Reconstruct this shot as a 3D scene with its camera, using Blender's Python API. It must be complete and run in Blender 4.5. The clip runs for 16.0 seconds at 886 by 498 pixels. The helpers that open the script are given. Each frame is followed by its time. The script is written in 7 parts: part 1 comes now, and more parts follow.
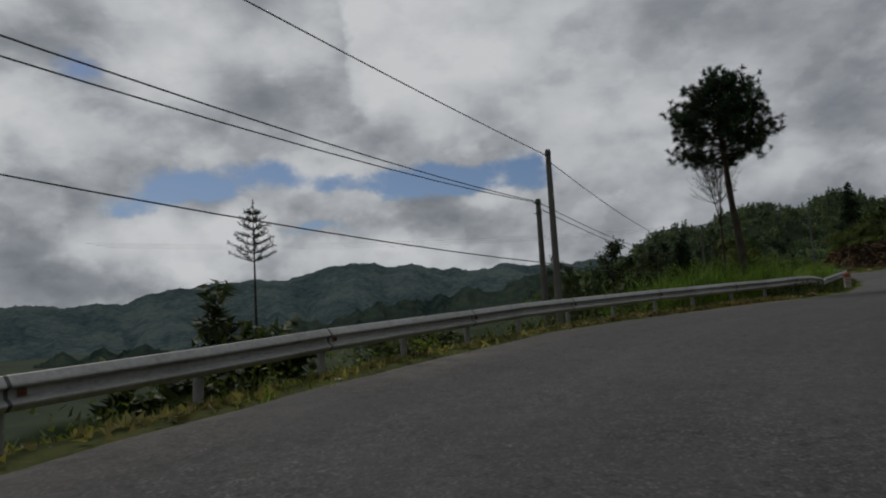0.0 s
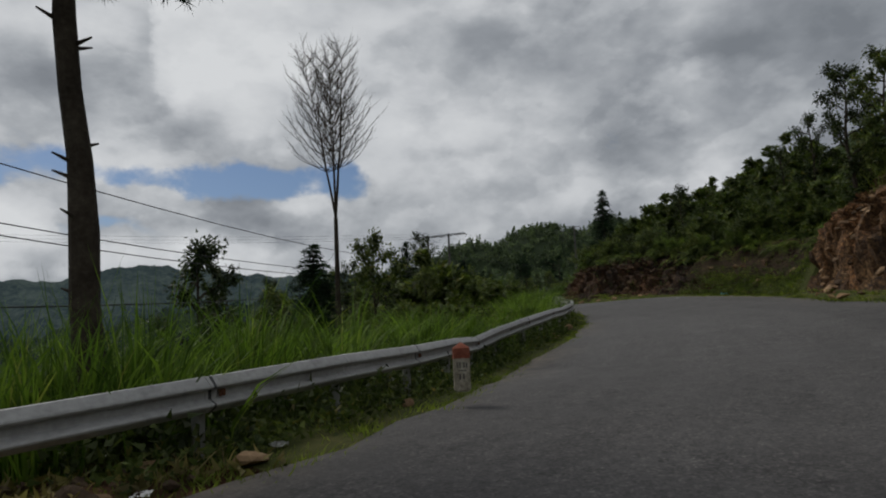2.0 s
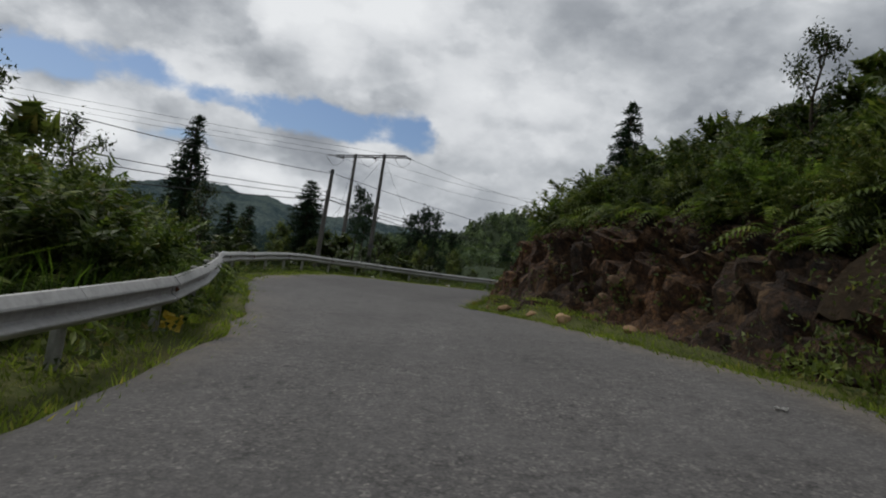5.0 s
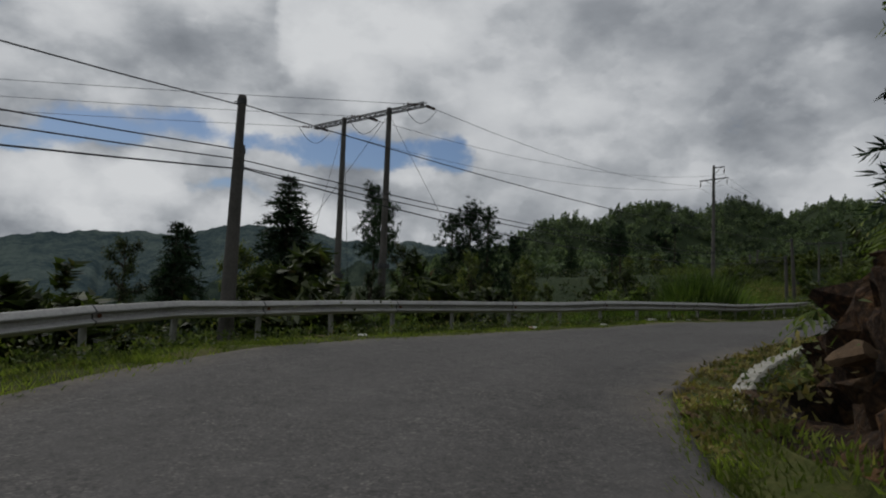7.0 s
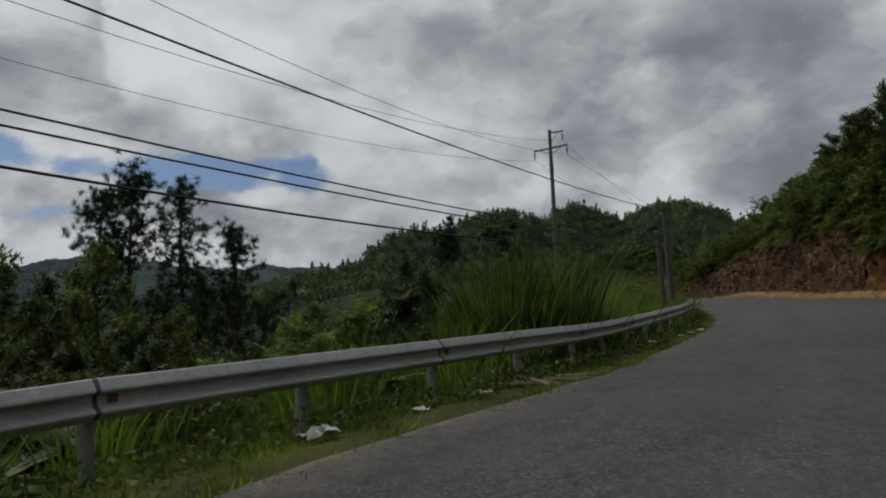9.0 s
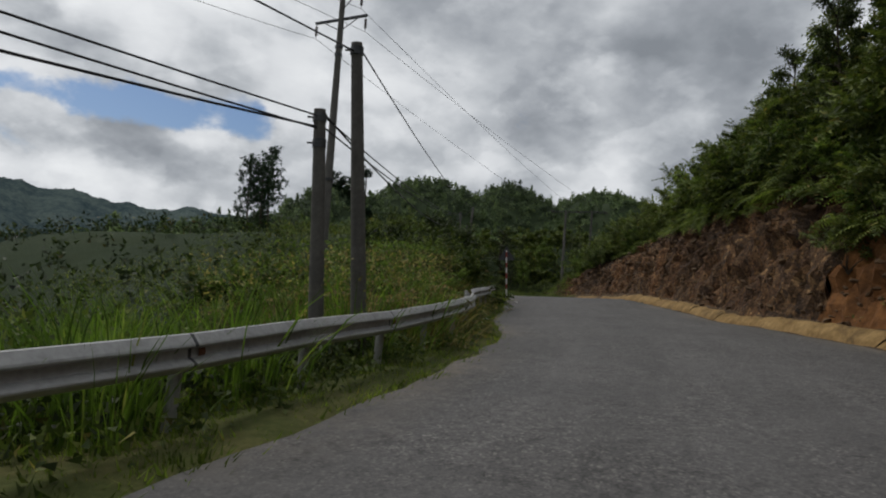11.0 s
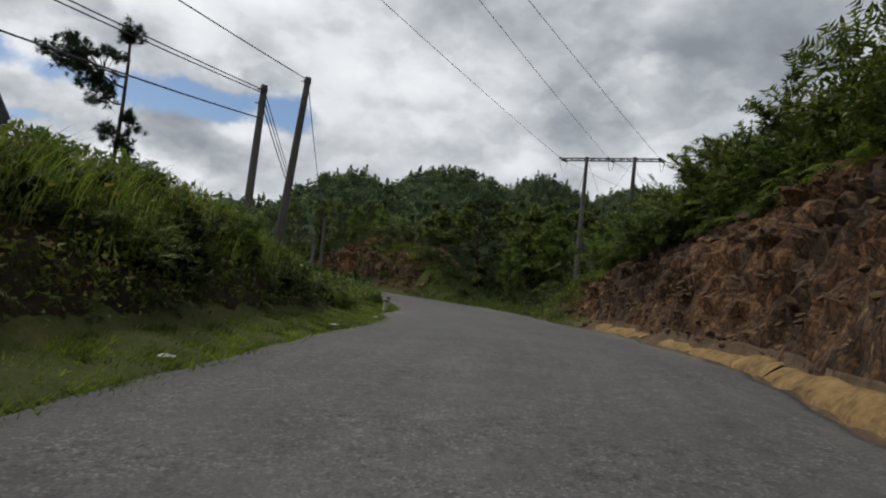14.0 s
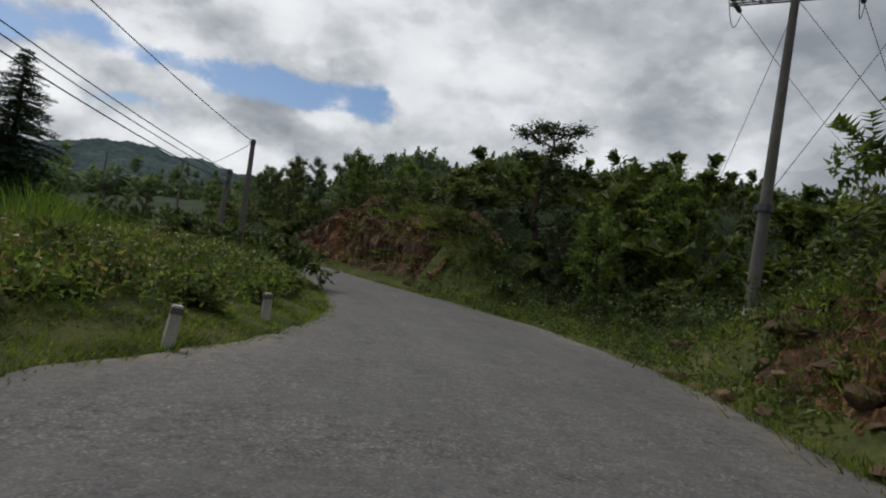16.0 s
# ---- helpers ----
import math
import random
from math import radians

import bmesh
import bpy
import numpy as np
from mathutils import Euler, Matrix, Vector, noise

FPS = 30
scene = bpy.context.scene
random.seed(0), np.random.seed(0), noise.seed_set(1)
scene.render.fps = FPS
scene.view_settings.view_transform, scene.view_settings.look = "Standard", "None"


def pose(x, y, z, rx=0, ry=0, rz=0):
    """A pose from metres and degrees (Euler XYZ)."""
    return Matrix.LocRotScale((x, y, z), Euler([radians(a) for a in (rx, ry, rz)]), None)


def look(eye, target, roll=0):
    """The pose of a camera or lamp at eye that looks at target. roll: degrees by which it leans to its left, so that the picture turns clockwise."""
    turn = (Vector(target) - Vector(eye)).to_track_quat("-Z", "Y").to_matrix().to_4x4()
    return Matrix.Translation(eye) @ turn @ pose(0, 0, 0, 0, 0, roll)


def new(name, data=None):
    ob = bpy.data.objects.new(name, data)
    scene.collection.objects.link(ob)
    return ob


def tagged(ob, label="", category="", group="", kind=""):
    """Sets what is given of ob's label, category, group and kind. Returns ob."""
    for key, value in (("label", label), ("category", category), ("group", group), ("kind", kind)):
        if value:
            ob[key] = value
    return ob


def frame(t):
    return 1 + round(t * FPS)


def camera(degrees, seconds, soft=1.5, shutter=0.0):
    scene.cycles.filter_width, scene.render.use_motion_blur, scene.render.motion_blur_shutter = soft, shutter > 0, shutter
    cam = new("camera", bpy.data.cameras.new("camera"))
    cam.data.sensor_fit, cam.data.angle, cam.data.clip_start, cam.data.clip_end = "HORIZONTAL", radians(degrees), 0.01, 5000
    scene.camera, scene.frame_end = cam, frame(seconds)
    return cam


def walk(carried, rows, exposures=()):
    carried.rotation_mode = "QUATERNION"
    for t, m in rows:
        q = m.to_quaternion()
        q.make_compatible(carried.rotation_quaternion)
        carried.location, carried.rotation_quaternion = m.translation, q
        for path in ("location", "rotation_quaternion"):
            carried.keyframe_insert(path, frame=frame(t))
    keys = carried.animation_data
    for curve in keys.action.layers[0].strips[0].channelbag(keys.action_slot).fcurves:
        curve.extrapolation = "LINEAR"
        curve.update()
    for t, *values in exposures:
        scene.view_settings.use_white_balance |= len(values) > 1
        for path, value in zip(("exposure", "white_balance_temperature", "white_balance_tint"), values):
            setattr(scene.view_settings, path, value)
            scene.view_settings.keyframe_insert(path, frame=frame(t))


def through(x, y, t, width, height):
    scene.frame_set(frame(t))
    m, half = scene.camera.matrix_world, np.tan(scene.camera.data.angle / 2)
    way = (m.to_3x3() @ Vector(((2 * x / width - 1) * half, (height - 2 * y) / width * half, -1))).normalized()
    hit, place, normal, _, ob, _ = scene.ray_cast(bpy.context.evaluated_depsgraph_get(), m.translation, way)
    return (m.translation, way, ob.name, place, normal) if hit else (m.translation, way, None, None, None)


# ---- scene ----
cam = camera(69.25, 16.0, soft=2.0)
PATH = [
    (0, (-0.000, -0.000, 1.250), (-0.027, 1.988, 1.467), -3.24),
    (0.5, (2.532, 5.417, 1.646), (2.773, 7.386, 1.898), -5.33),
    (1, (5.663, 9.954, 1.936), (6.044, 11.901, 2.191), -5.20),
    (1.5, (9.070, 13.644, 2.210), (9.542, 15.573, 2.451), -4.27),
    (2, (12.484, 16.941, 2.446), (13.033, 18.852, 2.662), -2.48),
    (2.5, (15.787, 20.080, 2.650), (16.385, 21.979, 2.840), -0.10),
    (3, (19.019, 23.331, 2.835), (19.627, 25.229, 3.002), 2.33),
    (3.5, (21.839, 26.765, 3.011), (22.434, 28.669, 3.162), 4.41),
    (4, (24.346, 30.503, 3.294), (24.896, 32.421, 3.424), 6.23),
    (4.5, (26.326, 34.603, 3.425), (26.809, 36.540, 3.543), 8.10),
    (5, (27.731, 38.912, 3.598), (28.129, 40.870, 3.699), 8.55),
    (5.5, (28.661, 43.093, 3.870), (28.984, 45.064, 3.970), 7.82),
    (6, (29.531, 47.330, 4.100), (29.799, 49.309, 4.209), 6.27),
    (6.5, (30.114, 51.832, 4.200), (30.353, 53.814, 4.324), 4.25),
    (7, (30.732, 56.327, 4.180), (30.974, 58.307, 4.323), 2.12),
    (7.5, (31.817, 60.613, 4.078), (32.104, 62.586, 4.239), 0.23),
    (8, (33.715, 64.569, 4.306), (34.092, 66.525, 4.480), -1.08),
    (8.5, (36.303, 68.068, 4.435), (36.877, 69.974, 4.632), -2.48),
    (9, (39.373, 71.063, 4.567), (40.041, 72.938, 4.761), -2.38),
    (9.5, (43.198, 74.145, 4.741), (43.939, 75.995, 4.911), -0.66),
    (10, (46.947, 77.012, 4.806), (47.732, 78.845, 4.962), 1.00),
    (10.5, (50.308, 80.120, 4.877), (51.146, 81.931, 5.008), 2.35),
    (11, (53.728, 83.265, 5.027), (54.578, 85.073, 5.130), 4.08),
    (11.5, (57.154, 86.565, 5.155), (57.991, 88.379, 5.236), 5.56),
    (12, (60.532, 90.098, 5.263), (61.344, 91.924, 5.336), 6.23),
    (12.5, (63.786, 93.958, 5.404), (64.575, 95.793, 5.493), 5.48),
    (13, (66.804, 98.368, 5.520), (67.579, 100.209, 5.617), 4.71),
    (13.5, (69.793, 102.923, 5.663), (70.557, 104.769, 5.757), 5.08),
    (14, (72.740, 107.411, 5.748), (73.488, 109.264, 5.834), 5.88),
    (14.5, (75.715, 111.825, 5.891), (76.422, 113.694, 5.970), 5.77),
    (15, (78.252, 116.341, 5.885), (78.914, 118.227, 5.951), 6.57),
    (15.5, (80.527, 121.055, 5.780), (81.133, 122.961, 5.830), 7.77),
    (16, (82.081, 125.525, 5.605), (82.619, 127.451, 5.638), 8.80),
]
walk(cam, [(t, look(eye, target, roll)) for t, eye, target, roll in PATH], exposures=[(0, -0.56), (1.5, -0.42), (2.5, -0.14), (3.5, 0.07), (5, 0.0), (7.5, -0.42), (9, -0.35), (10, -0.23), (12.5, 0.33), (14, 0.2), (16, 0.17)])

# ---- sky and sun ----
SUN_AZ, SUN_EL = radians(-35), radians(52)      # azimuth to the right of +y
world = bpy.data.worlds.new("overcast_sky")
scene.world = world
world.use_nodes = True
wn, wl = world.node_tree.nodes, world.node_tree.links
wn.clear()


def wnode(kind, **values):
    n = wn.new(kind)
    for key, value in values.items():
        if key in n.inputs:
            n.inputs[key].default_value = value
    return n


def wmath(op, a, b=None, clamp=False):
    n = wn.new("ShaderNodeMath")
    n.operation, n.use_clamp = op, clamp
    for slot, v in zip(n.inputs, (a, b)):
        if v is None:
            continue
        if isinstance(v, (int, float)):
            slot.default_value = v
        else:
            wl.new(v, slot)
    return n.outputs[0]


def wsmooth(v, lo, hi):
    n = wn.new("ShaderNodeMapRange")
    n.interpolation_type = "SMOOTHSTEP"
    wl.new(v, n.inputs[0])
    n.inputs[1].default_value, n.inputs[2].default_value = lo, hi
    return n.outputs[0]


def way_of(az, el):
    a, e = radians(az), radians(el)
    return math.sin(a) * math.cos(e), math.cos(a) * math.cos(e), math.sin(e)


def toward(az, el, inner, outer):
    """One near a direction of the sky, none past it."""
    n = wn.new("ShaderNodeVectorMath")
    n.operation = "DOT_PRODUCT"
    wl.new(sky_dir, n.inputs[0])
    n.inputs[1].default_value = way_of(az, el)
    return wsmooth(n.outputs["Value"], math.cos(radians(outer)), math.cos(radians(inner)))


sky_dir = wn.new("ShaderNodeTexCoord").outputs["Generated"]
sep = wn.new("ShaderNodeSeparateXYZ")
wl.new(sky_dir, sep.inputs[0])
lift = wmath("ADD", wmath("MAXIMUM", sep.outputs[2], 0.0), 1.0)
deck = wn.new("ShaderNodeCombineXYZ")          # clouds, a little flattened towards the horizon
wl.new(wmath("DIVIDE", sep.outputs[0], lift), deck.inputs[0])
wl.new(wmath("DIVIDE", sep.outputs[1], lift), deck.inputs[1])
wl.new(wmath("MULTIPLY", sep.outputs[2], 0.95), deck.inputs[2])


def cloud_noise(scale, detail, seed, rough=0.55, warp=0.0):
    n = wnode("ShaderNodeTexNoise", Scale=scale, Detail=detail, Roughness=rough, Distortion=warp)
    shift = wn.new("ShaderNodeVectorMath")
    shift.operation = "ADD"
    wl.new(deck.outputs[0], shift.inputs[0])
    shift.inputs[1].default_value = seed
    wl.new(shift.outputs[0], n.inputs["Vector"])
    return n.outputs[0]


def billows(scale, seed, warp=0.12):
    """Rounded heaps, one beside the other."""
    shift = wn.new("ShaderNodeVectorMath")
    shift.operation = "ADD"
    wl.new(deck.outputs[0], shift.inputs[0])
    wob = wnode("ShaderNodeTexNoise", Scale=scale * 1.6, Detail=5.0, Roughness=0.6)
    wl.new(deck.outputs[0], wob.inputs["Vector"])
    push = wn.new("ShaderNodeVectorMath")
    push.operation = "SCALE"
    wl.new(wob.outputs["Color"], push.inputs[0])
    push.inputs["Scale"].default_value = warp * 6 / scale
    wl.new(push.outputs[0], shift.inputs[1])
    v = wnode("ShaderNodeTexVoronoi", Scale=scale)
    v.feature = "SMOOTH_F1"
    v.inputs["Smoothness"].default_value = 0.35
    wl.new(shift.outputs[0], v.inputs["Vector"])
    return wmath("SUBTRACT", 1.0, v.outputs["Distance"])


big = cloud_noise(2.8, 3.0, (3.1, 7.7, 0.0), 0.5)
puffs = cloud_noise(7.0, 8.0, (11.0, 2.0, 4.0), 0.52)
fine = cloud_noise(17.0, 6.0, (5.0, 9.0, 2.0), 0.55)
heaps = billows(10.0, 0.0)
# bearing and height of a direction, in degrees, a little wavering
drift = wnode("ShaderNodeTexNoise", Scale=9.0, Detail=5.0, Roughness=0.6)
wl.new(sky_dir, drift.inputs["Vector"])
drift_xyz = wn.new("ShaderNodeSeparateXYZ")
wl.new(drift.outputs["Color"], drift_xyz.inputs[0])
bearing = wmath("ADD", wmath("MULTIPLY", wmath("ARCTAN2", sep.outputs[0], sep.outputs[1]), 57.296), wmath("MULTIPLY", wmath("SUBTRACT", drift_xyz.outputs[0], 0.5), 7.0))
height = wmath("ADD", wmath("MULTIPLY", wmath("ARCSINE", sep.outputs[2]), 57.296), wmath("MULTIPLY", wmath("SUBTRACT", drift_xyz.outputs[1], 0.5), 4.0))


def bank(az, el, wide, tall, amount):
    """A soft oval of cloud, or of clear air, in the sky."""
    u = wmath("POWER", wmath("DIVIDE", wmath("SUBTRACT", bearing, float(az)), float(wide)), 2.0)
    v = wmath("POWER", wmath("DIVIDE", wmath("SUBTRACT", height, float(el)), float(tall)), 2.0)
    return wmath("MULTIPLY", wmath("EXPONENT", wmath("MULTIPLY", wmath("ADD", u, v), -1.0)), float(amount))


def banks(rows):
    total = bank(*rows[0])
    for row in rows[1:]:
        total = wmath("ADD", total, bank(*row))
    return total


# gaps in the deck where the blue shows
gap = banks([(-22, 12, 5.4, 2.0, 1.1), (-27, 10.4, 3, 1.3, .8), (-16, 13.9, 3.2, 1.3, .75), (-11, 12.4, 4, 1.2, .8), (-4, 12.2, 4.6, 1.5, .9), (2.8, 12.3, 5.2, 1.8, 1.0),
             (8, 12.6, 2.6, 2.0, .8), (-12, 8.3, 5, .9, .65), (-31, 20, 3, 2, .4)])
cover = wmath("ADD", wmath("MULTIPLY", puffs, 0.42), wmath("ADD", wmath("MULTIPLY", fine, 0.40), wmath("MULTIPLY", heaps, 0.18)))
cover = wsmooth(wmath("SUBTRACT", cover, wmath("MULTIPLY", wmath("MINIMUM", gap, 1.0), 0.30)), 0.20, 0.36)
# bright cumulus low in the west, a tall lit cloud ahead, heavier grey to the east
lit = banks([(-25, 15.8, 10, 2.2, .30), (-24, 7, 11, 2.6, .34), (-34, 12, 6, 4, .15), (-8, 6.4, 6, 1.6, .22), (4.5, 10.2, 3.5, .9, .24), (-2, 9.6, 3, .8, .12), (15, 23.7, 4.5, 3, .13), (8, 24, 5, 3.5, .12),
             (36, 13.5, 10, 2.6, .10), (26, 13, 5, 2.5, .08), (-25, 24, 12, 5, .20), (14, 20, 7, 5, .13), (20, 9, 12, 3, .06)])
tower = wmath("MULTIPLY", wsmooth(bearing, -9.0, -7.9), bank(-5, 26, 9, 7, 0.36))
grey = banks([(-17, 21, 6, 3, .06), (2.5, 18.4, 5, 2.4, .12), (26, 22, 6, 3, .10), (40, 19.5, 10, 4.5, .15), (48, 17, 10, 5, .10), (15, 14, 5, 2, .05), (62, 34, 26, 24, .06)])
tone = wmath("ADD", wmath("MULTIPLY", big, 0.62), wmath("MULTIPLY", puffs, 0.95))
tone = wmath("ADD", wmath("SUBTRACT", tone, -0.05), wmath("MULTIPLY", wmath("SUBTRACT", heaps, 0.6), wmath("ADD", 0.30, wmath("MULTIPLY", toward(-22, 6, 6, 34), 0.45))))
tone = wmath("ADD", wmath("SUBTRACT", wmath("ADD", wmath("ADD", tone, lit), tower), grey), wmath("MULTIPLY", fine, 0.20))
edges = cloud_noise(5.2, 9.0, (23.0, 6.0, 1.0), 0.5)          # the lit rims of single clouds
tone = wmath("ADD", tone, wmath("MULTIPLY", wsmooth(edges, 0.47, 0.55), 0.13))
rims = cloud_noise(11.0, 8.0, (3.0, 16.0, 8.0), 0.5)
tone = wmath("ADD", tone, wmath("MULTIPLY", wsmooth(rims, 0.49, 0.55), 0.06))
ramp = wn.new("ShaderNodeValToRGB")
wl.new(wmath("SUBTRACT", tone, 0.41), ramp.inputs[0])
el = ramp.color_ramp.elements
el[0].position, el[0].color = 0.22, (0.222, 0.243, 0.272, 1)
el[1].position, el[1].color = 0.98, (0.79, 0.81, 0.83, 1)
for spot, c in ((0.42, (0.328, 0.352, 0.386, 1)), (0.58, (0.474, 0.50, 0.532, 1)), (0.74, (0.65, 0.672, 0.70, 1))):
    e = el.new(spot)
    e.color = c
sky = wn.new("ShaderNodeTexSky")
sky.sky_type, sky.sun_disc, sky.sun_elevation, sky.sun_rotation = "NISHITA", False, SUN_EL, SUN_AZ
sky_dim = wn.new("ShaderNodeMixRGB")
sky_dim.blend_type, sky_dim.inputs[0].default_value = "MULTIPLY", 1.0
wl.new(sky.outputs[0], sky_dim.inputs[1])
sky_dim.inputs[2].default_value = (0.054, 0.061, 0.072, 1)
both = wn.new("ShaderNodeMixRGB")
wl.new(cover, both.inputs[0])
wl.new(sky_dim.outputs[0], both.inputs[1])
wl.new(ramp.outputs[0], both.inputs[2])
back = wnode("ShaderNodeBackground", Strength=1.0)
wl.new(both.outputs[0], back.inputs["Color"])
wl.new(back.outputs[0], wn.new("ShaderNodeOutputWorld").inputs["Surface"])

sun = new("sun", bpy.data.lights.new("sun", "SUN"))
sun.data.energy, sun.data.angle, sun.data.color = 1.5, radians(16), (1.0, 0.96, 0.90)
sx, sy, sz = way_of(math.degrees(SUN_AZ), math.degrees(SUN_EL))
sun.matrix_world = look((sx * 60, sy * 60, sz * 60), (0, 0, 0))

# ---- materials ----
def shader(name, rough=0.8, spec=0.3, metal=0.0):
    m = bpy.data.materials.new(name)
    m.use_nodes = True
    b = m.node_tree.nodes["Principled BSDF"]
    b.inputs["Roughness"].default_value, b.inputs["Metallic"].default_value = rough, metal
    b.inputs["Specular IOR Level"].default_value = spec
    return m, m.node_tree.nodes, m.node_tree.links, b


def noise_of(n, l, where, scale, detail=5.0, rough=0.6, warp=0.0):
    t = n.new("ShaderNodeTexNoise")
    t.inputs["Scale"].default_value, t.inputs["Detail"].default_value = scale, detail
    t.inputs["Roughness"].default_value, t.inputs["Distortion"].default_value = rough, warp
    l.new(where, t.inputs["Vector"])
    return t.outputs[0]


def ramp_of(n, l, value, stops):
    r = n.new("ShaderNodeValToRGB")
    l.new(value, r.inputs[0])
    e = r.color_ramp.elements
    while len(e) < len(stops):
        e.new(0.5)
    for slot, (at, c) in zip(e, stops):
        slot.position, slot.color = at, (*c, 1) if len(c) == 3 else c
    return r.outputs[0]


def blend(n, l, fac, a, b, how="MIX"):
    x = n.new("ShaderNodeMixRGB")
    x.blend_type = how
    for slot, v in zip(x.inputs, (fac, a, b)):
        if isinstance(v, (int, float)):
            slot.default_value = v
        elif isinstance(v, tuple):
            slot.default_value = (*v, 1)
        else:
            l.new(v, slot)
    return x.outputs[0]


def bump_of(n, l, b, height, strength, distance, under=None):
    x = n.new("ShaderNodeBump")
    x.inputs["Strength"].default_value, x.inputs["Distance"].default_value = strength, distance
    l.new(height, x.inputs["Height"])
    if under:
        l.new(under, x.inputs["Normal"])
    l.new(x.outputs[0], b.inputs["Normal"])
    return x.outputs[0]


def grainy(name, dark, mid, light, big=0.6, small=14.0, rough=0.85, spec=0.25, metal=0.0, bump=0.4, depth=0.02, tint=0.0):
    """A surface with stains at one scale and grain at another."""
    m, n, l, b = shader(name, rough, spec, metal)
    where = n.new("ShaderNodeTexCoord").outputs["Object"]
    a, g = noise_of(n, l, where, big, 4, 0.6, 0.4), noise_of(n, l, where, small, 6, 0.65)
    c = blend(n, l, 0.45, ramp_of(n, l, a, ((0.3, dark), (0.5, mid), (0.7, light))), ramp_of(n, l, g, ((0.3, dark), (0.5, mid), (0.72, light))))
    if tint:
        info = n.new("ShaderNodeObjectInfo").outputs["Random"]
        c = blend(n, l, tint, c, ramp_of(n, l, info, ((0.0, dark), (1.0, light))))
    l.new(c, b.inputs["Base Color"])
    bump_of(n, l, b, g, bump, depth)
    return m


def foliage(name, dark, mid, light, through=0.3, rough=0.55, old=None, clumps=1.8):
    """Leaves: each its own shade, lit through from behind."""
    m, n, l, b = shader(name, rough + 0.1, 0.16)
    geo = n.new("ShaderNodeNewGeometry")
    info = n.new("ShaderNodeObjectInfo")
    leaf = ramp_of(n, l, geo.outputs["Random Per Island"], ((0.0, dark), (0.55, mid), (0.93, light), (1.0, old or light)))
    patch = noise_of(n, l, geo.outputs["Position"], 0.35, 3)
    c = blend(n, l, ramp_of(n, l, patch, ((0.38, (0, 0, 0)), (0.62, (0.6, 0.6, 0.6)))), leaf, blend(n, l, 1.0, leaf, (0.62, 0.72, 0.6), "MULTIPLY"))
    c = blend(n, l, 0.35, c, ramp_of(n, l, info.outputs["Random"], ((0.0, dark), (1.0, light))))
    # random clump tones put into the colour, in place of self-shading contrast
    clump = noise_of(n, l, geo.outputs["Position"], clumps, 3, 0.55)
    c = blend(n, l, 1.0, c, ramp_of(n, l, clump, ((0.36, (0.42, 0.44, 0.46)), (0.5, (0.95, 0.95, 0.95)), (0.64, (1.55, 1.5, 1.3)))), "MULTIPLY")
    l.new(c, b.inputs["Base Color"])
    t = n.new("ShaderNodeBsdfTranslucent")
    l.new(blend(n, l, 1.0, c, (1.5, 1.7, 0.9), "MULTIPLY"), t.inputs["Color"])
    mix = n.new("ShaderNodeMixShader")
    mix.inputs[0].default_value = through
    l.new(b.outputs[0], mix.inputs[1])
    l.new(t.outputs[0], mix.inputs[2])
    l.new(mix.outputs[0], n["Material Output"].inputs["Surface"])
    return m


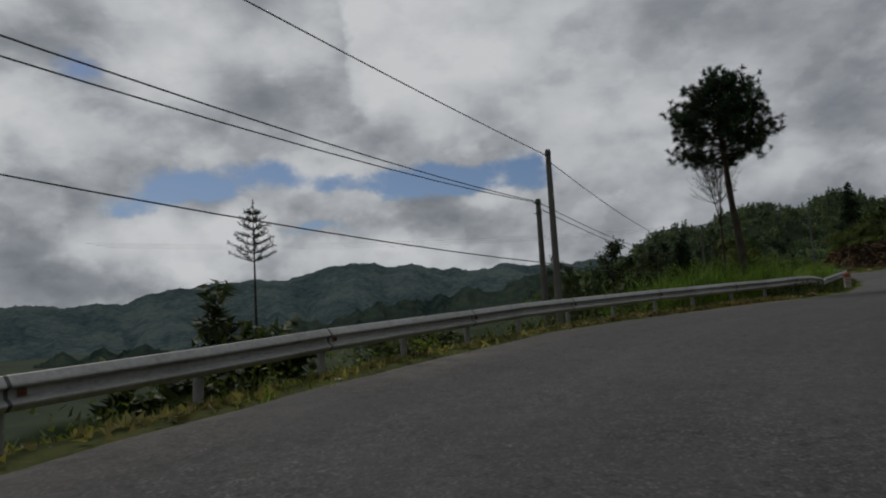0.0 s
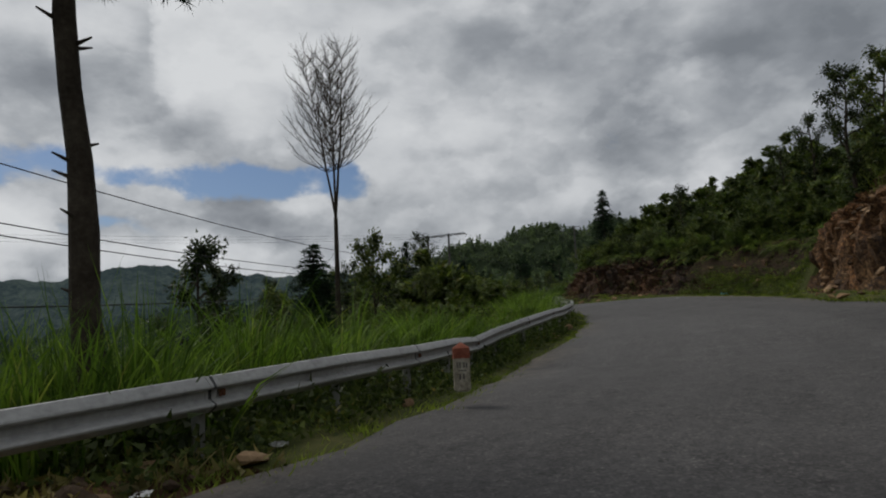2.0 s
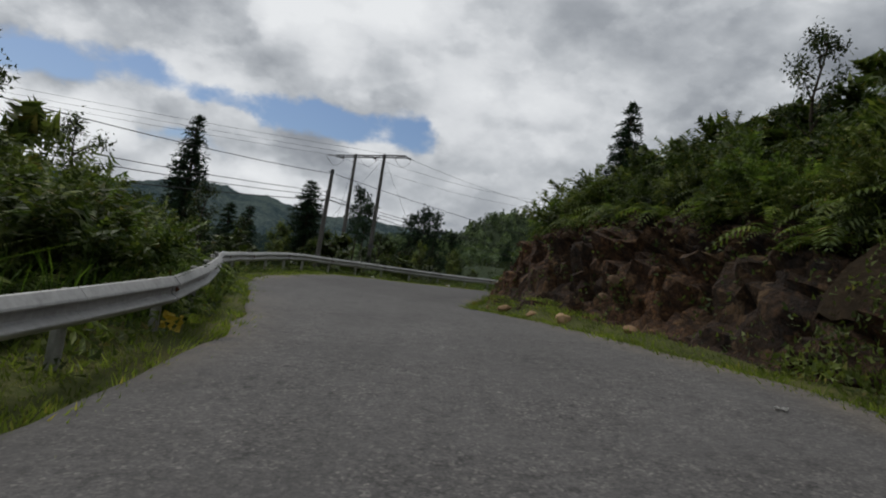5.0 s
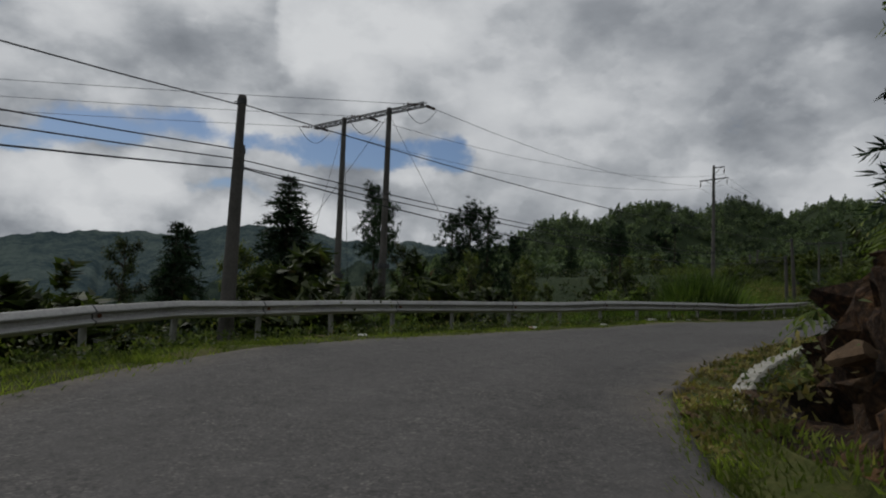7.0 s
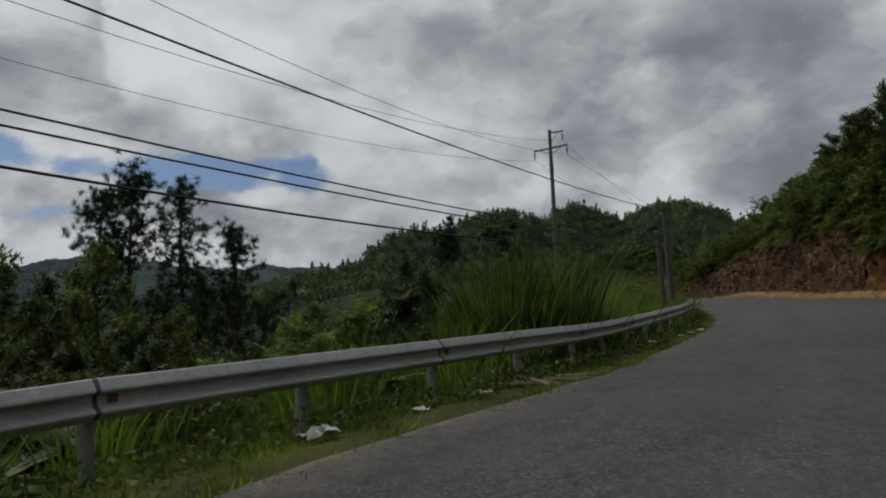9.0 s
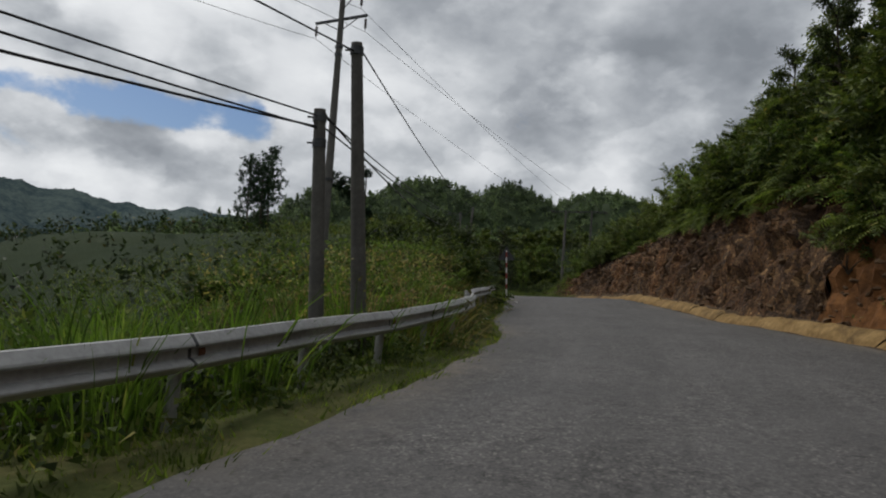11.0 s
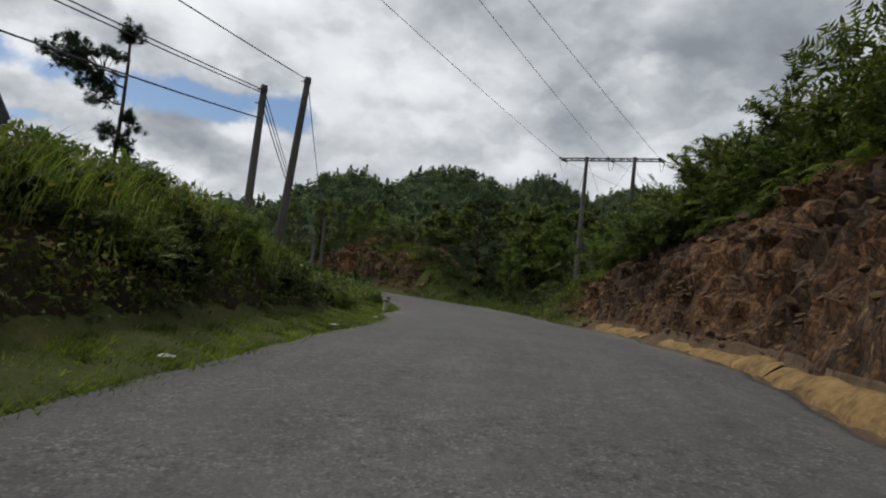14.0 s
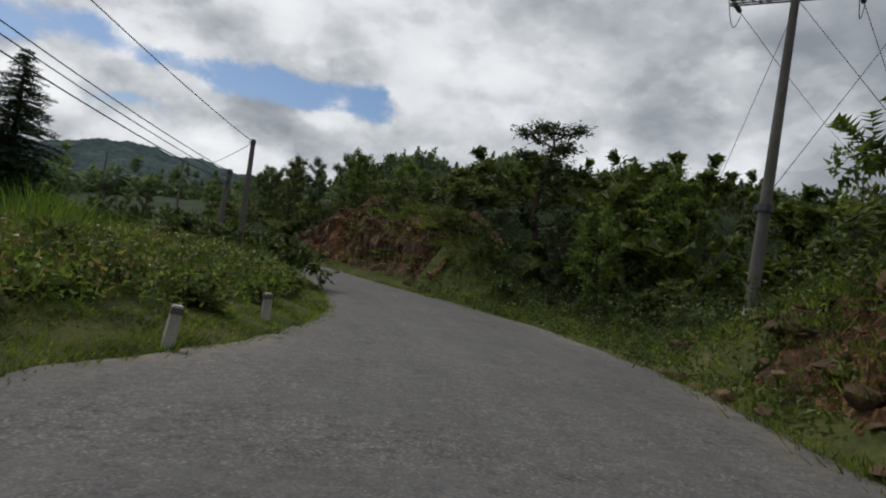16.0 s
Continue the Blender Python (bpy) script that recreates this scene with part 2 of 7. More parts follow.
def make_asphalt():
    m, n, l, b = shader("worn_asphalt", 0.86, 0.3)
    uv = n.new("ShaderNodeUVMap").outputs[0]          # u across, v along the road, metres
    obj = n.new("ShaderNodeTexCoord").outputs["Object"]
    grit = noise_of(n, l, obj, 48.0, 5, 0.8)
    chips = n.new("ShaderNodeTexVoronoi")
    chips.inputs["Scale"].default_value = 42.0
    l.new(obj, chips.inputs["Vector"])
    chip = n.new("ShaderNodeRGBToBW")
    l.new(chips.outputs["Color"], chip.inputs[0])
    stretch = n.new("ShaderNodeMapping")
    stretch.inputs["Scale"].default_value = (1.0, 0.055, 1.0)
    l.new(uv, stretch.inputs["Vector"])
    tracks = noise_of(n, l, stretch.outputs[0], 1.15, 4, 0.55, 0.25)
    streaks = noise_of(n, l, stretch.outputs[0], 6.0, 5, 0.65, 0.2)
    stains = noise_of(n, l, obj, 0.45, 6, 0.6, 0.6)
    scuffs = noise_of(n, l, obj, 2.6, 7, 0.7, 0.5)
    c = ramp_of(n, l, tracks, ((0.3, (0.061, 0.059, 0.058)), (0.5, (0.088, 0.084, 0.083)), (0.7, (0.120, 0.115, 0.114))))
    c = blend(n, l, 0.30, c, ramp_of(n, l, streaks, ((0.3, (0.061, 0.059, 0.058)), (0.5, (0.088, 0.084, 0.083)), (0.72, (0.148, 0.142, 0.140)))))
    c = blend(n, l, 0.36, c, ramp_of(n, l, stains, ((0.3, (0.061, 0.059, 0.058)), (0.5, (0.100, 0.096, 0.095)), (0.72, (0.148, 0.142, 0.140)))))
    c = blend(n, l, 0.20, c, ramp_of(n, l, scuffs, ((0.32, (0.047, 0.045, 0.045)), (0.55, (0.103, 0.099, 0.098)), (0.78, (0.217, 0.208, 0.206)))))
    worn = ramp_of(n, l, noise_of(n, l, obj, 0.7, 5, 0.65, 0.5), ((0.36, (0.4, 0.4, 0.4)), (0.6, (1.0, 1.0, 1.0))))
    speck = ramp_of(n, l, chip.outputs[0], ((0.12, (0.62, 0.62, 0.62)), (0.5, (0.95, 0.95, 0.95)), (0.74, (1.15, 1.14, 1.12)), (0.92, (1.9, 1.86, 1.78))))
    c = blend(n, l, worn, c, blend(n, l, 1.0, c, speck, "MULTIPLY"))
    c = blend(n, l, 0.7, c, blend(n, l, 1.0, c, ramp_of(n, l, grit, ((0.34, (0.55, 0.55, 0.55)), (0.5, (1.0, 1.0, 1.0)), (0.68, (1.55, 1.53, 1.5)))), "MULTIPLY"))
    pits = noise_of(n, l, obj, 7.5, 5, 0.75, 0.3)     # ravelled spots where the top has come away
    c = blend(n, l, worn, c, blend(n, l, 1.0, c, ramp_of(n, l, pits, ((0.32, (0.45, 0.45, 0.45)), (0.46, (0.92, 0.92, 0.92)), (0.60, (1.08, 1.08, 1.07)), (0.72, (1.5, 1.49, 1.46)))), "MULTIPLY"))
    cut = n.new("ShaderNodeSeparateXYZ")             # darker stretches: lower light there, and a fresher first length, put into colour
    l.new(uv, cut.inputs[0])
    along = n.new("ShaderNodeMath")
    along.operation, along.inputs[1].default_value = "DIVIDE", 200.0
    l.new(cut.outputs[1], along.inputs[0])
    stretch_dim = ramp_of(n, l, along.outputs[0], ((0.2, (0.64, 0.63, 0.63)), (0.29, (0.95, 0.95, 0.95)), (0.40, (0.95, 0.95, 0.95)), (0.46, (0.76, 0.755, 0.755)), (0.58, (0.80, 0.80, 0.80)), (0.64, (1.0, 1.0, 1.0))))
    c = blend(n, l, 1.0, c, stretch_dim, "MULTIPLY")
    edge = n.new("ShaderNodeAttribute")
    edge.attribute_name = "edge"                     # dirt that gathers along the edges
    dust = n.new("ShaderNodeMath")
    dust.operation = "MULTIPLY"
    l.new(edge.outputs["Fac"], dust.inputs[0])
    l.new(ramp_of(n, l, scuffs, ((0.35, (0, 0, 0)), (0.62, (0.9, 0.9, 0.9)))), dust.inputs[1])
    c = blend(n, l, dust.outputs[0], c, ramp_of(n, l, noise_of(n, l, obj, 0.16, 3, 0.5), ((0.4, (0.069, 0.066, 0.065)), (0.62, (0.20, 0.165, 0.125)))))
    l.new(c, b.inputs["Base Color"])
    first = bump_of(n, l, b, grit, 0.30, 0.008)
    bump_of(n, l, b, pits, 0.12, 0.02, first)
    return m


def make_rock(name="cut_rock", shade=(1.0, 1.0, 1.0)):
    """Shattered red-brown shale of the road cut: thin shards, dark seams, ochre clay."""
    m, n, l, b = shader(name, 0.88, 0.25)
    obj = n.new("ShaderNodeTexCoord").outputs["Object"]
    warp = n.new("ShaderNodeVectorMath")
    warp.operation = "MULTIPLY_ADD"
    shake = n.new("ShaderNodeTexNoise")
    shake.inputs["Scale"].default_value, shake.inputs["Detail"].default_value = 3.0, 5.0
    l.new(obj, shake.inputs["Vector"])
    l.new(shake.outputs["Color"], warp.inputs[0])
    warp.inputs[1].default_value = (0.45, 0.45, 0.45)
    l.new(obj, warp.inputs[2])
    tilt = n.new("ShaderNodeMapping")
    tilt.inputs["Rotation"].default_value, tilt.inputs["Scale"].default_value = (0.6, 0.45, 0.3), (1.9, 1.9, 0.9)
    l.new(warp.outputs[0], tilt.inputs["Vector"])
    cells = n.new("ShaderNodeTexVoronoi")
    cells.inputs["Scale"].default_value = 3.6
    l.new(tilt.outputs[0], cells.inputs["Vector"])
    crack = n.new("ShaderNodeTexVoronoi")
    crack.feature, crack.inputs["Scale"].default_value = "DISTANCE_TO_EDGE", 3.6
    l.new(tilt.outputs[0], crack.inputs["Vector"])
    zones, grain = noise_of(n, l, obj, 0.28, 5, 0.65, 0.8), noise_of(n, l, obj, 11.0, 7, 0.75)
    grey = n.new("ShaderNodeRGBToBW")
    l.new(cells.outputs["Color"], grey.inputs[0])
    stone = ramp_of(n, l, grey.outputs[0], ((0.1, (0.04, 0.031, 0.026)), (0.45, (0.088, 0.056, 0.033)), (0.72, (0.15, 0.094, 0.050)), (0.93, (0.34, 0.225, 0.12))))
    clay = ramp_of(n, l, grain, ((0.3, (0.05, 0.026, 0.015)), (0.5, (0.16, 0.072, 0.028)), (0.7, (0.32, 0.165, 0.06))))
    c = blend(n, l, ramp_of(n, l, zones, ((0.42, (0.1, 0.1, 0.1)), (0.62, (0.8, 0.8, 0.8)))), stone, clay)
    dark = noise_of(n, l, obj, 0.21, 4, 0.6, 0.8)
    c = blend(n, l, ramp_of(n, l, dark, ((0.42, (0.1, 0.1, 0.1)), (0.58, (0.75, 0.75, 0.75)))), c, blend(n, l, 1.0, stone, (0.34, 0.33, 0.33), "MULTIPLY"))
    c = blend(n, l, 0.7, c, blend(n, l, 1.0, c, ramp_of(n, l, grain, ((0.32, (0.18, 0.18, 0.18)), (0.5, (0.9, 0.9, 0.9)), (0.68, (2.3, 2.2, 2.05)))), "MULTIPLY"))
    seam = ramp_of(n, l, crack.outputs["Distance"], ((0.0, (0.5, 0.5, 0.5)), (0.10, (1, 1, 1))))
    c = blend(n, l, 1.0, blend(n, l, 1.0, c, seam, "MULTIPLY"), shade, "MULTIPLY")
    l.new(c, b.inputs["Base Color"])
    first = bump_of(n, l, b, crack.outputs["Distance"], 0.55, 0.12)
    bump_of(n, l, b, grain, 0.8, 0.08, first)
    return m


def make_ground():
    m, n, l, b = shader("hill_ground", 0.95, 0.15)
    obj = n.new("ShaderNodeTexCoord").outputs["Object"]
    a, g, far = noise_of(n, l, obj, 0.22, 6, 0.65, 0.5), noise_of(n, l, obj, 5.0, 6, 0.7), noise_of(n, l, obj, 0.02, 8, 0.7)
    c = ramp_of(n, l, a, ((0.3, (0.012, 0.022, 0.009)), (0.5, (0.022, 0.038, 0.013)), (0.7, (0.045, 0.055, 0.02))))
    c = blend(n, l, 0.45, c, ramp_of(n, l, g, ((0.3, (0.008, 0.014, 0.006)), (0.55, (0.03, 0.044, 0.015)), (0.8, (0.07, 0.065, 0.03)))))
    c = blend(n, l, 0.5, c, ramp_of(n, l, far, ((0.35, (0.010, 0.020, 0.010)), (0.6, (0.028, 0.042, 0.02)))))
    l.new(c, b.inputs["Base Color"])
    bump_of(n, l, b, g, 0.8, 0.12)
    return m


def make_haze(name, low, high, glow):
    """Distant wooded mountains; aerial haze is put into base colour and emission."""
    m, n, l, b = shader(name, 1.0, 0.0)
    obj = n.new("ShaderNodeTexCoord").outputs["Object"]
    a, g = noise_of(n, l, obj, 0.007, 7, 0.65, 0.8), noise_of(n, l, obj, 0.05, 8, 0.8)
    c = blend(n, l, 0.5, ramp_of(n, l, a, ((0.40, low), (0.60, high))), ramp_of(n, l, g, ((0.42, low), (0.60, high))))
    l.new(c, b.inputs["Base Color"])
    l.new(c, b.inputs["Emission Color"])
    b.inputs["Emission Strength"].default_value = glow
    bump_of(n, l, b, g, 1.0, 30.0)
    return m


ASPHALT, ROCK, GROUND = make_asphalt(), make_rock("cut_rock", (0.95, 0.89, 0.8)), make_ground()
OCHREROCK = make_rock("ochre_shale", (1.4, 1.36, 1.25))
# same rock multiplied darker: the overhang's shade is put into its colour
SHADEROCK = make_rock("shade_darkened_rock", (0.55, 0.53, 0.52))
HAZE_FAR = make_haze("far_mountain_haze", (0.030, 0.050, 0.060), (0.105, 0.135, 0.125), 0.28)
HAZE_MID = make_haze("middle_mountain_haze", (0.014, 0.028, 0.030), (0.075, 0.100, 0.075), 0.16)
VERGE = grainy("verge_soil", (0.028, 0.036, 0.011), (0.062, 0.072, 0.022), (0.125, 0.11, 0.045), 0.9, 11.0, 0.95, 0.1, 0, 0.7, 0.04)
SPOIL = grainy("red_spoil", (0.028, 0.017, 0.011), (0.085, 0.045, 0.025), (0.22, 0.12, 0.06), 1.6, 8.0, 0.95, 0.1, 0, 1.0, 0.08)
CLAY = grainy("orange_clay", (0.045, 0.024, 0.013), (0.15, 0.068, 0.026), (0.33, 0.155, 0.055), 0.45, 5.0, 0.95, 0.12, 0, 0.9, 0.07)
# dark brown soil, taken darker to carry the shade on the earth faces
SHADESOIL = grainy("shade_dark_soil", (0.012, 0.009, 0.006), (0.032, 0.023, 0.014), (0.075, 0.052, 0.030), 1.4, 9.0, 0.95, 0.1, 0, 0.9, 0.06)
STONE = grainy("loose_stone", (0.14, 0.08, 0.045), (0.28, 0.17, 0.09), (0.48, 0.34, 0.20), 2.5, 22.0, 0.9, 0.2, 0, 0.6, 0.02, 0.5)
GUTTER = grainy("dusty_gutter", (0.040, 0.029, 0.020), (0.095, 0.066, 0.042), (0.19, 0.14, 0.09), 1.4, 9.0, 0.95, 0.1, 0, 0.9, 0.05)
KERB = grainy("ochre_kerb", (0.055, 0.040, 0.025), (0.235, 0.150, 0.062), (0.40, 0.27, 0.12), 1.5, 8.0, 0.92, 0.15, 0, 1.0, 0.06)
LODGED = grainy("lodged_shale", (0.035, 0.025, 0.018), (0.095, 0.062, 0.038), (0.23, 0.15, 0.085), 1.8, 18.0, 0.9, 0.2, 0, 0.8, 0.03, 0.5)
ZINC = grainy("dull_galvanised_steel", (0.17, 0.167, 0.16), (0.37, 0.366, 0.357), (0.54, 0.54, 0.53), 0.9, 14.0, 0.6, 0.35, 0.12, 0.10, 0.004, 0.2)
POSTZINC = grainy("weathered_post", (0.14, 0.14, 0.13), (0.24, 0.24, 0.225), (0.36, 0.36, 0.34), 3.0, 30.0, 0.65, 0.4, 0.3, 0.15, 0.004, 0.25)
RUST = grainy("rusty_bolt", (0.05, 0.025, 0.015), (0.12, 0.05, 0.025), (0.2, 0.09, 0.04), 8.0, 40.0, 0.8)
CONCRETE = grainy("weathered_concrete", (0.045, 0.043, 0.04), (0.095, 0.09, 0.082), (0.17, 0.16, 0.145), 1.6, 20.0, 0.92, 0.2, 0, 0.35, 0.01, 0.3)
PALE = grainy("pale_concrete", (0.18, 0.175, 0.15), (0.36, 0.35, 0.31), (0.52, 0.51, 0.46), 2.4, 26.0, 0.9, 0.2, 0, 0.35, 0.01, 0.2)
STEEL = grainy("dark_line_steel", (0.03, 0.032, 0.034), (0.07, 0.072, 0.074), (0.13, 0.13, 0.13), 3.0, 30.0, 0.6, 0.4, 0.5, 0.1, 0.003)
CABLE = grainy("black_cable", (0.008, 0.008, 0.009), (0.015, 0.015, 0.016), (0.03, 0.03, 0.03), 2.0, 30.0, 0.6, 0.3, 0, 0.1, 0.002)
PORCELAIN = grainy("brown_insulator", (0.03, 0.02, 0.016), (0.06, 0.038, 0.03), (0.10, 0.07, 0.055), 6.0, 40.0, 0.25, 0.5, 0, 0.05, 0.002)
STONEPAINT = grainy("dirty_stone_paint", (0.09, 0.075, 0.05), (0.30, 0.27, 0.205), (0.50, 0.47, 0.39), 5.0, 24.0, 0.9, 0.2, 0, 0.5, 0.012)
FADED = grainy("weathered_red_paint", (0.09, 0.03, 0.02), (0.21, 0.06, 0.035), (0.30, 0.13, 0.085), 5.0, 24.0, 0.85, 0.2, 0, 0.4, 0.01)
RED = grainy("faded_red_paint", (0.16, 0.03, 0.025), (0.27, 0.05, 0.04), (0.36, 0.10, 0.08), 4.0, 30.0, 0.6, 0.3, 0, 0.15, 0.004)
WHITE = grainy("dirty_white_paint", (0.34, 0.33, 0.30), (0.58, 0.57, 0.53), (0.74, 0.73, 0.70), 4.0, 30.0, 0.65, 0.3, 0, 0.15, 0.004)
GREYBACK = grainy("grey_sign_back", (0.035, 0.036, 0.038), (0.06, 0.062, 0.065), (0.10, 0.10, 0.10), 3.0, 30.0, 0.6, 0.3, 0.3, 0.1, 0.003)
INK = grainy("faded_lettering", (0.05, 0.045, 0.04), (0.09, 0.08, 0.07), (0.16, 0.15, 0.13), 9.0, 40.0, 0.8)
LITTER = grainy("white_litter", (0.5, 0.5, 0.48), (0.68, 0.68, 0.66), (0.85, 0.85, 0.84), 6.0, 30.0, 0.6, 0.3, 0, 0.3, 0.01)
BLUE = grainy("blue_plastic", (0.08, 0.28, 0.34), (0.14, 0.42, 0.48), (0.25, 0.55, 0.6), 6.0, 30.0, 0.5)
YELLOW = grainy("yellow_plastic", (0.35, 0.25, 0.03), (0.55, 0.42, 0.05), (0.68, 0.55, 0.12), 6.0, 30.0, 0.5)
BARK = grainy("dark_bark", (0.022, 0.018, 0.014), (0.05, 0.04, 0.03), (0.10, 0.085, 0.065), 2.2, 16.0, 0.95, 0.1, 0, 0.9, 0.03)
DRYWOOD = grainy("dry_twig", (0.15, 0.11, 0.07), (0.30, 0.235, 0.15), (0.46, 0.38, 0.26), 3.0, 26.0, 0.9)
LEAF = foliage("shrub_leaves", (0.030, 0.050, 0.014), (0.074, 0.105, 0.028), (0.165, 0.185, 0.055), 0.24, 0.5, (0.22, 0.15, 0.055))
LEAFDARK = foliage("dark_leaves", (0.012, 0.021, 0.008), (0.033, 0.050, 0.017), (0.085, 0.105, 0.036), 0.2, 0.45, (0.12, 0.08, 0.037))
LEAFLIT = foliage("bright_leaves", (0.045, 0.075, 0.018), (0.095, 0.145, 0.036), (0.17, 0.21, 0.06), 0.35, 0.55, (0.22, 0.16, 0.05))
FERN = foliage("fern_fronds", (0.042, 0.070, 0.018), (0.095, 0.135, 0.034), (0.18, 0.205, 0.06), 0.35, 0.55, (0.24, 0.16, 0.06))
# yellower grass, lightened so that light on the bank top is in its colour
LITGRASS = foliage("lit_yellowish_grass", (0.06, 0.09, 0.018), (0.14, 0.19, 0.04), (0.25, 0.29, 0.08), 0.32, 0.5, (0.3, 0.27, 0.11))
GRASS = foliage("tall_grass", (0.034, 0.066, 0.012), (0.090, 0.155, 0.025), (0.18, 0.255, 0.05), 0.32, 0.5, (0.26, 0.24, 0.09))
# grass colours darkened to stand for the unlit near side of a clump
SHADEREED = foliage("shaded_reeds", (0.016, 0.034, 0.008), (0.046, 0.085, 0.018), (0.12, 0.175, 0.04), 0.25, 0.5, (0.2, 0.18, 0.07))
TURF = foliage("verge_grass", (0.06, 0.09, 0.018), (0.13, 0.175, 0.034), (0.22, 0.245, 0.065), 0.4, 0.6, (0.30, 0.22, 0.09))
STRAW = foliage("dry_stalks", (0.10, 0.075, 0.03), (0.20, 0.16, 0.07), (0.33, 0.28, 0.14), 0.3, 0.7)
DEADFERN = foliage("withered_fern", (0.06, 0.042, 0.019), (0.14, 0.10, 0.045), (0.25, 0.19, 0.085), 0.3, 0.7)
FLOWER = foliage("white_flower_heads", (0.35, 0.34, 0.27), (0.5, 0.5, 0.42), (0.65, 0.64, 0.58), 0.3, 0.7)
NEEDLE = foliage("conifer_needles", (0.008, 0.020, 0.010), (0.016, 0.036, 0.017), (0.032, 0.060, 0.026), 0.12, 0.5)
# distance haze is put into these paler, bluer leaf colours
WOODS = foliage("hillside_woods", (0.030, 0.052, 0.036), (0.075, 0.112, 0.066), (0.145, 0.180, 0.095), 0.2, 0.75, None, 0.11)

# ---- building helpers ----
def mesh_of(name, verts, faces, material=None, smooth=False):
    me = bpy.data.meshes.new(name)
    me.from_pydata(np.asarray(verts, float).tolist(), [], faces if isinstance(faces, list) else faces.tolist())
    if material:
        me.materials.append(material)
    if smooth:
        me.polygons.foreach_set("use_smooth", np.ones(len(me.polygons), bool))
    me.update()
    return me


def part(name, bm, material, parent, label=""):
    """Link a bmesh, or a ready mesh, as one object under a thing or a part."""
    if isinstance(bm, bmesh.types.BMesh):
        me = bpy.data.meshes.new(name)
        bm.to_mesh(me)
        bm.free()
    else:
        me = bm
    if material and not me.materials:
        me.materials.append(material)
    ob = new(name, me)
    ob.parent = parent
    return tagged(ob, label)


def thing(name, label, category, at=None, group="", kind=""):
    ob = new(name)
    if at is not None:
        ob.matrix_basis = at
    return tagged(ob, label, category, group, kind)


def solid(name, verts, faces, material, label, category, kind="", smooth=False, group=""):
    return tagged(new(name, mesh_of(name, verts, faces, material, smooth)), label, category, group, kind)


def box(bm, size, m=Matrix(), bevel=0.0):
    r = bmesh.ops.create_cube(bm, size=1.0, matrix=m @ Matrix.Diagonal((*size, 1)))
    if bevel:
        edges = list({e for v in r["verts"] for e in v.link_edges})
        bmesh.ops.bevel(bm, geom=edges, offset=bevel, segments=1, affect="EDGES")
    return bm


def rod(bm, a, b, r0, r1, n=8):
    a, b = Vector(a), Vector(b)
    m = Matrix.Translation((a + b) / 2) @ (b - a).to_track_quat("Z", "Y").to_matrix().to_4x4()
    bmesh.ops.create_cone(bm, cap_ends=True, segments=n, radius1=r0, radius2=r1, depth=(b - a).length, matrix=m)
    return bm


# ---- the road's line: a smooth curve through its stations ----
STATIONS = [(-7.6, -16.2, -0.75), (-3.6, -8.2, -0.35), (0, 0, 0), (2.53, 5.42, 0.4), (5.66, 9.95, 0.69), (9.07, 13.64, 0.96), (12.48, 16.94, 1.2),
            (15.79, 20.08, 1.4), (19.02, 23.33, 1.59), (21.84, 26.77, 1.76), (24.35, 30.5, 2.04), (26.33, 34.6, 2.17), (27.73, 38.91, 2.35),
            (28.66, 43.09, 2.62), (29.53, 47.33, 2.85), (30.11, 51.83, 2.95), (30.73, 56.33, 2.93), (31.82, 60.61, 2.88), (33.71, 64.57, 3.06)]
STATIONS += [(36.3, 68.07, 3.18), (39.37, 71.06, 3.32), (43.2, 74.14, 3.49), (46.95, 77.01, 3.56), (50.31, 80.12, 3.63), (53.73, 83.27, 3.78),
             (57.15, 86.56, 3.91), (60.53, 90.1, 4.01), (63.79, 93.96, 4.15), (66.8, 98.37, 4.27), (69.79, 102.92, 4.41), (72.74, 107.41, 4.5),
             (75.72, 111.82, 4.64), (78.25, 116.34, 4.63), (80.53, 121.06, 4.53), (82.08, 125.53, 4.36), (83.6, 131, 4.15), (84.6, 137, 4.0),
             (84.8, 143, 3.95), (84, 152, 4.05), (80.5, 165, 4.25), (75, 180, 4.4), (68, 196, 4.4), (58, 212, 4), (44, 226, 3), (26, 238, 1.5), (-4, 252, -2), (-60, 270, -12), (-140, 290, -25)]


def spline(pts, step=20):
    p = np.array(pts, float)
    p = np.vstack([2 * p[0] - p[1], p, 2 * p[-1] - p[-2]])
    out = []
    for i in range(1, len(p) - 2):
        for u in np.arange(step) / step:
            out.append(0.5 * (2 * p[i] + (p[i + 1] - p[i - 1]) * u + (2 * p[i - 1] - 5 * p[i] + 4 * p[i + 1] - p[i + 2]) * u * u
                              + (3 * p[i] - p[i - 1] - 3 * p[i + 1] + p[i + 2]) * u ** 3))
    out.append(p[-2])
    return np.array(out)


LINE = spline(STATIONS)
RUN = np.r_[0, np.cumsum(np.hypot(*np.diff(LINE[:, :2], axis=0).T))]
DIRS = np.gradient(LINE[:, :2], axis=0)
DIRS /= np.linalg.norm(DIRS, axis=1)[:, None]
LENGTH, ROAD_END = RUN[-1], 264.0


def table(rows):
    a = np.array(rows, float)
    return lambda s: np.interp(s, a[:, 0], a[:, 1])


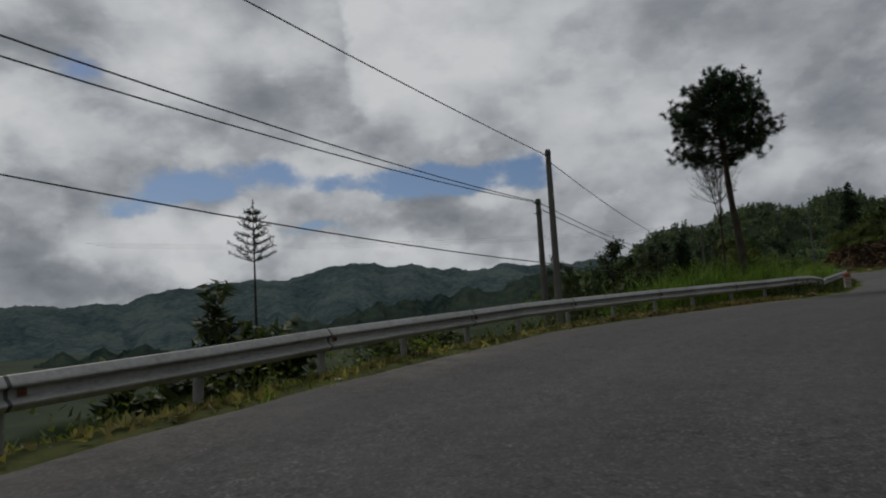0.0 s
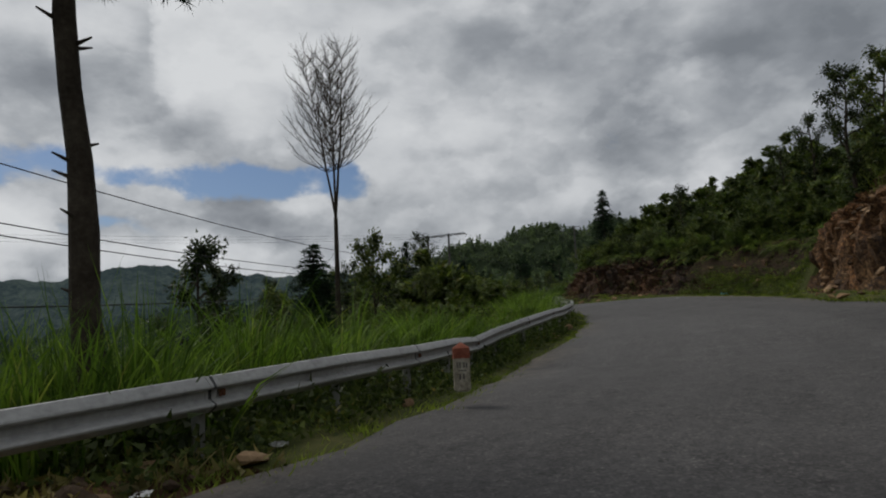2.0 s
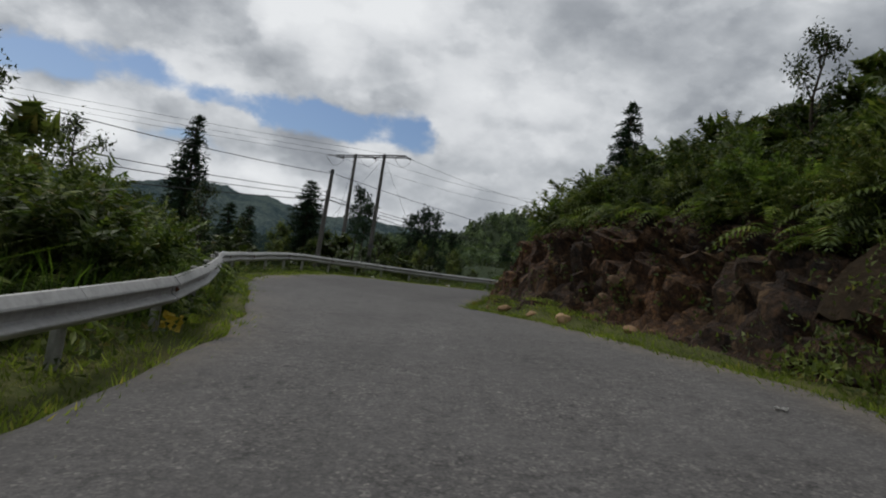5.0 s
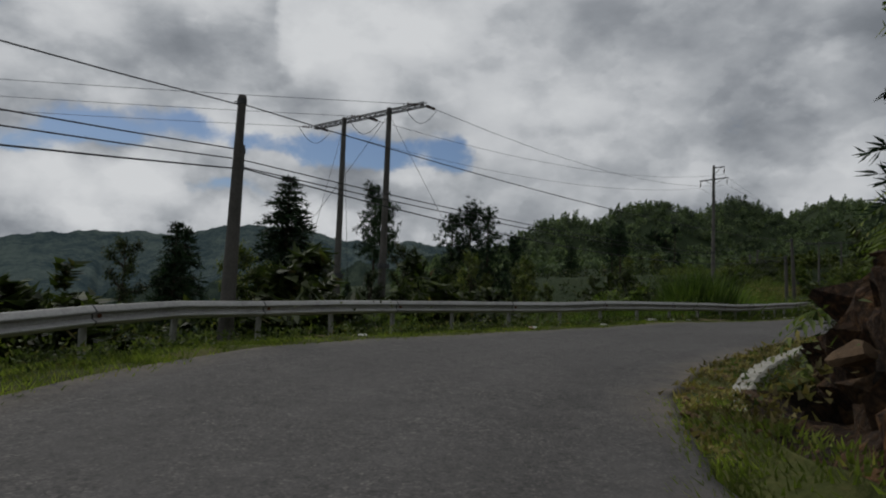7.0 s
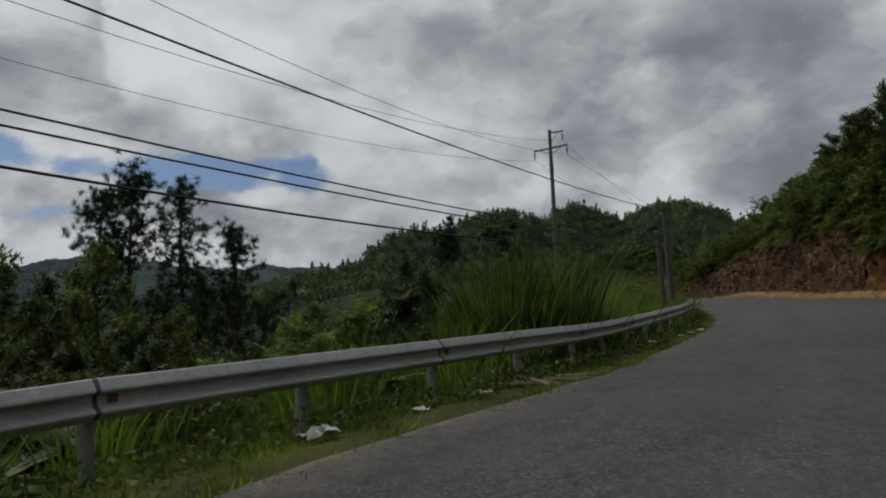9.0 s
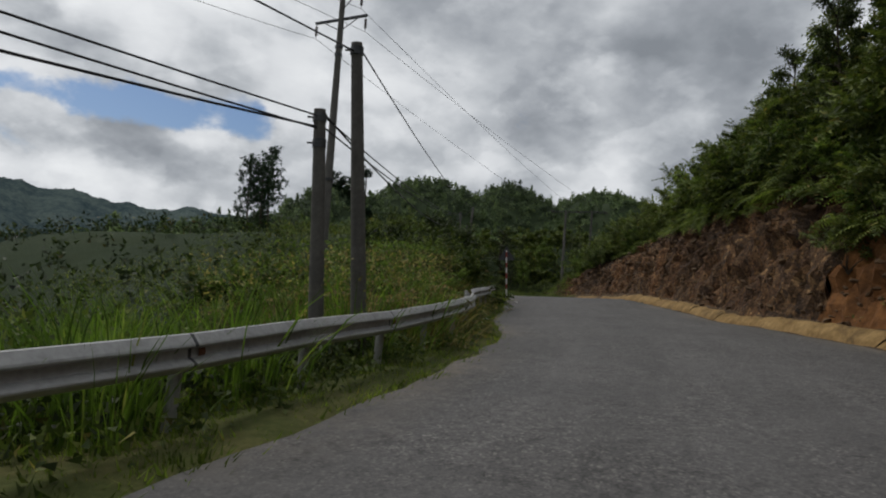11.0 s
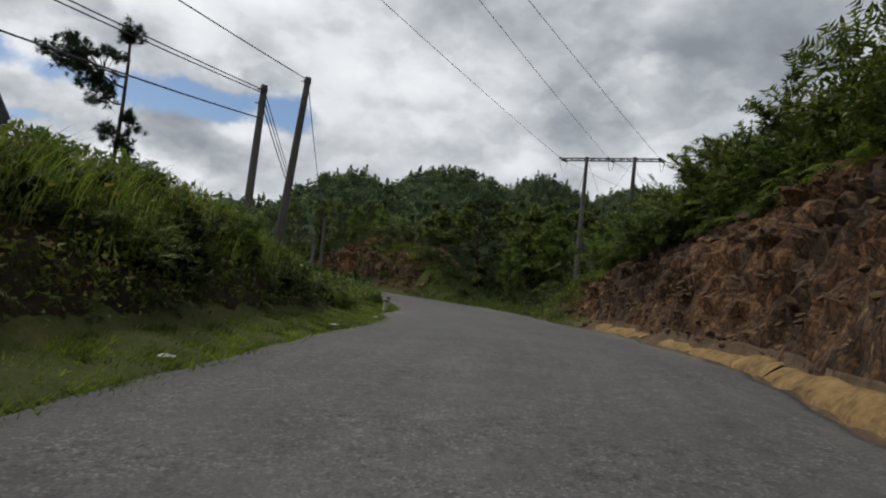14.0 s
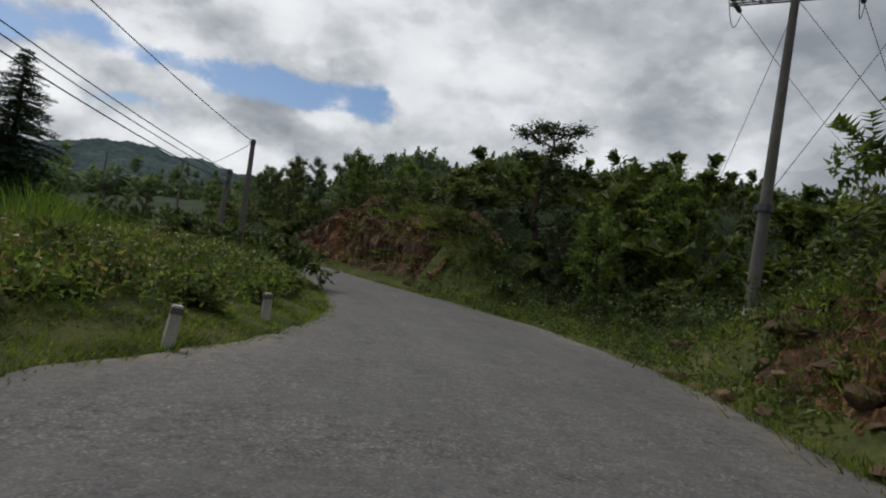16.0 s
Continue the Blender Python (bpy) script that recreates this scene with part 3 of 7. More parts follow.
LEFT = table([(0, -5), (20, -4.95), (24, -4.65), (30, -5), (34, -4.9), (37.5, -4.6), (40, -4.15), (43.5, -3.82), (46.6, -4.2), (48.5, -4.5), (51.5, -4.95), (53, -5.1), (55, -4.95), (57, -4.6), (59, -4.45),
              (62, -4.15), (66, -3.2), (69.6, -2.35), (73, -2.45), (75.2, -2.65), (78.4, -3.2), (87, -5.2), (92.8, -5.4), (95, -4.85), (98, -4.1), (102, -3.3),
              (105, -3.25), (110, -3.1), (124, -2.85), (134, -3.0), (139, -3.7), (145, -3.6), (150, -3.9), (162, -4.1)]
             + [(165.4, -4), (173, -3.5), (178, -3.7), (179.3, -3.3), (181.3, -2.5), (184.7, -1.75), (188.8, -0.85), (193.3, -0.46), (202.5, 0.1), (240, -2)])
RIGHT = table([(0, 3), (20, 3), (40, 3.6), (55, 3.7), (61.8, 3.85), (64, 4.4), (66.5, 4.85), (68.5, 4.75), (72, 4), (75.4, 3.1), (78.4, 2.7), (82.6, 2.35), (88, 1.6),
               (92.7, 1.08), (99, 1.2), (104, 1.15), (112, 2.3), (122, 3.8), (132, 4.5), (138, 3.6), (141.2, 2.9), (151, 2.9), (157.5, 2.55), (162.4, 3.1)]
              + [(166.6, 2.95), (170.4, 3.5), (177, 3.9), (182.4, 4.7), (188.5, 4.9), (192, 4.45), (197.7, 3.5), (240, 3)])
TILT = table([(0, -.03), (30, -.03), (45, .02), (52, .08), (74, .08), (83, .02), (90, -.03), (105, -.03), (113, 0), (122, .05), (150, .05), (165, .04), (190, .04), (230, 0)])


def on_road(s, off):
    """The road's surface at a run and an offset to the right of its line."""
    s, off = np.asarray(s, float), np.asarray(off, float)
    x, y, z = (np.interp(s, RUN, LINE[:, k]) for k in range(3))
    dx, dy = np.interp(s, RUN, DIRS[:, 0]), np.interp(s, RUN, DIRS[:, 1])
    return np.stack([x + dy * off, y - dx * off, z + TILT(s) * np.clip(off, LEFT(s), RIGHT(s))], -1)


def run_of(x, y):
    """Run and offset of the nearest place on the line."""
    x, y = np.atleast_1d(np.asarray(x, float)), np.atleast_1d(np.asarray(y, float))
    s, off = np.empty(len(x)), np.empty(len(x))
    pts = LINE[::4, :2]
    for i in range(0, len(x), 4000):
        q = np.stack([x[i:i + 4000], y[i:i + 4000]], -1)
        k = np.argmin(((q[:, None] - pts[None]) ** 2).sum(-1), 1) * 4
        r = q - LINE[k, :2]
        along = (r * DIRS[k]).sum(1)
        s[i:i + 4000] = np.clip(RUN[k] + np.clip(along, -2, 2), 0, LENGTH)
        off[i:i + 4000] = np.sign(r[:, 0] * DIRS[k, 1] - r[:, 1] * DIRS[k, 0]) * np.hypot(r[:, 0], r[:, 1])
    return s, off


# heights beside the road, by run (rows) and distance from its edge (columns)
D_LEFT = [0, .5, 1.5, 3, 6, 12, 25, 60, 150, 400]
P_LEFT = [(0, 0, 0, -0.3, -1.6, -4, -8, -16, -43.8, -117.0, -230),
          (34, 0, 0, -0.2, -1.0, -2.6, -9.0, -26.6, -61.8, -111.6, -230),
          (40, 0, 0.02, 0, -0.3, -0.8, -4.5, -15.2, -48.8, -104.4, -230),
          (60, 0, 0, -0.1, -0.3, -0.8, -4.5, -13.3, -45.0, -99.0, -230),
          (75, 0, 0, 0.1, 0.1, -0.3, -4.5, -9.5, -37.5, -90.0, -230),
          (90, 0, 0, -0.1, -0.4, -1, -2.5, -7.5, -30, -81.0, -230),
          (110, 0, 0, -0.2, -0.6, -1.4, -3, -7.5, -27, -72.0, -230)]
P_LEFT += [(130, 0, 0, -0.1, -0.2, -0.5, -1.5, -4.5, -18, -54.0, -230),
           (142, 0, 0.02, 0.1, 0.3, 0.5, 0.2, -2, -11.2, -45.0, -230),
           (147, 0, 0.03, 0.12, 0.7, 1.3, 1.2, 0.2, -9, -40.0, -230),
           (152, 0, 0.06, 0.22, 1.9, 2.7, 2.7, 2.0, -6.2, -36.0, -230),
           (165, 0, 0.06, 0.22, 1.9, 2.7, 2.7, 2.0, -2.5, -30, -230),
           (172, 0, 0.08, 0.25, 0.9, 1.2, 1.1, -0.4, -10, -40, -230),
           (182, 0, 0.15, 0.4, 0.55, 0.7, 0.5, -1.5, -13, -45, -230),
           (196, 0, 0.05, 0.2, 0.4, 0.5, -0.2, -3, -14, -45, -230),
           (240, 0, 0, 0.1, 0.1, -0.2, -1, -4, -16, -45, -230)]
D_RIGHT = [0, .45, .7, 1.2, 2.5, 4, 6, 10, 20, 60, 150]
P_RIGHT = [(0, .05, .4, 1.5, 2.6, 3.6, 6, 11, 26, 45), (50, .1, .8, 2.5, 3.8, 4.8, 7, 12, 28, 48), (58, .7, 2.7, 4.1, 5.0, 5.8, 7.6, 12, 28, 48), (65.2, .7, 2.5, 3.8, 4.7, 5.5, 7.4, 12, 28, 48),
           (67.5, .1, .6, 1.7, 3, 4.2, 6.4, 11, 26, 46), (70, .1, .6, 1.9, 2.8, 3.8, 5.8, 10, 25, 45), (74, .15, 1.0, 2.2, 2.8, 3.5, 5.4, 9.5, 24, 45), (77, .35, 1.5, 2.5, 3.1, 3.8, 5.4, 9, 23, 45),
           (82, .8, 2.2, 3.0, 3.5, 4.1, 5.6, 9, 23, 45), (88, .8, 2.3, 3.1, 3.7, 4.3, 5.6, 9, 23, 45), (91, .3, 1.0, 2.4, 3.4, 4.3, 5.8, 9.5, 23, 43)]
P_RIGHT += [(93.5, 0, -.5, .7, 2.2, 3.4, 5.5, 10, 23, 42), (101, 0, -.4, .6, 2, 3.2, 5.4, 10, 22, 42), (105, .03, .1, 1, 2.2, 3.4, 5.6, 10, 22, 42), (110, .1, .5, 1.8, 3.0, 4.2, 6.5, 11, 23, 42),
            (118, .4, 1.5, 3.2, 4.6, 6.2, 9, 14, 26, 44), (128, .7, 2.2, 4.2, 5.6, 7.2, 10.5, 17, 30, 46), (140, .8, 2.5, 4.6, 6.2, 8, 11.5, 18, 31, 47), (150, .9, 2.7, 4.6, 6.0, 7.4, 10, 16, 29, 46)]
P_RIGHT += [(160, .9, 2.5, 4.1, 5.2, 6.2, 8.5, 14, 26, 42), (168, .9, 2.4, 3.5, 4.3, 5.1, 7, 11, 22, 38), (174, .9, 2.3, 3.2, 3.8, 4.4, 5.6, 8.5, 17, 32), (180, .65, 1.75, 2.3, 2.6, 3.0, 3.7, 5.6, 11.5, 25),
            (183.6, .1, .5, .9, 1.2, 1.5, 2, 3.5, 9, 20), (186, 0, .05, .2, .4, .6, 1, 2.2, 7, 17), (193, 0, .1, .3, .6, 1, 1.8, 3.6, 8, 16), (198, .8, 2.6, 3.6, 4.0, 4.3, 5.0, 6.5, 10, 16), (206, .9, 3.2, 4.4, 4.8, 5.1, 5.6, 7, 10, 15), (217, .3, 1.0, 1.8, 2.4, 3.0, 3.8, 5.5, 9, 14), (240, .2, .8, 1.4, 2.0, 2.6, 3.6, 5, 8, 13)]
P_RIGHT = [(row[0], 0, min(.08, .2 * max(row[1], 0)), *row[1:]) for row in P_RIGHT]
HILLS = [(213, 450, 70, 62, 60), (150, 420, 46, 55, 60), (95, 400, 26, 60, 60), (312, 517, 84, 55, 70), (255, 480, 66, 45, 50), (385, 500, 84, 70, 80), (300, 370, 56, 60, 50),
         (430, 400, 66, 90, 80), (230, 290, 22, 70, 50), (95, 232, 15, 34, 26)]


def profile(s, d, rows, cols):
    rows = np.array(rows, float)
    k = np.stack([np.interp(s, rows[:, 0], rows[:, 1 + j]) for j in range(len(cols))], -1)
    j = np.clip(np.searchsorted(cols, d, side="right") - 1, 0, len(cols) - 2)
    c = np.array(cols, float)
    u = np.clip((d - c[j]) / (c[j + 1] - c[j]), 0, 1.0)
    i = np.arange(len(d))
    return k[i, j] * (1 - u) + k[i, j + 1] * u


def rise(s, off):
    """Height of the land over the road's edge."""
    s, off = np.atleast_1d(np.asarray(s, float)), np.atleast_1d(np.asarray(off, float))
    left, right = LEFT(s), RIGHT(s)
    return np.where(off < left, profile(s, np.maximum(left - off, 0), P_LEFT, D_LEFT), np.where(off > right, profile(s, np.maximum(off - right, 0), P_RIGHT, D_RIGHT), 0.0))


def land(x, y):
    """The height of the land anywhere."""
    x, y = np.atleast_1d(np.asarray(x, float)), np.atleast_1d(np.asarray(y, float))
    s, off = run_of(x, y)
    z = on_road(s, off)[:, 2] + rise(s, off)
    z = z - 210 * np.clip((60 - x) / 60, 0, 1) * np.clip((np.hypot(x - 30, y - 236) - 40) / 150, 0, 1) * (y > 200)
    h = np.full(len(x), -260.0)
    for hx, hy, top, a, b in HILLS:
        h = np.maximum(h, (top + 40) * np.exp(-((x - hx) / a) ** 2 / 2 - ((y - hy) / b) ** 2 / 2) - 40)
    far = np.clip((np.abs(off) - 25) / 30, 0, 1)
    return np.where(h > z, z + (h - z) * far, z)


def beside(s, off, sink=0.0):
    """A place on the land by run and offset."""
    p = on_road(s, off)
    p = np.atleast_2d(p)
    p[:, 2] += rise(s, off) - sink
    return p


def grid_faces(nu, nv):
    i, j = np.meshgrid(np.arange(nu - 1), np.arange(nv - 1), indexing="ij")
    a = (i * nv + j).ravel()
    return np.stack([a, a + nv, a + nv + 1, a + 1], -1)


# ---- ground: one sheet out to the horizon ----
def axis_steps(lo, hi, step, reach):
    inner = np.arange(lo, hi + step, step)
    out, w = [], step
    v = hi
    while v < reach:
        w *= 1.08
        v += w
        out.append(v)
    low, w, v = [], step, lo
    while v > -reach:
        w *= 1.08
        v -= w
        low.append(v)
    return np.r_[low[::-1], inner, out]


gx, gy = axis_steps(-30, 130, 1.25, 2900), axis_steps(-25, 215, 1.25, 2900)
X, Y = (a.ravel() for a in np.meshgrid(gx, gy, indexing="ij"))
gs, goff = run_of(X, Y)
Z = land(X, Y)
near_l, near_r = LEFT(gs) - goff, goff - RIGHT(gs)
inside = np.maximum(near_l, near_r)
cut = ((gs > 50) & (gs < 93)) | ((gs > 112) & (gs < 182)) | ((gs > 195.5) & (gs < 216))
Z -= np.where(inside < 0.0, 0.45, np.where(inside < 2.2, 0.35, 0.0)) + np.where(cut & (near_r > -.5), 1.3 * np.clip((6.2 - near_r) / 1.8, 0, 1), 0)
wob = np.array([noise.noise((x * .13, y * .13, 0)) + .5 * noise.noise((x * .5, y * .5, 3)) for x, y in zip(X, Y)])
far_wob = np.array([noise.fractal((x * .012, y * .012, 1.0), 1.0, 2.1, 5) for x, y in zip(X, Y)])
Z += wob * np.clip((inside - 3) / 6, 0, 1) * 0.35 + far_wob * np.clip((inside - 30) / 80, 0, 1) * 7
SHEET = Z.reshape(len(gx), len(gy))


def sheet_at(x, y):
    """The ground sheet's own height, between its points."""
    x, y = np.atleast_1d(np.asarray(x, float)), np.atleast_1d(np.asarray(y, float))
    i, j = np.clip(np.searchsorted(gx, x) - 1, 0, len(gx) - 2), np.clip(np.searchsorted(gy, y) - 1, 0, len(gy) - 2)
    u, v = (x - gx[i]) / (gx[i + 1] - gx[i]), (y - gy[j]) / (gy[j + 1] - gy[j])
    return (SHEET[i, j] * (1 - u) + SHEET[i + 1, j] * u) * (1 - v) + (SHEET[i, j + 1] * (1 - u) + SHEET[i + 1, j + 1] * u) * v


solid("ground", np.stack([X, Y, Z], -1), grid_faces(len(gx), len(gy)), GROUND, "overgrown green hillside falling into a valley", "ground", "structure", True)


# ---- road ----
def strip(offs_of, s0, s1, step):
    s = np.arange(s0, s1 + step / 2, step)
    return s, np.stack([np.broadcast_to(o, s.shape) for o in offs_of(s)], -1)


rs = np.arange(0, ROAD_END, 0.6)
fr = np.r_[0, 0.02, 0.06, 0.13, 0.22, 0.32, 0.42, 0.52, 0.62, 0.72, 0.8, 0.87, 0.94, 0.98, 1]
jag_l = np.array([0.16 * noise.noise((s * .9, 0, 5)) + 0.08 * noise.noise((s * 3.1, 0, 9)) for s in rs])
jag_r = np.array([0.16 * noise.noise((s * .9, 4, 5)) + 0.08 * noise.noise((s * 3.1, 4, 9)) for s in rs])
lo, hi = LEFT(rs) + jag_l, RIGHT(rs) + jag_r
OFF = lo[:, None] + (hi - lo)[:, None] * fr[None]
SS = np.repeat(rs[:, None], len(fr), 1)
pts = on_road(SS.ravel(), OFF.ravel())
pts[:, 2] += np.array([0.018 * noise.noise((s * .4, o * .5, 0)) for s, o in zip(SS.ravel(), OFF.ravel())])
top = pts.reshape(len(rs), len(fr), 3)
skirt_l, skirt_r = top[:, :1].copy(), top[:, -1:].copy()
skirt_l[..., 2] -= 0.3
skirt_r[..., 2] -= 0.3
full = np.concatenate([skirt_l, top, skirt_r], 1)
road_mesh = mesh_of("road", full.reshape(-1, 3), grid_faces(len(rs), len(fr) + 2), ASPHALT, True)
uv = road_mesh.uv_layers.new(name="UVMap")
uo = np.concatenate([OFF[:, :1], OFF, OFF[:, -1:]], 1).ravel()
us = np.repeat(rs[:, None], len(fr) + 2, 1).ravel()
loops = np.empty(len(road_mesh.loops), int)
road_mesh.loops.foreach_get("vertex_index", loops)
uv.data.foreach_set("uv", np.stack([uo[loops], us[loops]], -1).ravel())
edge = road_mesh.attributes.new("edge", "FLOAT", "POINT")
ef = np.concatenate([[1], 1 - np.clip(np.minimum(fr, 1 - fr) / 0.10, 0, 1), [1]])
edge.data.foreach_set("value", np.tile(ef, len(rs)))
tagged(new("road", road_mesh), "worn grey asphalt mountain road with dusty edges", "road", "", "structure")


# ---- verges ----
def verge(name, side, s0, s1, material, label):
    s = np.arange(s0, s1, 0.45)
    d = np.array([-0.12, 0.02, 0.2, 0.5, 0.9, 1.4, 2.0, 2.7])
    edge_at = (LEFT if side < 0 else RIGHT)(s)
    D = np.repeat(d[None], len(s), 0)
    if side > 0:
        foot = ((s > 44) & (s < 66)) | ((s > 69) & (s < 92.5)) | ((s > 113) & (s < 181)) | (s > 197)
        D = np.where(foot[:, None], np.minimum(D, .5 + .02 * D), D)
    off = edge_at[:, None] + side * D
    S2 = np.repeat(s[:, None], len(d), 1)
    p = on_road(S2.ravel(), off.ravel())
    p[:, 2] += rise(S2.ravel(), off.ravel()) + np.array([0.07 * noise.noise((a * 1.1, b * 1.3, 2)) + 0.04 * noise.noise((a * 3, b * 3, 4)) for a, b in zip(S2.ravel(), off.ravel())])
    p = p.reshape(len(s), len(d), 3)
    p[:, 0, 2] -= 0.12
    p[:, 1, 2] -= 0.05
    p[:, -1, 2] -= 0.5
    return solid(name, p.reshape(-1, 3), grid_faces(len(s), len(d)), material, label, "verge", "structure", True)


verge("verge_left", -1, 1, 40, VERGE, "strip of soil and weeds below the crash barrier")
verge("spoil_left", -1, 33.5, 43, SPOIL, "red-brown rubble and broken soil along the asphalt")
verge("verge_left_far", -1, 42.5, ROAD_END - 2, VERGE, "strip of soil and weeds between asphalt and slope")
verge("verge_right", 1, 1, 119.2, VERGE, "narrow weedy verge at the foot of the cut slope")
verge("gutter_strip", 1, 118.8, 175.2, GUTTER, "dusty red-brown strip at the foot of the rock cut")
verge("verge_right_far", 1, 174.8, ROAD_END - 2, VERGE, "narrow weedy verge past the rock cut")


def bank_face(name, s0, s1, d0, d1, material, label, side=-1):
    """A bare, crumbling earth face above a verge."""
    s, d = np.arange(s0, s1, 0.2), np.linspace(d0, d1, 22)
    S2, D2 = (a.ravel() for a in np.meshgrid(s, d, indexing="ij"))
    off = LEFT(S2) - D2 if side < 0 else RIGHT(S2) + D2
    p = on_road(S2, off)
    p[:, 2] += rise(S2, off) + 0.09
    p += np.array([[.10 * noise.noise((x * 2.2, y * 2.2, z * 2.2 + k)) + .05 * noise.noise((x * 7, y * 7, z * 7 + k)) for k in (0, 9, 17)] for x, y, z in p])
    p = p.reshape(len(s), len(d), 3)
    p[:, (0, -1), 2] -= 0.3
    p[(0, -1), :, 2] -= 0.3
    return solid(name, p.reshape(-1, 3), grid_faces(len(s), len(d)), material, label, "earth bank", "structure", True)


bank_face("bank_face_left", 149.5, 173, 1.5, 3.2, SHADESOIL, "dark earth face of the roadside bank")
# this strip's dark colour stands in for shade under the bushes
bank_face("bank_face_right", 65.6, 74.5, 1.2, 3.4, SHADESOIL, "earth recess below hanging bushes, its shade put into dark soil", 1)


# ---- rock cuts on the right ----
def cut_bank(name, s0, s1, d1, label, material=ROCK, deep=0.8):
    s, d = np.arange(s0, s1, 0.16), np.linspace(0.42, d1, int(d1 / 0.10))
    S2, D2 = (a.ravel() for a in np.meshgrid(s, d, indexing="ij"))
    off = RIGHT(S2) + D2
    p = on_road(S2, off)
    p[:, 2] += rise(S2, off)
    tx, ty = np.interp(S2, RUN, DIRS[:, 0]), np.interp(S2, RUN, DIRS[:, 1])
    steep = np.clip((D2 - 0.35) / 0.5, 0, 1) * np.clip((d1 - D2) / 0.6, 0, 1)
    push = np.empty(len(S2))
    for i, (x, y, z) in enumerate(p):
        dist, spots = noise.voronoi((x * 1.15 + z * .5, y * 1.15, z * 1.9 - x * .3))
        fine_d, spots2 = noise.voronoi((x * 3.1, y * 3.1 + z, z * 4.4))
        push[i] = 0.50 * noise.noise((x * .45, y * .45, z * .6)) + 0.46 * (noise.cell(spots[0] * 7) - 0.5) * min(1, 3 * (dist[1] - dist[0])) \
            + 0.34 * (noise.cell(spots2[0] * 5) - 0.5) * min(1, 5 * (fine_d[1] - fine_d[0])) + 0.08 * noise.noise((x * 6, y * 6, z * 6))
    push *= steep
    p[:, 0] -= ty * push * deep
    p[:, 1] += tx * push * deep
    p[:, 2] += push * deep * 0.44
    p = p.reshape(len(s), len(d), 3)
    p[:, 0, 2] -= 0.2
    p[:, -1, 2] -= 0.8
    return solid(name, p.reshape(-1, 3), grid_faces(len(s), len(d)), material, label, "rock face", "structure")


cut_bank("rock_cut_first", 44, 66, 4.6, "steep cut face of brown and ochre broken rock", OCHREROCK)
cut_bank("rock_cut_corner", 68.5, 92.5, 3.4, "crumbling brown rock nose at the bend, shade put into its colour", SHADEROCK)
cut_bank("clay_cut", 113, 137.6, 4.4, "steep bank of raw orange-brown clay", CLAY, 0.45)
cut_bank("rock_cut_long", 137.4, 183, 4.4, "long red-brown rock cut with loose shale", ROCK, 0.62)
cut_bank("rock_cut_far", 196, 215, 3.6, "far red earth cut beside the road", ROCK, 0.6)


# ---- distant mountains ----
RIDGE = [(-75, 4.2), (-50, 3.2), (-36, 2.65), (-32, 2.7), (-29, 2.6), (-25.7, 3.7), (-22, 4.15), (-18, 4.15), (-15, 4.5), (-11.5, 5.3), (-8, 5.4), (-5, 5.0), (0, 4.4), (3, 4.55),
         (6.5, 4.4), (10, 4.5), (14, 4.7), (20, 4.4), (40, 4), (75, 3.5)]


def mountain(name, rows, radius, base, material, label, rough, centre=(40, 60)):
    r = np.array(rows, float)
    az = np.arange(r[0, 0], r[-1, 0], 0.12)
    top = np.tan(np.radians(np.interp(az, r[:, 0], r[:, 1]))) * radius
    top += np.array([rough * noise.fractal((a * .35, 0, radius * .01), 1.0, 2.0, 6) for a in az])
    top += np.abs(np.array([rough * .3 * noise.noise((a * 5, 3, 0)) + rough * .25 * noise.noise((a * 14, 8, 0)) for a in az]))
    h = np.linspace(0, 1, 34)
    V = np.empty((len(az), len(h), 3))
    for j, u in enumerate(h):
        spur = np.array([noise.fractal((a * .22, u * 1.3, 7), 1.0, 2.0, 5) for a in az])
        rad = radius - (1 - u) * radius * 0.76 + spur * radius * 0.10 * (1 - u) * u * 4
        V[:, j, 0] = centre[0] + np.sin(np.radians(az)) * rad
        V[:, j, 1] = centre[1] + np.cos(np.radians(az)) * rad
        V[:, j, 2] = base + (top - base) * u ** 1.7
    return solid(name, V.reshape(-1, 3), grid_faces(len(az), len(h)), material, label, "mountain", "structure", True)


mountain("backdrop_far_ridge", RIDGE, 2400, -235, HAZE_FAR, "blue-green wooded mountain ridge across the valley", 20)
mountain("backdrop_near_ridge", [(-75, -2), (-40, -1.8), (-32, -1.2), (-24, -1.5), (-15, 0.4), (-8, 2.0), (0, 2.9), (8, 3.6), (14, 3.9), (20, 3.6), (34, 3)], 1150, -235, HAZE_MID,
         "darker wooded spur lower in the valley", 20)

# ---- crash barrier ----
# distance from the asphalt, and height of the beam's middle
RAIL_D = table([(0, .75), (45, .75), (60, .75), (66, .62), (72, .45), (75, .6), (87, .9), (90, 1.3), (94, 1.9), (98, 2.3), (102, 1.7), (106, 1.25), (112, .9), (125, .85), (138, .7), (155, .6)])
RAIL_H = table([(0, .48), (24, .46), (40, .55), (44, .57), (50, .57), (55, .63), (58, .65), (61, .65), (65, .58), (68, .52), (71, .52), (75, .48), (92, .53), (106, .50), (114, .52), (122, .57), (130, .6), (140, .67), (145, .6), (155, .6)])


def rail_line(s):
    p = on_road(s, LEFT(s) - RAIL_D(s))
    p[..., 2] += RAIL_H(s) - .5
    return p


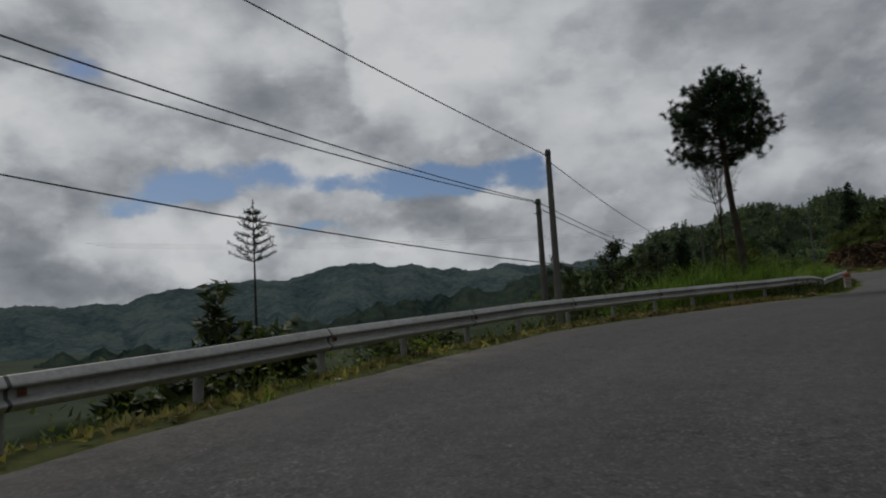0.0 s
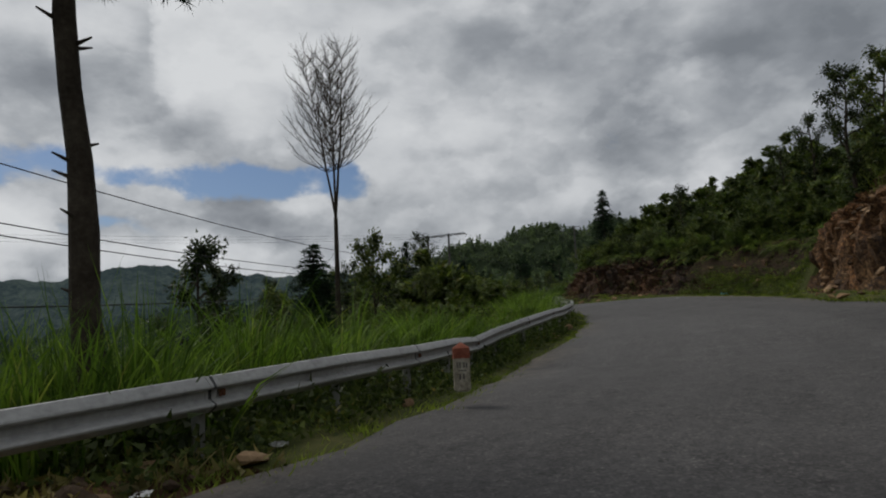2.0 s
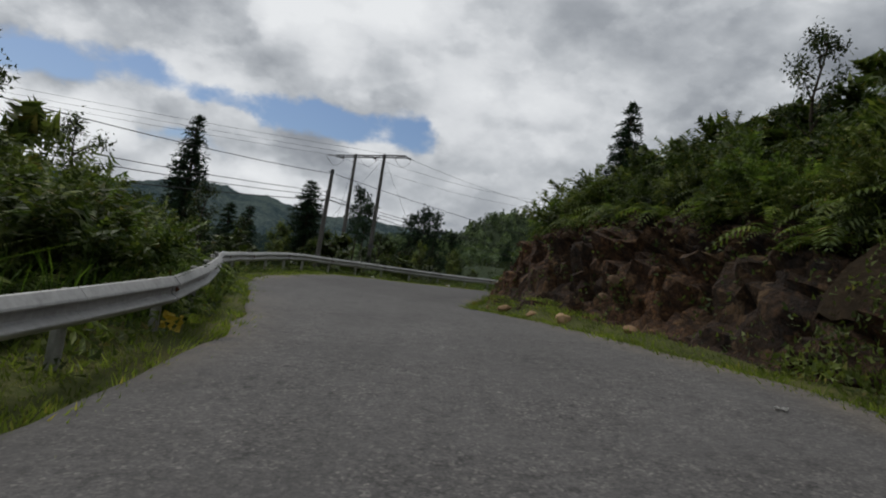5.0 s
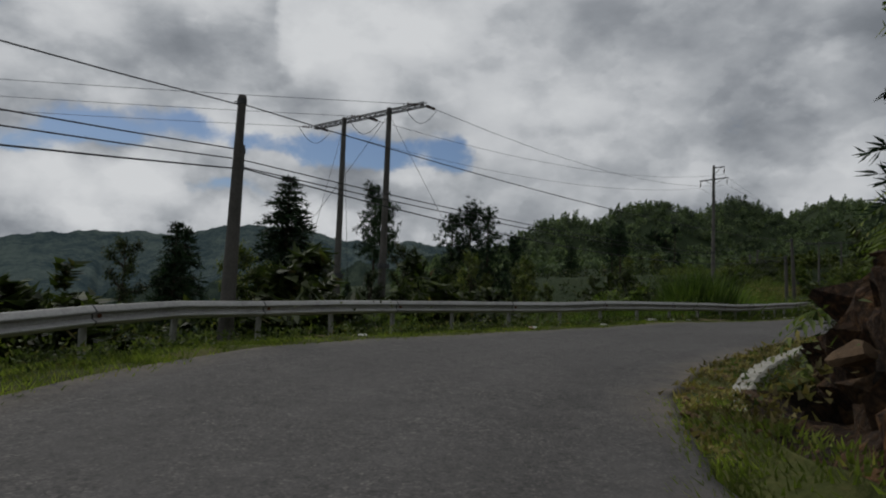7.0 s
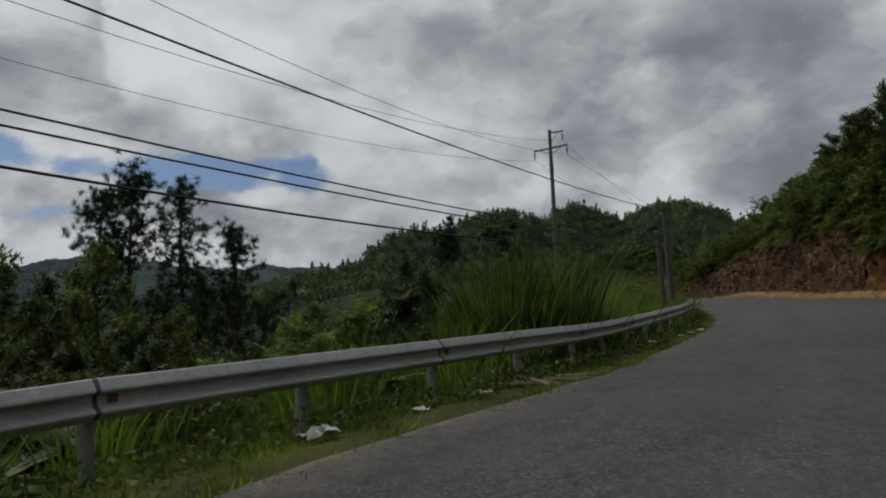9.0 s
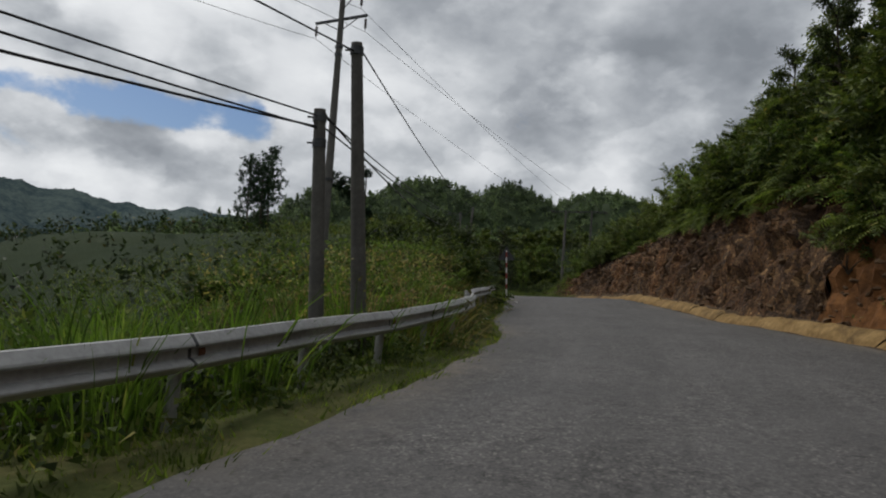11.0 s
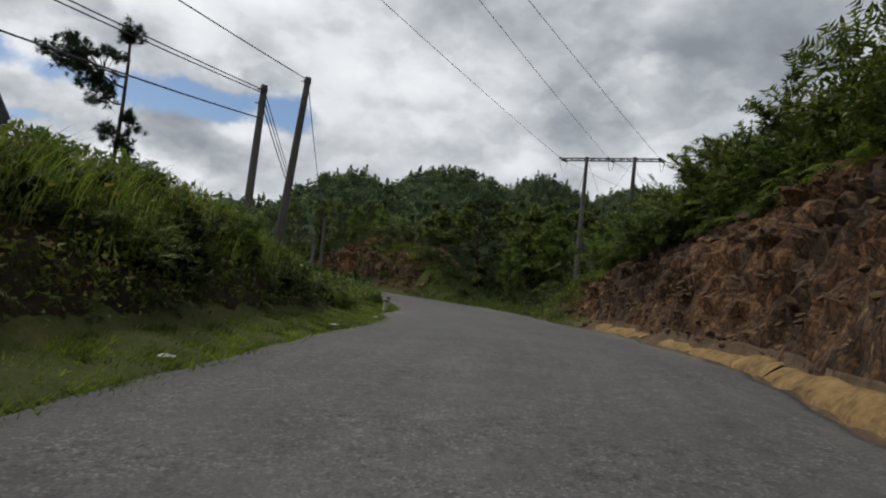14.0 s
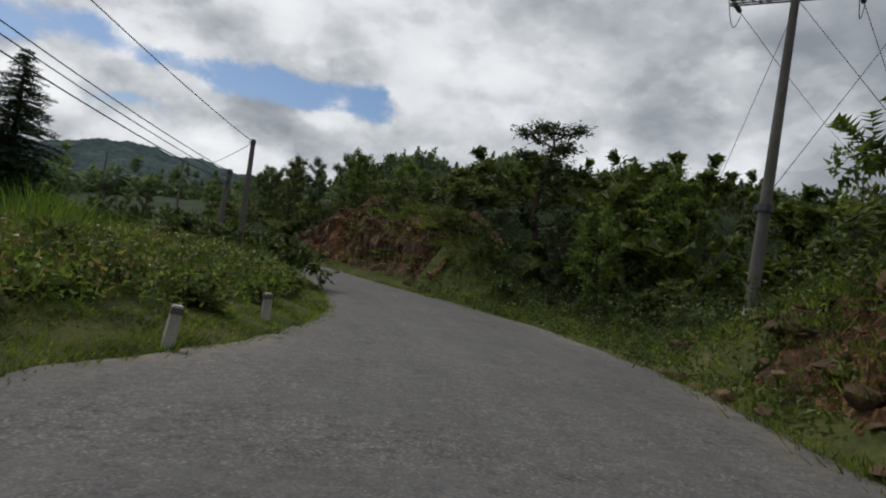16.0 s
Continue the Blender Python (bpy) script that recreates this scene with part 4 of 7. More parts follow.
def w_beam(length):
    half = [(0.0, -.155), (.018, -.150), (.078, -.104), (.085, -.088), (.080, -.076), (.016, -.042), (.010, -.034), (.010, .030), (.016, .036), (.080, .054), (.085, .066), (.078, .082), (.020, .150), (0.0, .155)]
    loop = half + [(y - .006, z) for y, z in half[::-1]]
    bm = bmesh.new()
    ends = [[bm.verts.new((x, -y, z)) for y, z in loop] for x in (-length / 2, length / 2)]
    k = len(loop)
    for i in range(k):
        bm.faces.new((ends[0][i], ends[0][(i + 1) % k], ends[1][(i + 1) % k], ends[1][i]))
    n = len(half)
    for e in ends:
        for i in range(n - 1):
            bm.faces.new((e[i], e[i + 1], e[k - 2 - i], e[k - 1 - i]))
    bmesh.ops.recalc_face_normals(bm, faces=bm.faces)
    me = bpy.data.meshes.new("beam")
    bm.to_mesh(me)
    bm.free()
    me.materials.append(ZINC)
    return me


def post_mesh():
    """A round pipe post with its cap and spacer."""
    bm = bmesh.new()
    rod(bm, (0, .035, -.45), (0, .035, .60), .057, .057, 14)
    rod(bm, (0, .035, .60), (0, .035, .625), .057, .030, 14)
    box(bm, (.07, .10, .16), pose(0, -.03, .48))
    me = bpy.data.meshes.new("post")
    bm.to_mesh(me)
    bm.free()
    me.materials.append(POSTZINC)
    return me


def bolt_mesh():
    bm = bmesh.new()
    box(bm, (.075, .012, .06), pose(0, -.024, 0), .004)
    rod(bm, (0, -.02, 0), (0, -.05, 0), .020, .016, 8)
    me = bpy.data.meshes.new("bolt")
    bm.to_mesh(me)
    bm.free()
    me.materials.append(RUST)
    return me


fine_s = np.arange(1.0, 154.6, 0.1)
fine_p = rail_line(fine_s)
rail_run = np.r_[0, np.cumsum(np.linalg.norm(np.diff(fine_p, axis=0), axis=1))]
spots = np.arange(0, rail_run[-1], 2.0)
rail = thing("crash_barrier", "long weathered galvanised W-beam crash barrier on short steel posts", "guardrail")
BEAM, POST, BOLT = w_beam(2.10), post_mesh(), bolt_mesh()
LAP = w_beam(.035)
LAP.materials[0] = STEEL
rng = random.Random(4)
joints = [Vector([np.interp(r, rail_run, fine_p[:, k]) for k in range(3)]) for r in spots]
for i, p in enumerate(joints):
    jig = Vector((rng.uniform(-.012, .012), rng.uniform(-.012, .012), rng.uniform(-.015, .015)))
    joints[i] = p + jig
for i, p in enumerate(joints[:-1]):
    q = joints[i + 1]
    t = (q - p).normalized()
    left = Vector((-t.y, t.x, 0)).normalized()
    up = t.cross(left)
    turn = Matrix((t, left, up)).transposed().to_4x4()
    beam = part("beam", BEAM, None, rail)
    beam.matrix_basis = Matrix.Translation((p + q) / 2 + Vector((0, 0, .50))) @ turn
    post = part("post", POST, None, rail)
    lean = pose(0, 0, 0, rng.uniform(-2, 2), rng.uniform(-2, 2), 0)
    post.matrix_basis = Matrix.Translation(p + left * .09) @ Matrix((Vector((t.x, t.y, 0)).normalized(), left, Vector((0, 0, 1)))).transposed().to_4x4() @ lean
    if i % 2 == 0:
        bolt = part("bolt", BOLT, None, rail, "rust-brown bolt and plate")
        lap = part("joint_lap", LAP, None, rail, "dark seam where two beams overlap")
        lap.matrix_basis = Matrix.Translation(p + Vector((0, 0, .50)) - left * .003) @ turn
        bolt.matrix_basis = Matrix.Translation(p + t * .12 + Vector((0, 0, .50)) - left * 0.01) @ turn


# ---- poles and lines ----
def tapered(bm, base, top, r0, r1, n=14):
    return rod(bm, base, top, r0, r1, n)


def ground_at(x, y):
    return float(land(x, y)[0])


def pole(base_xy, top, r0=.13, r1=.08, label="weathered grey concrete electricity pole", hooks=1):
    """A tapered concrete pole with its cable hooks."""
    z = ground_at(*base_xy) - 0.4
    o = thing("power_pole", label, "utility pole", pose(base_xy[0], base_xy[1], z), "low voltage poles")
    up = Vector(top) - Vector((*base_xy, z))
    part("shaft", tapered(bmesh.new(), (0, 0, 0), up, r0, r1), CONCRETE, o)
    for k in range(hooks):
        bm = bmesh.new()
        c = up * (1 - (0.12 + 0.35 * k) / up.length)
        rod(bm, c - Vector((.0, 0, .06)), c + Vector((0, 0, .06)), r1 * 1.18, r1 * 1.18, 14)
        rod(bm, c, c + Vector((-.16, .05, .0)), .014, .014, 6)
        part("hook_band", bm, STEEL, o, "dark steel band and hook")
    return o


def cable(a, b, sag, r=.012, label="sagging black overhead cable", name="overhead_cable", group="overhead cables"):
    a, b = Vector(a), Vector(b)
    n = 18
    V, F, k = [], [], 5
    t = (b - a).normalized()
    side = t.cross(Vector((0, 0, 1))).normalized()
    up = side.cross(t)
    for i in range(n + 1):
        u = i / n
        c = a.lerp(b, u) - Vector((0, 0, sag * 4 * u * (1 - u)))
        for j in range(k):
            w = 2 * math.pi * j / k
            V.append(c + side * (math.cos(w) * r) + up * (math.sin(w) * r))
    for i in range(n):
        for j in range(k):
            F.append((i * k + j, i * k + (j + 1) % k, (i + 1) * k + (j + 1) % k, (i + 1) * k + j))
    F += [tuple(range(k))[::-1], tuple(range(n * k, n * k + k))]
    return solid(name, V, F, CABLE, label, "cable", "", True, group)


TALL = {"a": ((3.16, 19.6), (3.16, 19.6, 6.3)), "c": ((28.05, 69.45), (28.14, 69.48, 8.05)), "g": ((56.85, 92.5), (56.26, 92.03, 8.35)), "e": ((74.95, 124.6), (75.31, 124.5, 10.63)),
        "f": ((81.3, 149.9), (81.21, 149.77, 8.85))}
SHORT = {"b": ((2.93, 20.9), (2.93, 20.9, 5.0)), "c": ((28.06, 69.8), (28.1, 69.85, 7.12)), "g": ((56.1, 92.2), (55.78, 91.9, 7.27)), "d": ((74.1, 124.3), (74.2, 124.22, 10.12)),
         "f": ((80.5, 149.2), (80.62, 149.3, 7.6))}
for base, top in TALL.values():
    pole(base, top)
for base, top in SHORT.values():
    pole(base, top, .12, .08, "shorter grey concrete electricity pole", 2)
pole((74.5, 186), (74.4, 186, 10.6), .13, .08)
pole((62, 214), (62, 214, 12.5), .13, .08)


def strung(stops, hangs, label="sagging black overhead cable"):
    """A cable from stop to stop; hangs: for each span the drop at its two ends and its sag, and the cable's radius."""
    for p, q, (da, db, sag, r) in zip(stops, stops[1:], hangs):
        cable((p[0], p[1], p[2] + da), (q[0], q[1], q[2] + db), sag, r, label)


strung([(-19.1, -19.35, 8.0)] + [t for _, t in TALL.values()] + [(74.4, 186, 10.5)],
       [(0, -.2, .6, .013), (-.35, -.2, 1.35, .013), (-.17, -.14, .5, .013), (.0, -.07, .42, .013), (-.1, -.1, .35, .013), (-.1, -.1, .5, .013)])
low = [t for _, t in SHORT.values()] + [(74.4, 186, 10.0)]
strung([(-16, -15, 6.1)] + low, [(0, -.09, .9, .013), (-.1, -.1, 1.2, .013), (-.3, -.1, .52, .013), (-.05, -.13, .4, .013), (-.1, -.1, .4, .013), (-.1, -.1, .5, .013)])
strung([(-16.2, -12.7, 6.1)] + low, [(0, -.12, .9, .013), (-.3, -.3, 1.25, .013), (-.45, -.27, .5, .013), (-.2, -.21, .4, .013), (-.3, -.3, .4, .013), (-.3, -.3, .5, .013)])
strung([(-24, -10, 7.3)] + low, [(.5, -2.1, .9, .016), (-2.1, -.5, 1.0, .016), (-.47, -.25, .9, .016), (.0, -.85, .75, .016), (-.5, -.5, .45, .016), (-.5, -.5, .5, .016)])


def insulator(bm, a, b):
    a, b = Vector(a), Vector(b)
    rod(bm, a, b, .012, .012, 6)
    for u in (0.3, 0.45, 0.6, 0.75):
        c, d = a.lerp(b, u - .04), a.lerp(b, u + .04)
        rod(bm, c, d, .065, .045, 10)
    return bm


def wire(pts, r, k=5):
    """A bent round wire through points."""
    bm, rings = bmesh.new(), []
    for i, p in enumerate(pts):
        t = (pts[min(i + 1, len(pts) - 1)] - pts[max(i - 1, 0)]).normalized()
        s = t.cross(Vector((.31, .87, .39))).normalized()
        w = t.cross(s)
        rings.append([bm.verts.new(p + (s * math.cos(2 * math.pi * j / k) + w * math.sin(2 * math.pi * j / k)) * r) for j in range(k)])
    for a, b in zip(rings, rings[1:]):
        for j in range(k):
            bm.faces.new((a[j], a[(j + 1) % k], b[(j + 1) % k], b[j]))
    bm.faces.new(rings[0][::-1])
    bm.faces.new(rings[-1])
    return bm


def h_frame(centre, ang, gap, half, top, tails, base_pale=True):
    """Two concrete poles with a latticed crossbeam, strain insulators and jumper loops."""
    cx, cy = centre
    dx, dy = math.cos(ang), math.sin(ang)
    o = thing("h_frame_pylon", "twin concrete poles with a steel crossbeam and strain insulators", "pylon", pose(cx, cy, 0), "medium voltage supports")
    for k in (-1, 1):
        x, y = dx * gap / 2 * k, dy * gap / 2 * k
        z = ground_at(cx + x, cy + y) - .5
        leg = part("leg", tapered(bmesh.new(), (x, y, z), (x, y, top + .15), .17, .095), CONCRETE, o)
        bm = bmesh.new()
        zc = z + (top - z) * .42
        rod(bm, (x, y, zc - .09), (x, y, zc + .09), .19, .19, 14)
        for w in (0, 2.1, 4.2):
            box(bm, (.1, .05, .16), pose(x + .2 * math.cos(w), y + .2 * math.sin(w), zc))
        part("clamp", bm, STEEL, leg, "dark steel pole clamp")
        if base_pale:
            part("painted_foot", rod(bmesh.new(), (x, y, z + .4), (x, y, z + 1.35), .172, .165, 14), PALE, leg, "whitewashed foot")
    bm = bmesh.new()
    n = (-dy * .07, dx * .07)
    for sgn in (-1, 1):
        for zz in (-.07, .07):
            rod(bm, (-dx * half + n[0] * sgn, -dy * half + n[1] * sgn, top + zz), (dx * half + n[0] * sgn, dy * half + n[1] * sgn, top + zz), .024, .024, 6)
        steps = 14
        for i in range(steps):
            a, b = -half + 2 * half * i / steps, -half + 2 * half * (i + 1) / steps
            z1, z2 = (.07, -.07) if i % 2 else (-.07, .07)
            rod(bm, (dx * a + n[0] * sgn, dy * a + n[1] * sgn, top + z1), (dx * b + n[0] * sgn, dy * b + n[1] * sgn, top + z2), .014, .014, 5)
    part("crossbeam", bm, STEEL, o, "latticed dark steel crossbeam")
    ends = []
    for k in (-1, 0, 1):
        x, y = dx * half * .97 * k, dy * half * .97 * k
        pair = []
        for tx, ty in tails:
            far = (x + tx * .75, y + ty * .75, top - .02)
            part("insulator", insulator(bmesh.new(), (x, y, top), far), PORCELAIN, o)
            pair.append((cx + far[0], cy + far[1], far[2]))
        bow = [Vector(pair[0]).lerp(Vector(pair[1]), u / 10) - Vector((cx, cy, .62 * math.sin(math.pi * u / 10))) for u in range(11)]
        part("jumper_loop", wire(bow, .011), CABLE, o)
        ends.append(pair)
    return o, ends


def unit(a, b):
    d = math.hypot(b[0] - a[0], b[1] - a[1])
    return (b[0] - a[0]) / d, (b[1] - a[1]) / d


H1, XP, H2 = (30.55, 81.5), (59.95, 107.2), (94.5, 137.5)
BACK, ON = (-45, 80), (150, 176)
_, ends1 = h_frame(H1, math.atan2(-.725, .69), 2.55, 3.1, 11.1, (unit(H1, BACK), unit(H1, XP)))
_, ends2 = h_frame(H2, math.atan2(-.75, .66), 2.7, 2.85, 13.3, (unit(H2, XP), unit(H2, ON)))
cross = thing("cross_arm_pole", "single tall concrete pole with two steel arms and hanging insulators", "utility pole", pose(*XP, 0), "medium voltage supports")
xz = ground_at(*XP) - .5
shaft = part("shaft", tapered(bmesh.new(), (0, 0, xz), (0, 0, 16.05), .19, .10), CONCRETE, cross)
for zc in (13.75, 13.45, 8.62):
    bm = bmesh.new()
    rod(bm, (0, 0, zc - .05), (0, 0, zc + .05), .15 + (13.8 - zc) * .01, .15 + (13.8 - zc) * .01, 14)
    part("band", bm, STEEL, shaft, "dark steel band")
ax, ay = .67, -.74
arms = {"low": bmesh.new(), "high": bmesh.new()}
box(arms["low"], (2.3, .08, .09), pose(0, 0, 14.85, 0, -3, math.degrees(math.atan2(ay, ax))))
rod(arms["low"], (0, 0, 14.4), (ax * .8, ay * .8, 14.88), .02, .02, 5)
rod(arms["low"], (0, 0, 14.4), (-ax * .8, -ay * .8, 14.8), .02, .02, 5)
box(arms["high"], (.95, .08, .08), pose(ax * .42, ay * .42, 15.85, 0, 0, math.degrees(math.atan2(ay, ax))))
rod(arms["high"], (0, 0, 15.2), (ax * .6, ay * .6, 15.82), .02, .02, 5)
part("lower_arm", arms["low"], STEEL, cross, "dark steel crossarm")
part("upper_arm", arms["high"], STEEL, cross, "short dark steel arm")
hang = []
for k, z in ((-1.1, 14.8), (1.1, 14.9), (.85, 15.82)):
    x, y = ax * k, ay * k
    part("insulator", insulator(bmesh.new(), (x, y, z), (x, y, z - .62)), PORCELAIN, cross)
    hang.append((XP[0] + x, XP[1] + y, z - .62))
for (pa, pb), (qa, qb), h in zip(ends1, ends2, (hang[0], hang[2], hang[1])):
    cable(pa, (BACK[0], BACK[1] + (pa[1] - H1[1]), 13), 1.0, .009, "thin bare overhead conductor")
    cable(pb, h, 1.0, .009, "thin bare overhead conductor")
    cable(h, qa, .3, .009, "thin bare overhead conductor")
    cable(qb, (ON[0] + (qb[0] - H2[0]), ON[1] + (qb[1] - H2[1]), 20), 1.4, .009, "thin bare overhead conductor")


def guy(a, xy):
    b = (xy[0], xy[1], ground_at(*xy) - .1)
    return cable(a, b, 0.0, .008, "taut steel guy wire", "guy_wire", "guy wires")


for c, top, ang in ((H1, 11.0, math.atan2(-.725, .69)), (H2, 13.2, math.atan2(-.75, .66))):
    dx, dy = math.cos(ang), math.sin(ang)
    for k in (-1, 1):
        a = (c[0] + dx * 1.28 * k, c[1] + dy * 1.28 * k, top)
        guy(a, (c[0] - dx * 2.5 * k + dy * 5.5, c[1] - dy * 2.5 * k - dx * 5.5))
        guy(a, (c[0] + dx * 4.5 * k - dy * 4, c[1] + dy * 4.5 * k + dx * 4))


# ---- sign, stones, posts ----
def warning_sign(x, y, z):
    o = thing("road_sign", "triangular road sign with a grey back on a red-white banded pole", "road sign", pose(x, y, z, -2, -3, 0))
    shaft = part("pole", rod(bmesh.new(), (0, 0, -.3), (0, 0, 2.34), .042, .042, 14), WHITE, o, "white painted steel pole")
    for k in range(4):
        a = .28 + k * .56
        part("band", rod(bmesh.new(), (0, 0, a), (0, 0, min(a + .28, 2.35)), .0445, .0445, 14), RED, shaft, "faded red painted band")
    heading = math.atan2(.83, .55)
    lift = 2.06
    bm = bmesh.new()
    c = Vector((0, .06, lift))
    tri = [Vector((math.cos(a) * .515, 0, math.sin(a) * .515)) for a in (math.pi / 2, math.pi / 2 + 2.094, math.pi / 2 - 2.094)]
    front = [bm.verts.new(c + v) for v in tri]
    rear = [bm.verts.new(c + v + Vector((0, .012, 0))) for v in tri]
    bm.faces.new(front)
    bm.faces.new(rear[::-1])
    for i in range(3):
        bm.faces.new((front[i], front[(i + 1) % 3], rear[(i + 1) % 3], rear[i]))
    bmesh.ops.bevel(bm, geom=[e for e in bm.edges if abs(e.verts[0].co.y - e.verts[1].co.y) > .01], offset=.035, segments=3, affect="EDGES")
    bmesh.ops.rotate(bm, cent=(0, 0, 0), matrix=Matrix.Rotation(heading - math.pi / 2, 3, "Z"), verts=bm.verts)
    plate = part("plate", bm, GREYBACK, o, "dull grey triangular plate")
    bm = bmesh.new()
    for zz in (lift - .12, lift + .15):
        box(bm, (.2, .05, .035), pose(0, .04, zz, 0, 0, math.degrees(heading) - 90))
    part("bracket", bm, STEEL, plate)
    return o


warning_sign(71.32, 112.45, 4.62)


def rounded_block(size, bevel, taper=1.0):
    bm = bmesh.new()
    box(bm, size, pose(0, 0, size[2] / 2))
    for v in bm.verts:
        if v.co.z > size[2] * .6:
            v.co.x *= taper
            v.co.y *= taper
    bmesh.ops.bevel(bm, geom=list(bm.edges), offset=bevel, segments=2, affect="EDGES")
    return bm


def kilometre_stone(x, y, z, turn):
    o = thing("kilometre_stone", "small dirty white roadside stone with a faded red pyramid cap", "milestone", pose(x, y, z - .05, 0, 3, turn))
    o.scale = (.78, .78, .78)
    body = part("body", rounded_block((.25, .25, .56), .025), STONEPAINT, o, "dirty white painted concrete body")
    bm = bmesh.new()
    ring = [[bm.verts.new((a * h, b * h, zz)) for a, b in ((-1, -1), (1, -1), (1, 1), (-1, 1))] for h, zz in ((.129, .50), (.129, .655), (.115, .67), (.012, .745))]
    for low, high in zip(ring, ring[1:]):
        for j in range(4):
            bm.faces.new((low[j], low[(j + 1) % 4], high[(j + 1) % 4], high[j]))
    bm.faces.new(ring[0][::-1])
    bm.faces.new(ring[-1])
    part("cap", bm, FADED, o, "faded red pyramid cap")
    for face in (0, -90):
        for w, h, xx, zz in ((.025, .085, -.07, .40), (.025, .085, -.03, .405), (.03, .085, .03, .40), (.025, .08, .07, .395), (.13, .016, 0, .315), (.028, .085, -.035, .225), (.025, .085, .02, .23)):
            part("lettering", box(bmesh.new(), (w, .006, h), pose(0, 0, 0, 0, 0, face) @ pose(xx, -.127, zz)), INK, body, "worn dark lettering")
    return o


kilometre_stone(14.81, 24.45, 1.62, 77)


def marker_post(x, y, lean, height, label):
    z = ground_at(x, y)
    o = thing("marker_post", label, "guide post", pose(x, y, z - .25, lean[0], lean[1], 20), "concrete marker posts")
    part("shaft", rounded_block((.15, .15, height + .25), .015, .9), PALE, o, "pale stained concrete shaft")
    band = part("dark_head", rounded_block((.155, .155, .11), .015, .92), CONCRETE, o, "blackened top")
    band.location.z = height + .13
    return o


marker_post(81.1, 134.3, (4, 5), .52, "leaning pale concrete marker post with a dark head")
marker_post(82.35, 137.6, (1, -3), .5, "upright pale concrete marker post with a dark head")
marker_post(83.1, 142.6, (-2, 2), .5, "pale concrete marker post by the bend")


def rock_mesh(seed, material):
    r = random.Random(seed)
    bm = bmesh.new()
    bmesh.ops.create_icosphere(bm, subdivisions=2, radius=.5)
    cuts = [(Vector((r.gauss(0, 1), r.gauss(0, 1), r.gauss(0, 1))).normalized(), r.uniform(.26, .42)) for _ in range(9)]
    for v in bm.verts:
        for nrm, h in cuts:
            over = v.co.dot(nrm) - h
            if over > 0:
                v.co -= nrm * over
        v.co += Vector([noise.noise(v.co * 3 + Vector((seed, k * 7, 0))) * .05 for k in range(3)])
        v.co.z *= .62
    me = bpy.data.meshes.new("rock")
    bm.to_mesh(me)
    bm.free()
    me.materials.append(material)
    return me


ROCKS, SHALE = [rock_mesh(i + 3, STONE) for i in range(7)], [rock_mesh(i + 23, LODGED) for i in range(7)]


def rock_at(s, off, size, sink=.25, label="", group="loose stones", rng=random.Random(8), kinds=ROCKS, heap=None):
    p = beside(s, off)[0]
    me = rng.choice(kinds)
    m = pose(p[0], p[1], p[2] + size * (.31 - sink * .5), rng.uniform(-25, 25), rng.uniform(-25, 25), rng.uniform(0, 360)) @ Matrix.Diagonal((size * rng.uniform(.8, 1.35), size * rng.uniform(.7, 1.1), size * rng.uniform(.7, 1.1), 1))
    if heap is not None:
        heap.append((me, m))
        return None
    o = new("rock", me)
    o.matrix_basis = m
    return tagged(o, label or "loose ochre stone lying on the verge", "stone", group)


def heaped(heap, name, label):
    """Many small stones as one object."""
    V, F, n = [], [], 0
    for me, m in heap:
        V += [m @ v.co for v in me.vertices]
        F += [tuple(i + n for i in f.vertices) for f in me.polygons]
        n += len(me.vertices)
    return tagged(new(name, mesh_of(name, V, F, heap[0][0].materials[0])), label, "rubble", "", "stuff")


rr = random.Random(12)
RUBBLE, CRUMBS, COBBLES = [], [], []
for k in range(190):
    s = rr.uniform(30, 43)
    rock_at(s, float(LEFT(s)) - rr.uniform(.25, 1.5), rr.uniform(.06, .26), label="broken ochre stone in red rubble by the barrier", group="rubble stones", kinds=ROCKS if k < 34 else SHALE, heap=None if k < 34 else RUBBLE)
for s, d, size in ((59.2, .5, .34), (58.4, .5, .22), (56.2, 1.0, .25), (70.5, .6, .2), (99.6, .3, .22), (43, .3, .3), (46, .4, .2)):
    rock_at(s, float(LEFT(s)) - d, size, label="pale ochre stone under the crash barrier")
for s, d, size in ((61.8, .3, .5), (63.5, .5, .6), (65.3, 1.2, .35), (68, 1.6, .4), (69.5, 1.2, .3), (71.5, 1.7, .45), (73, 1.6, .35), (74, 2.1, .4), (77, .5, .3), (79.5, .35, .45), (81.5, .3, .4),
                   (84, .3, .5), (86.5, .4, .3), (62.6, .2, .35), (64.3, .35, .3)):
    rock_at(s, float(RIGHT(s)) + d, size, label="ochre stone fallen from the rock cut", group="fallen stones")
for _ in range(95):
    s = rr.choice((rr.uniform(52, 64), rr.uniform(76, 92), rr.uniform(122, 178), rr.uniform(122, 178)))
    rock_at(s, float(RIGHT(s)) + rr.uniform(.7, 2.6), rr.uniform(.12, .45), .6, "angular brown stone lodged in the rock cut", "lodged stones", kinds=SHALE)
for _ in range(420):
    s = rr.uniform(120, 182)
    rock_at(s, float(RIGHT(s)) + rr.uniform(.45, .95), rr.uniform(.06, .24), .3, "small broken stone at the foot of the cut", "foot stones", kinds=SHALE, heap=CRUMBS)

for k in range(40):
    s = rr.uniform(56, 66)
    rock_at(s, float(RIGHT(s)) + rr.uniform(.5, 2.4), rr.uniform(.14, .42), .85, "angular ochre block in the rock cut", "ochre blocks", kinds=ROCKS if k % 3 == 0 else SHALE)
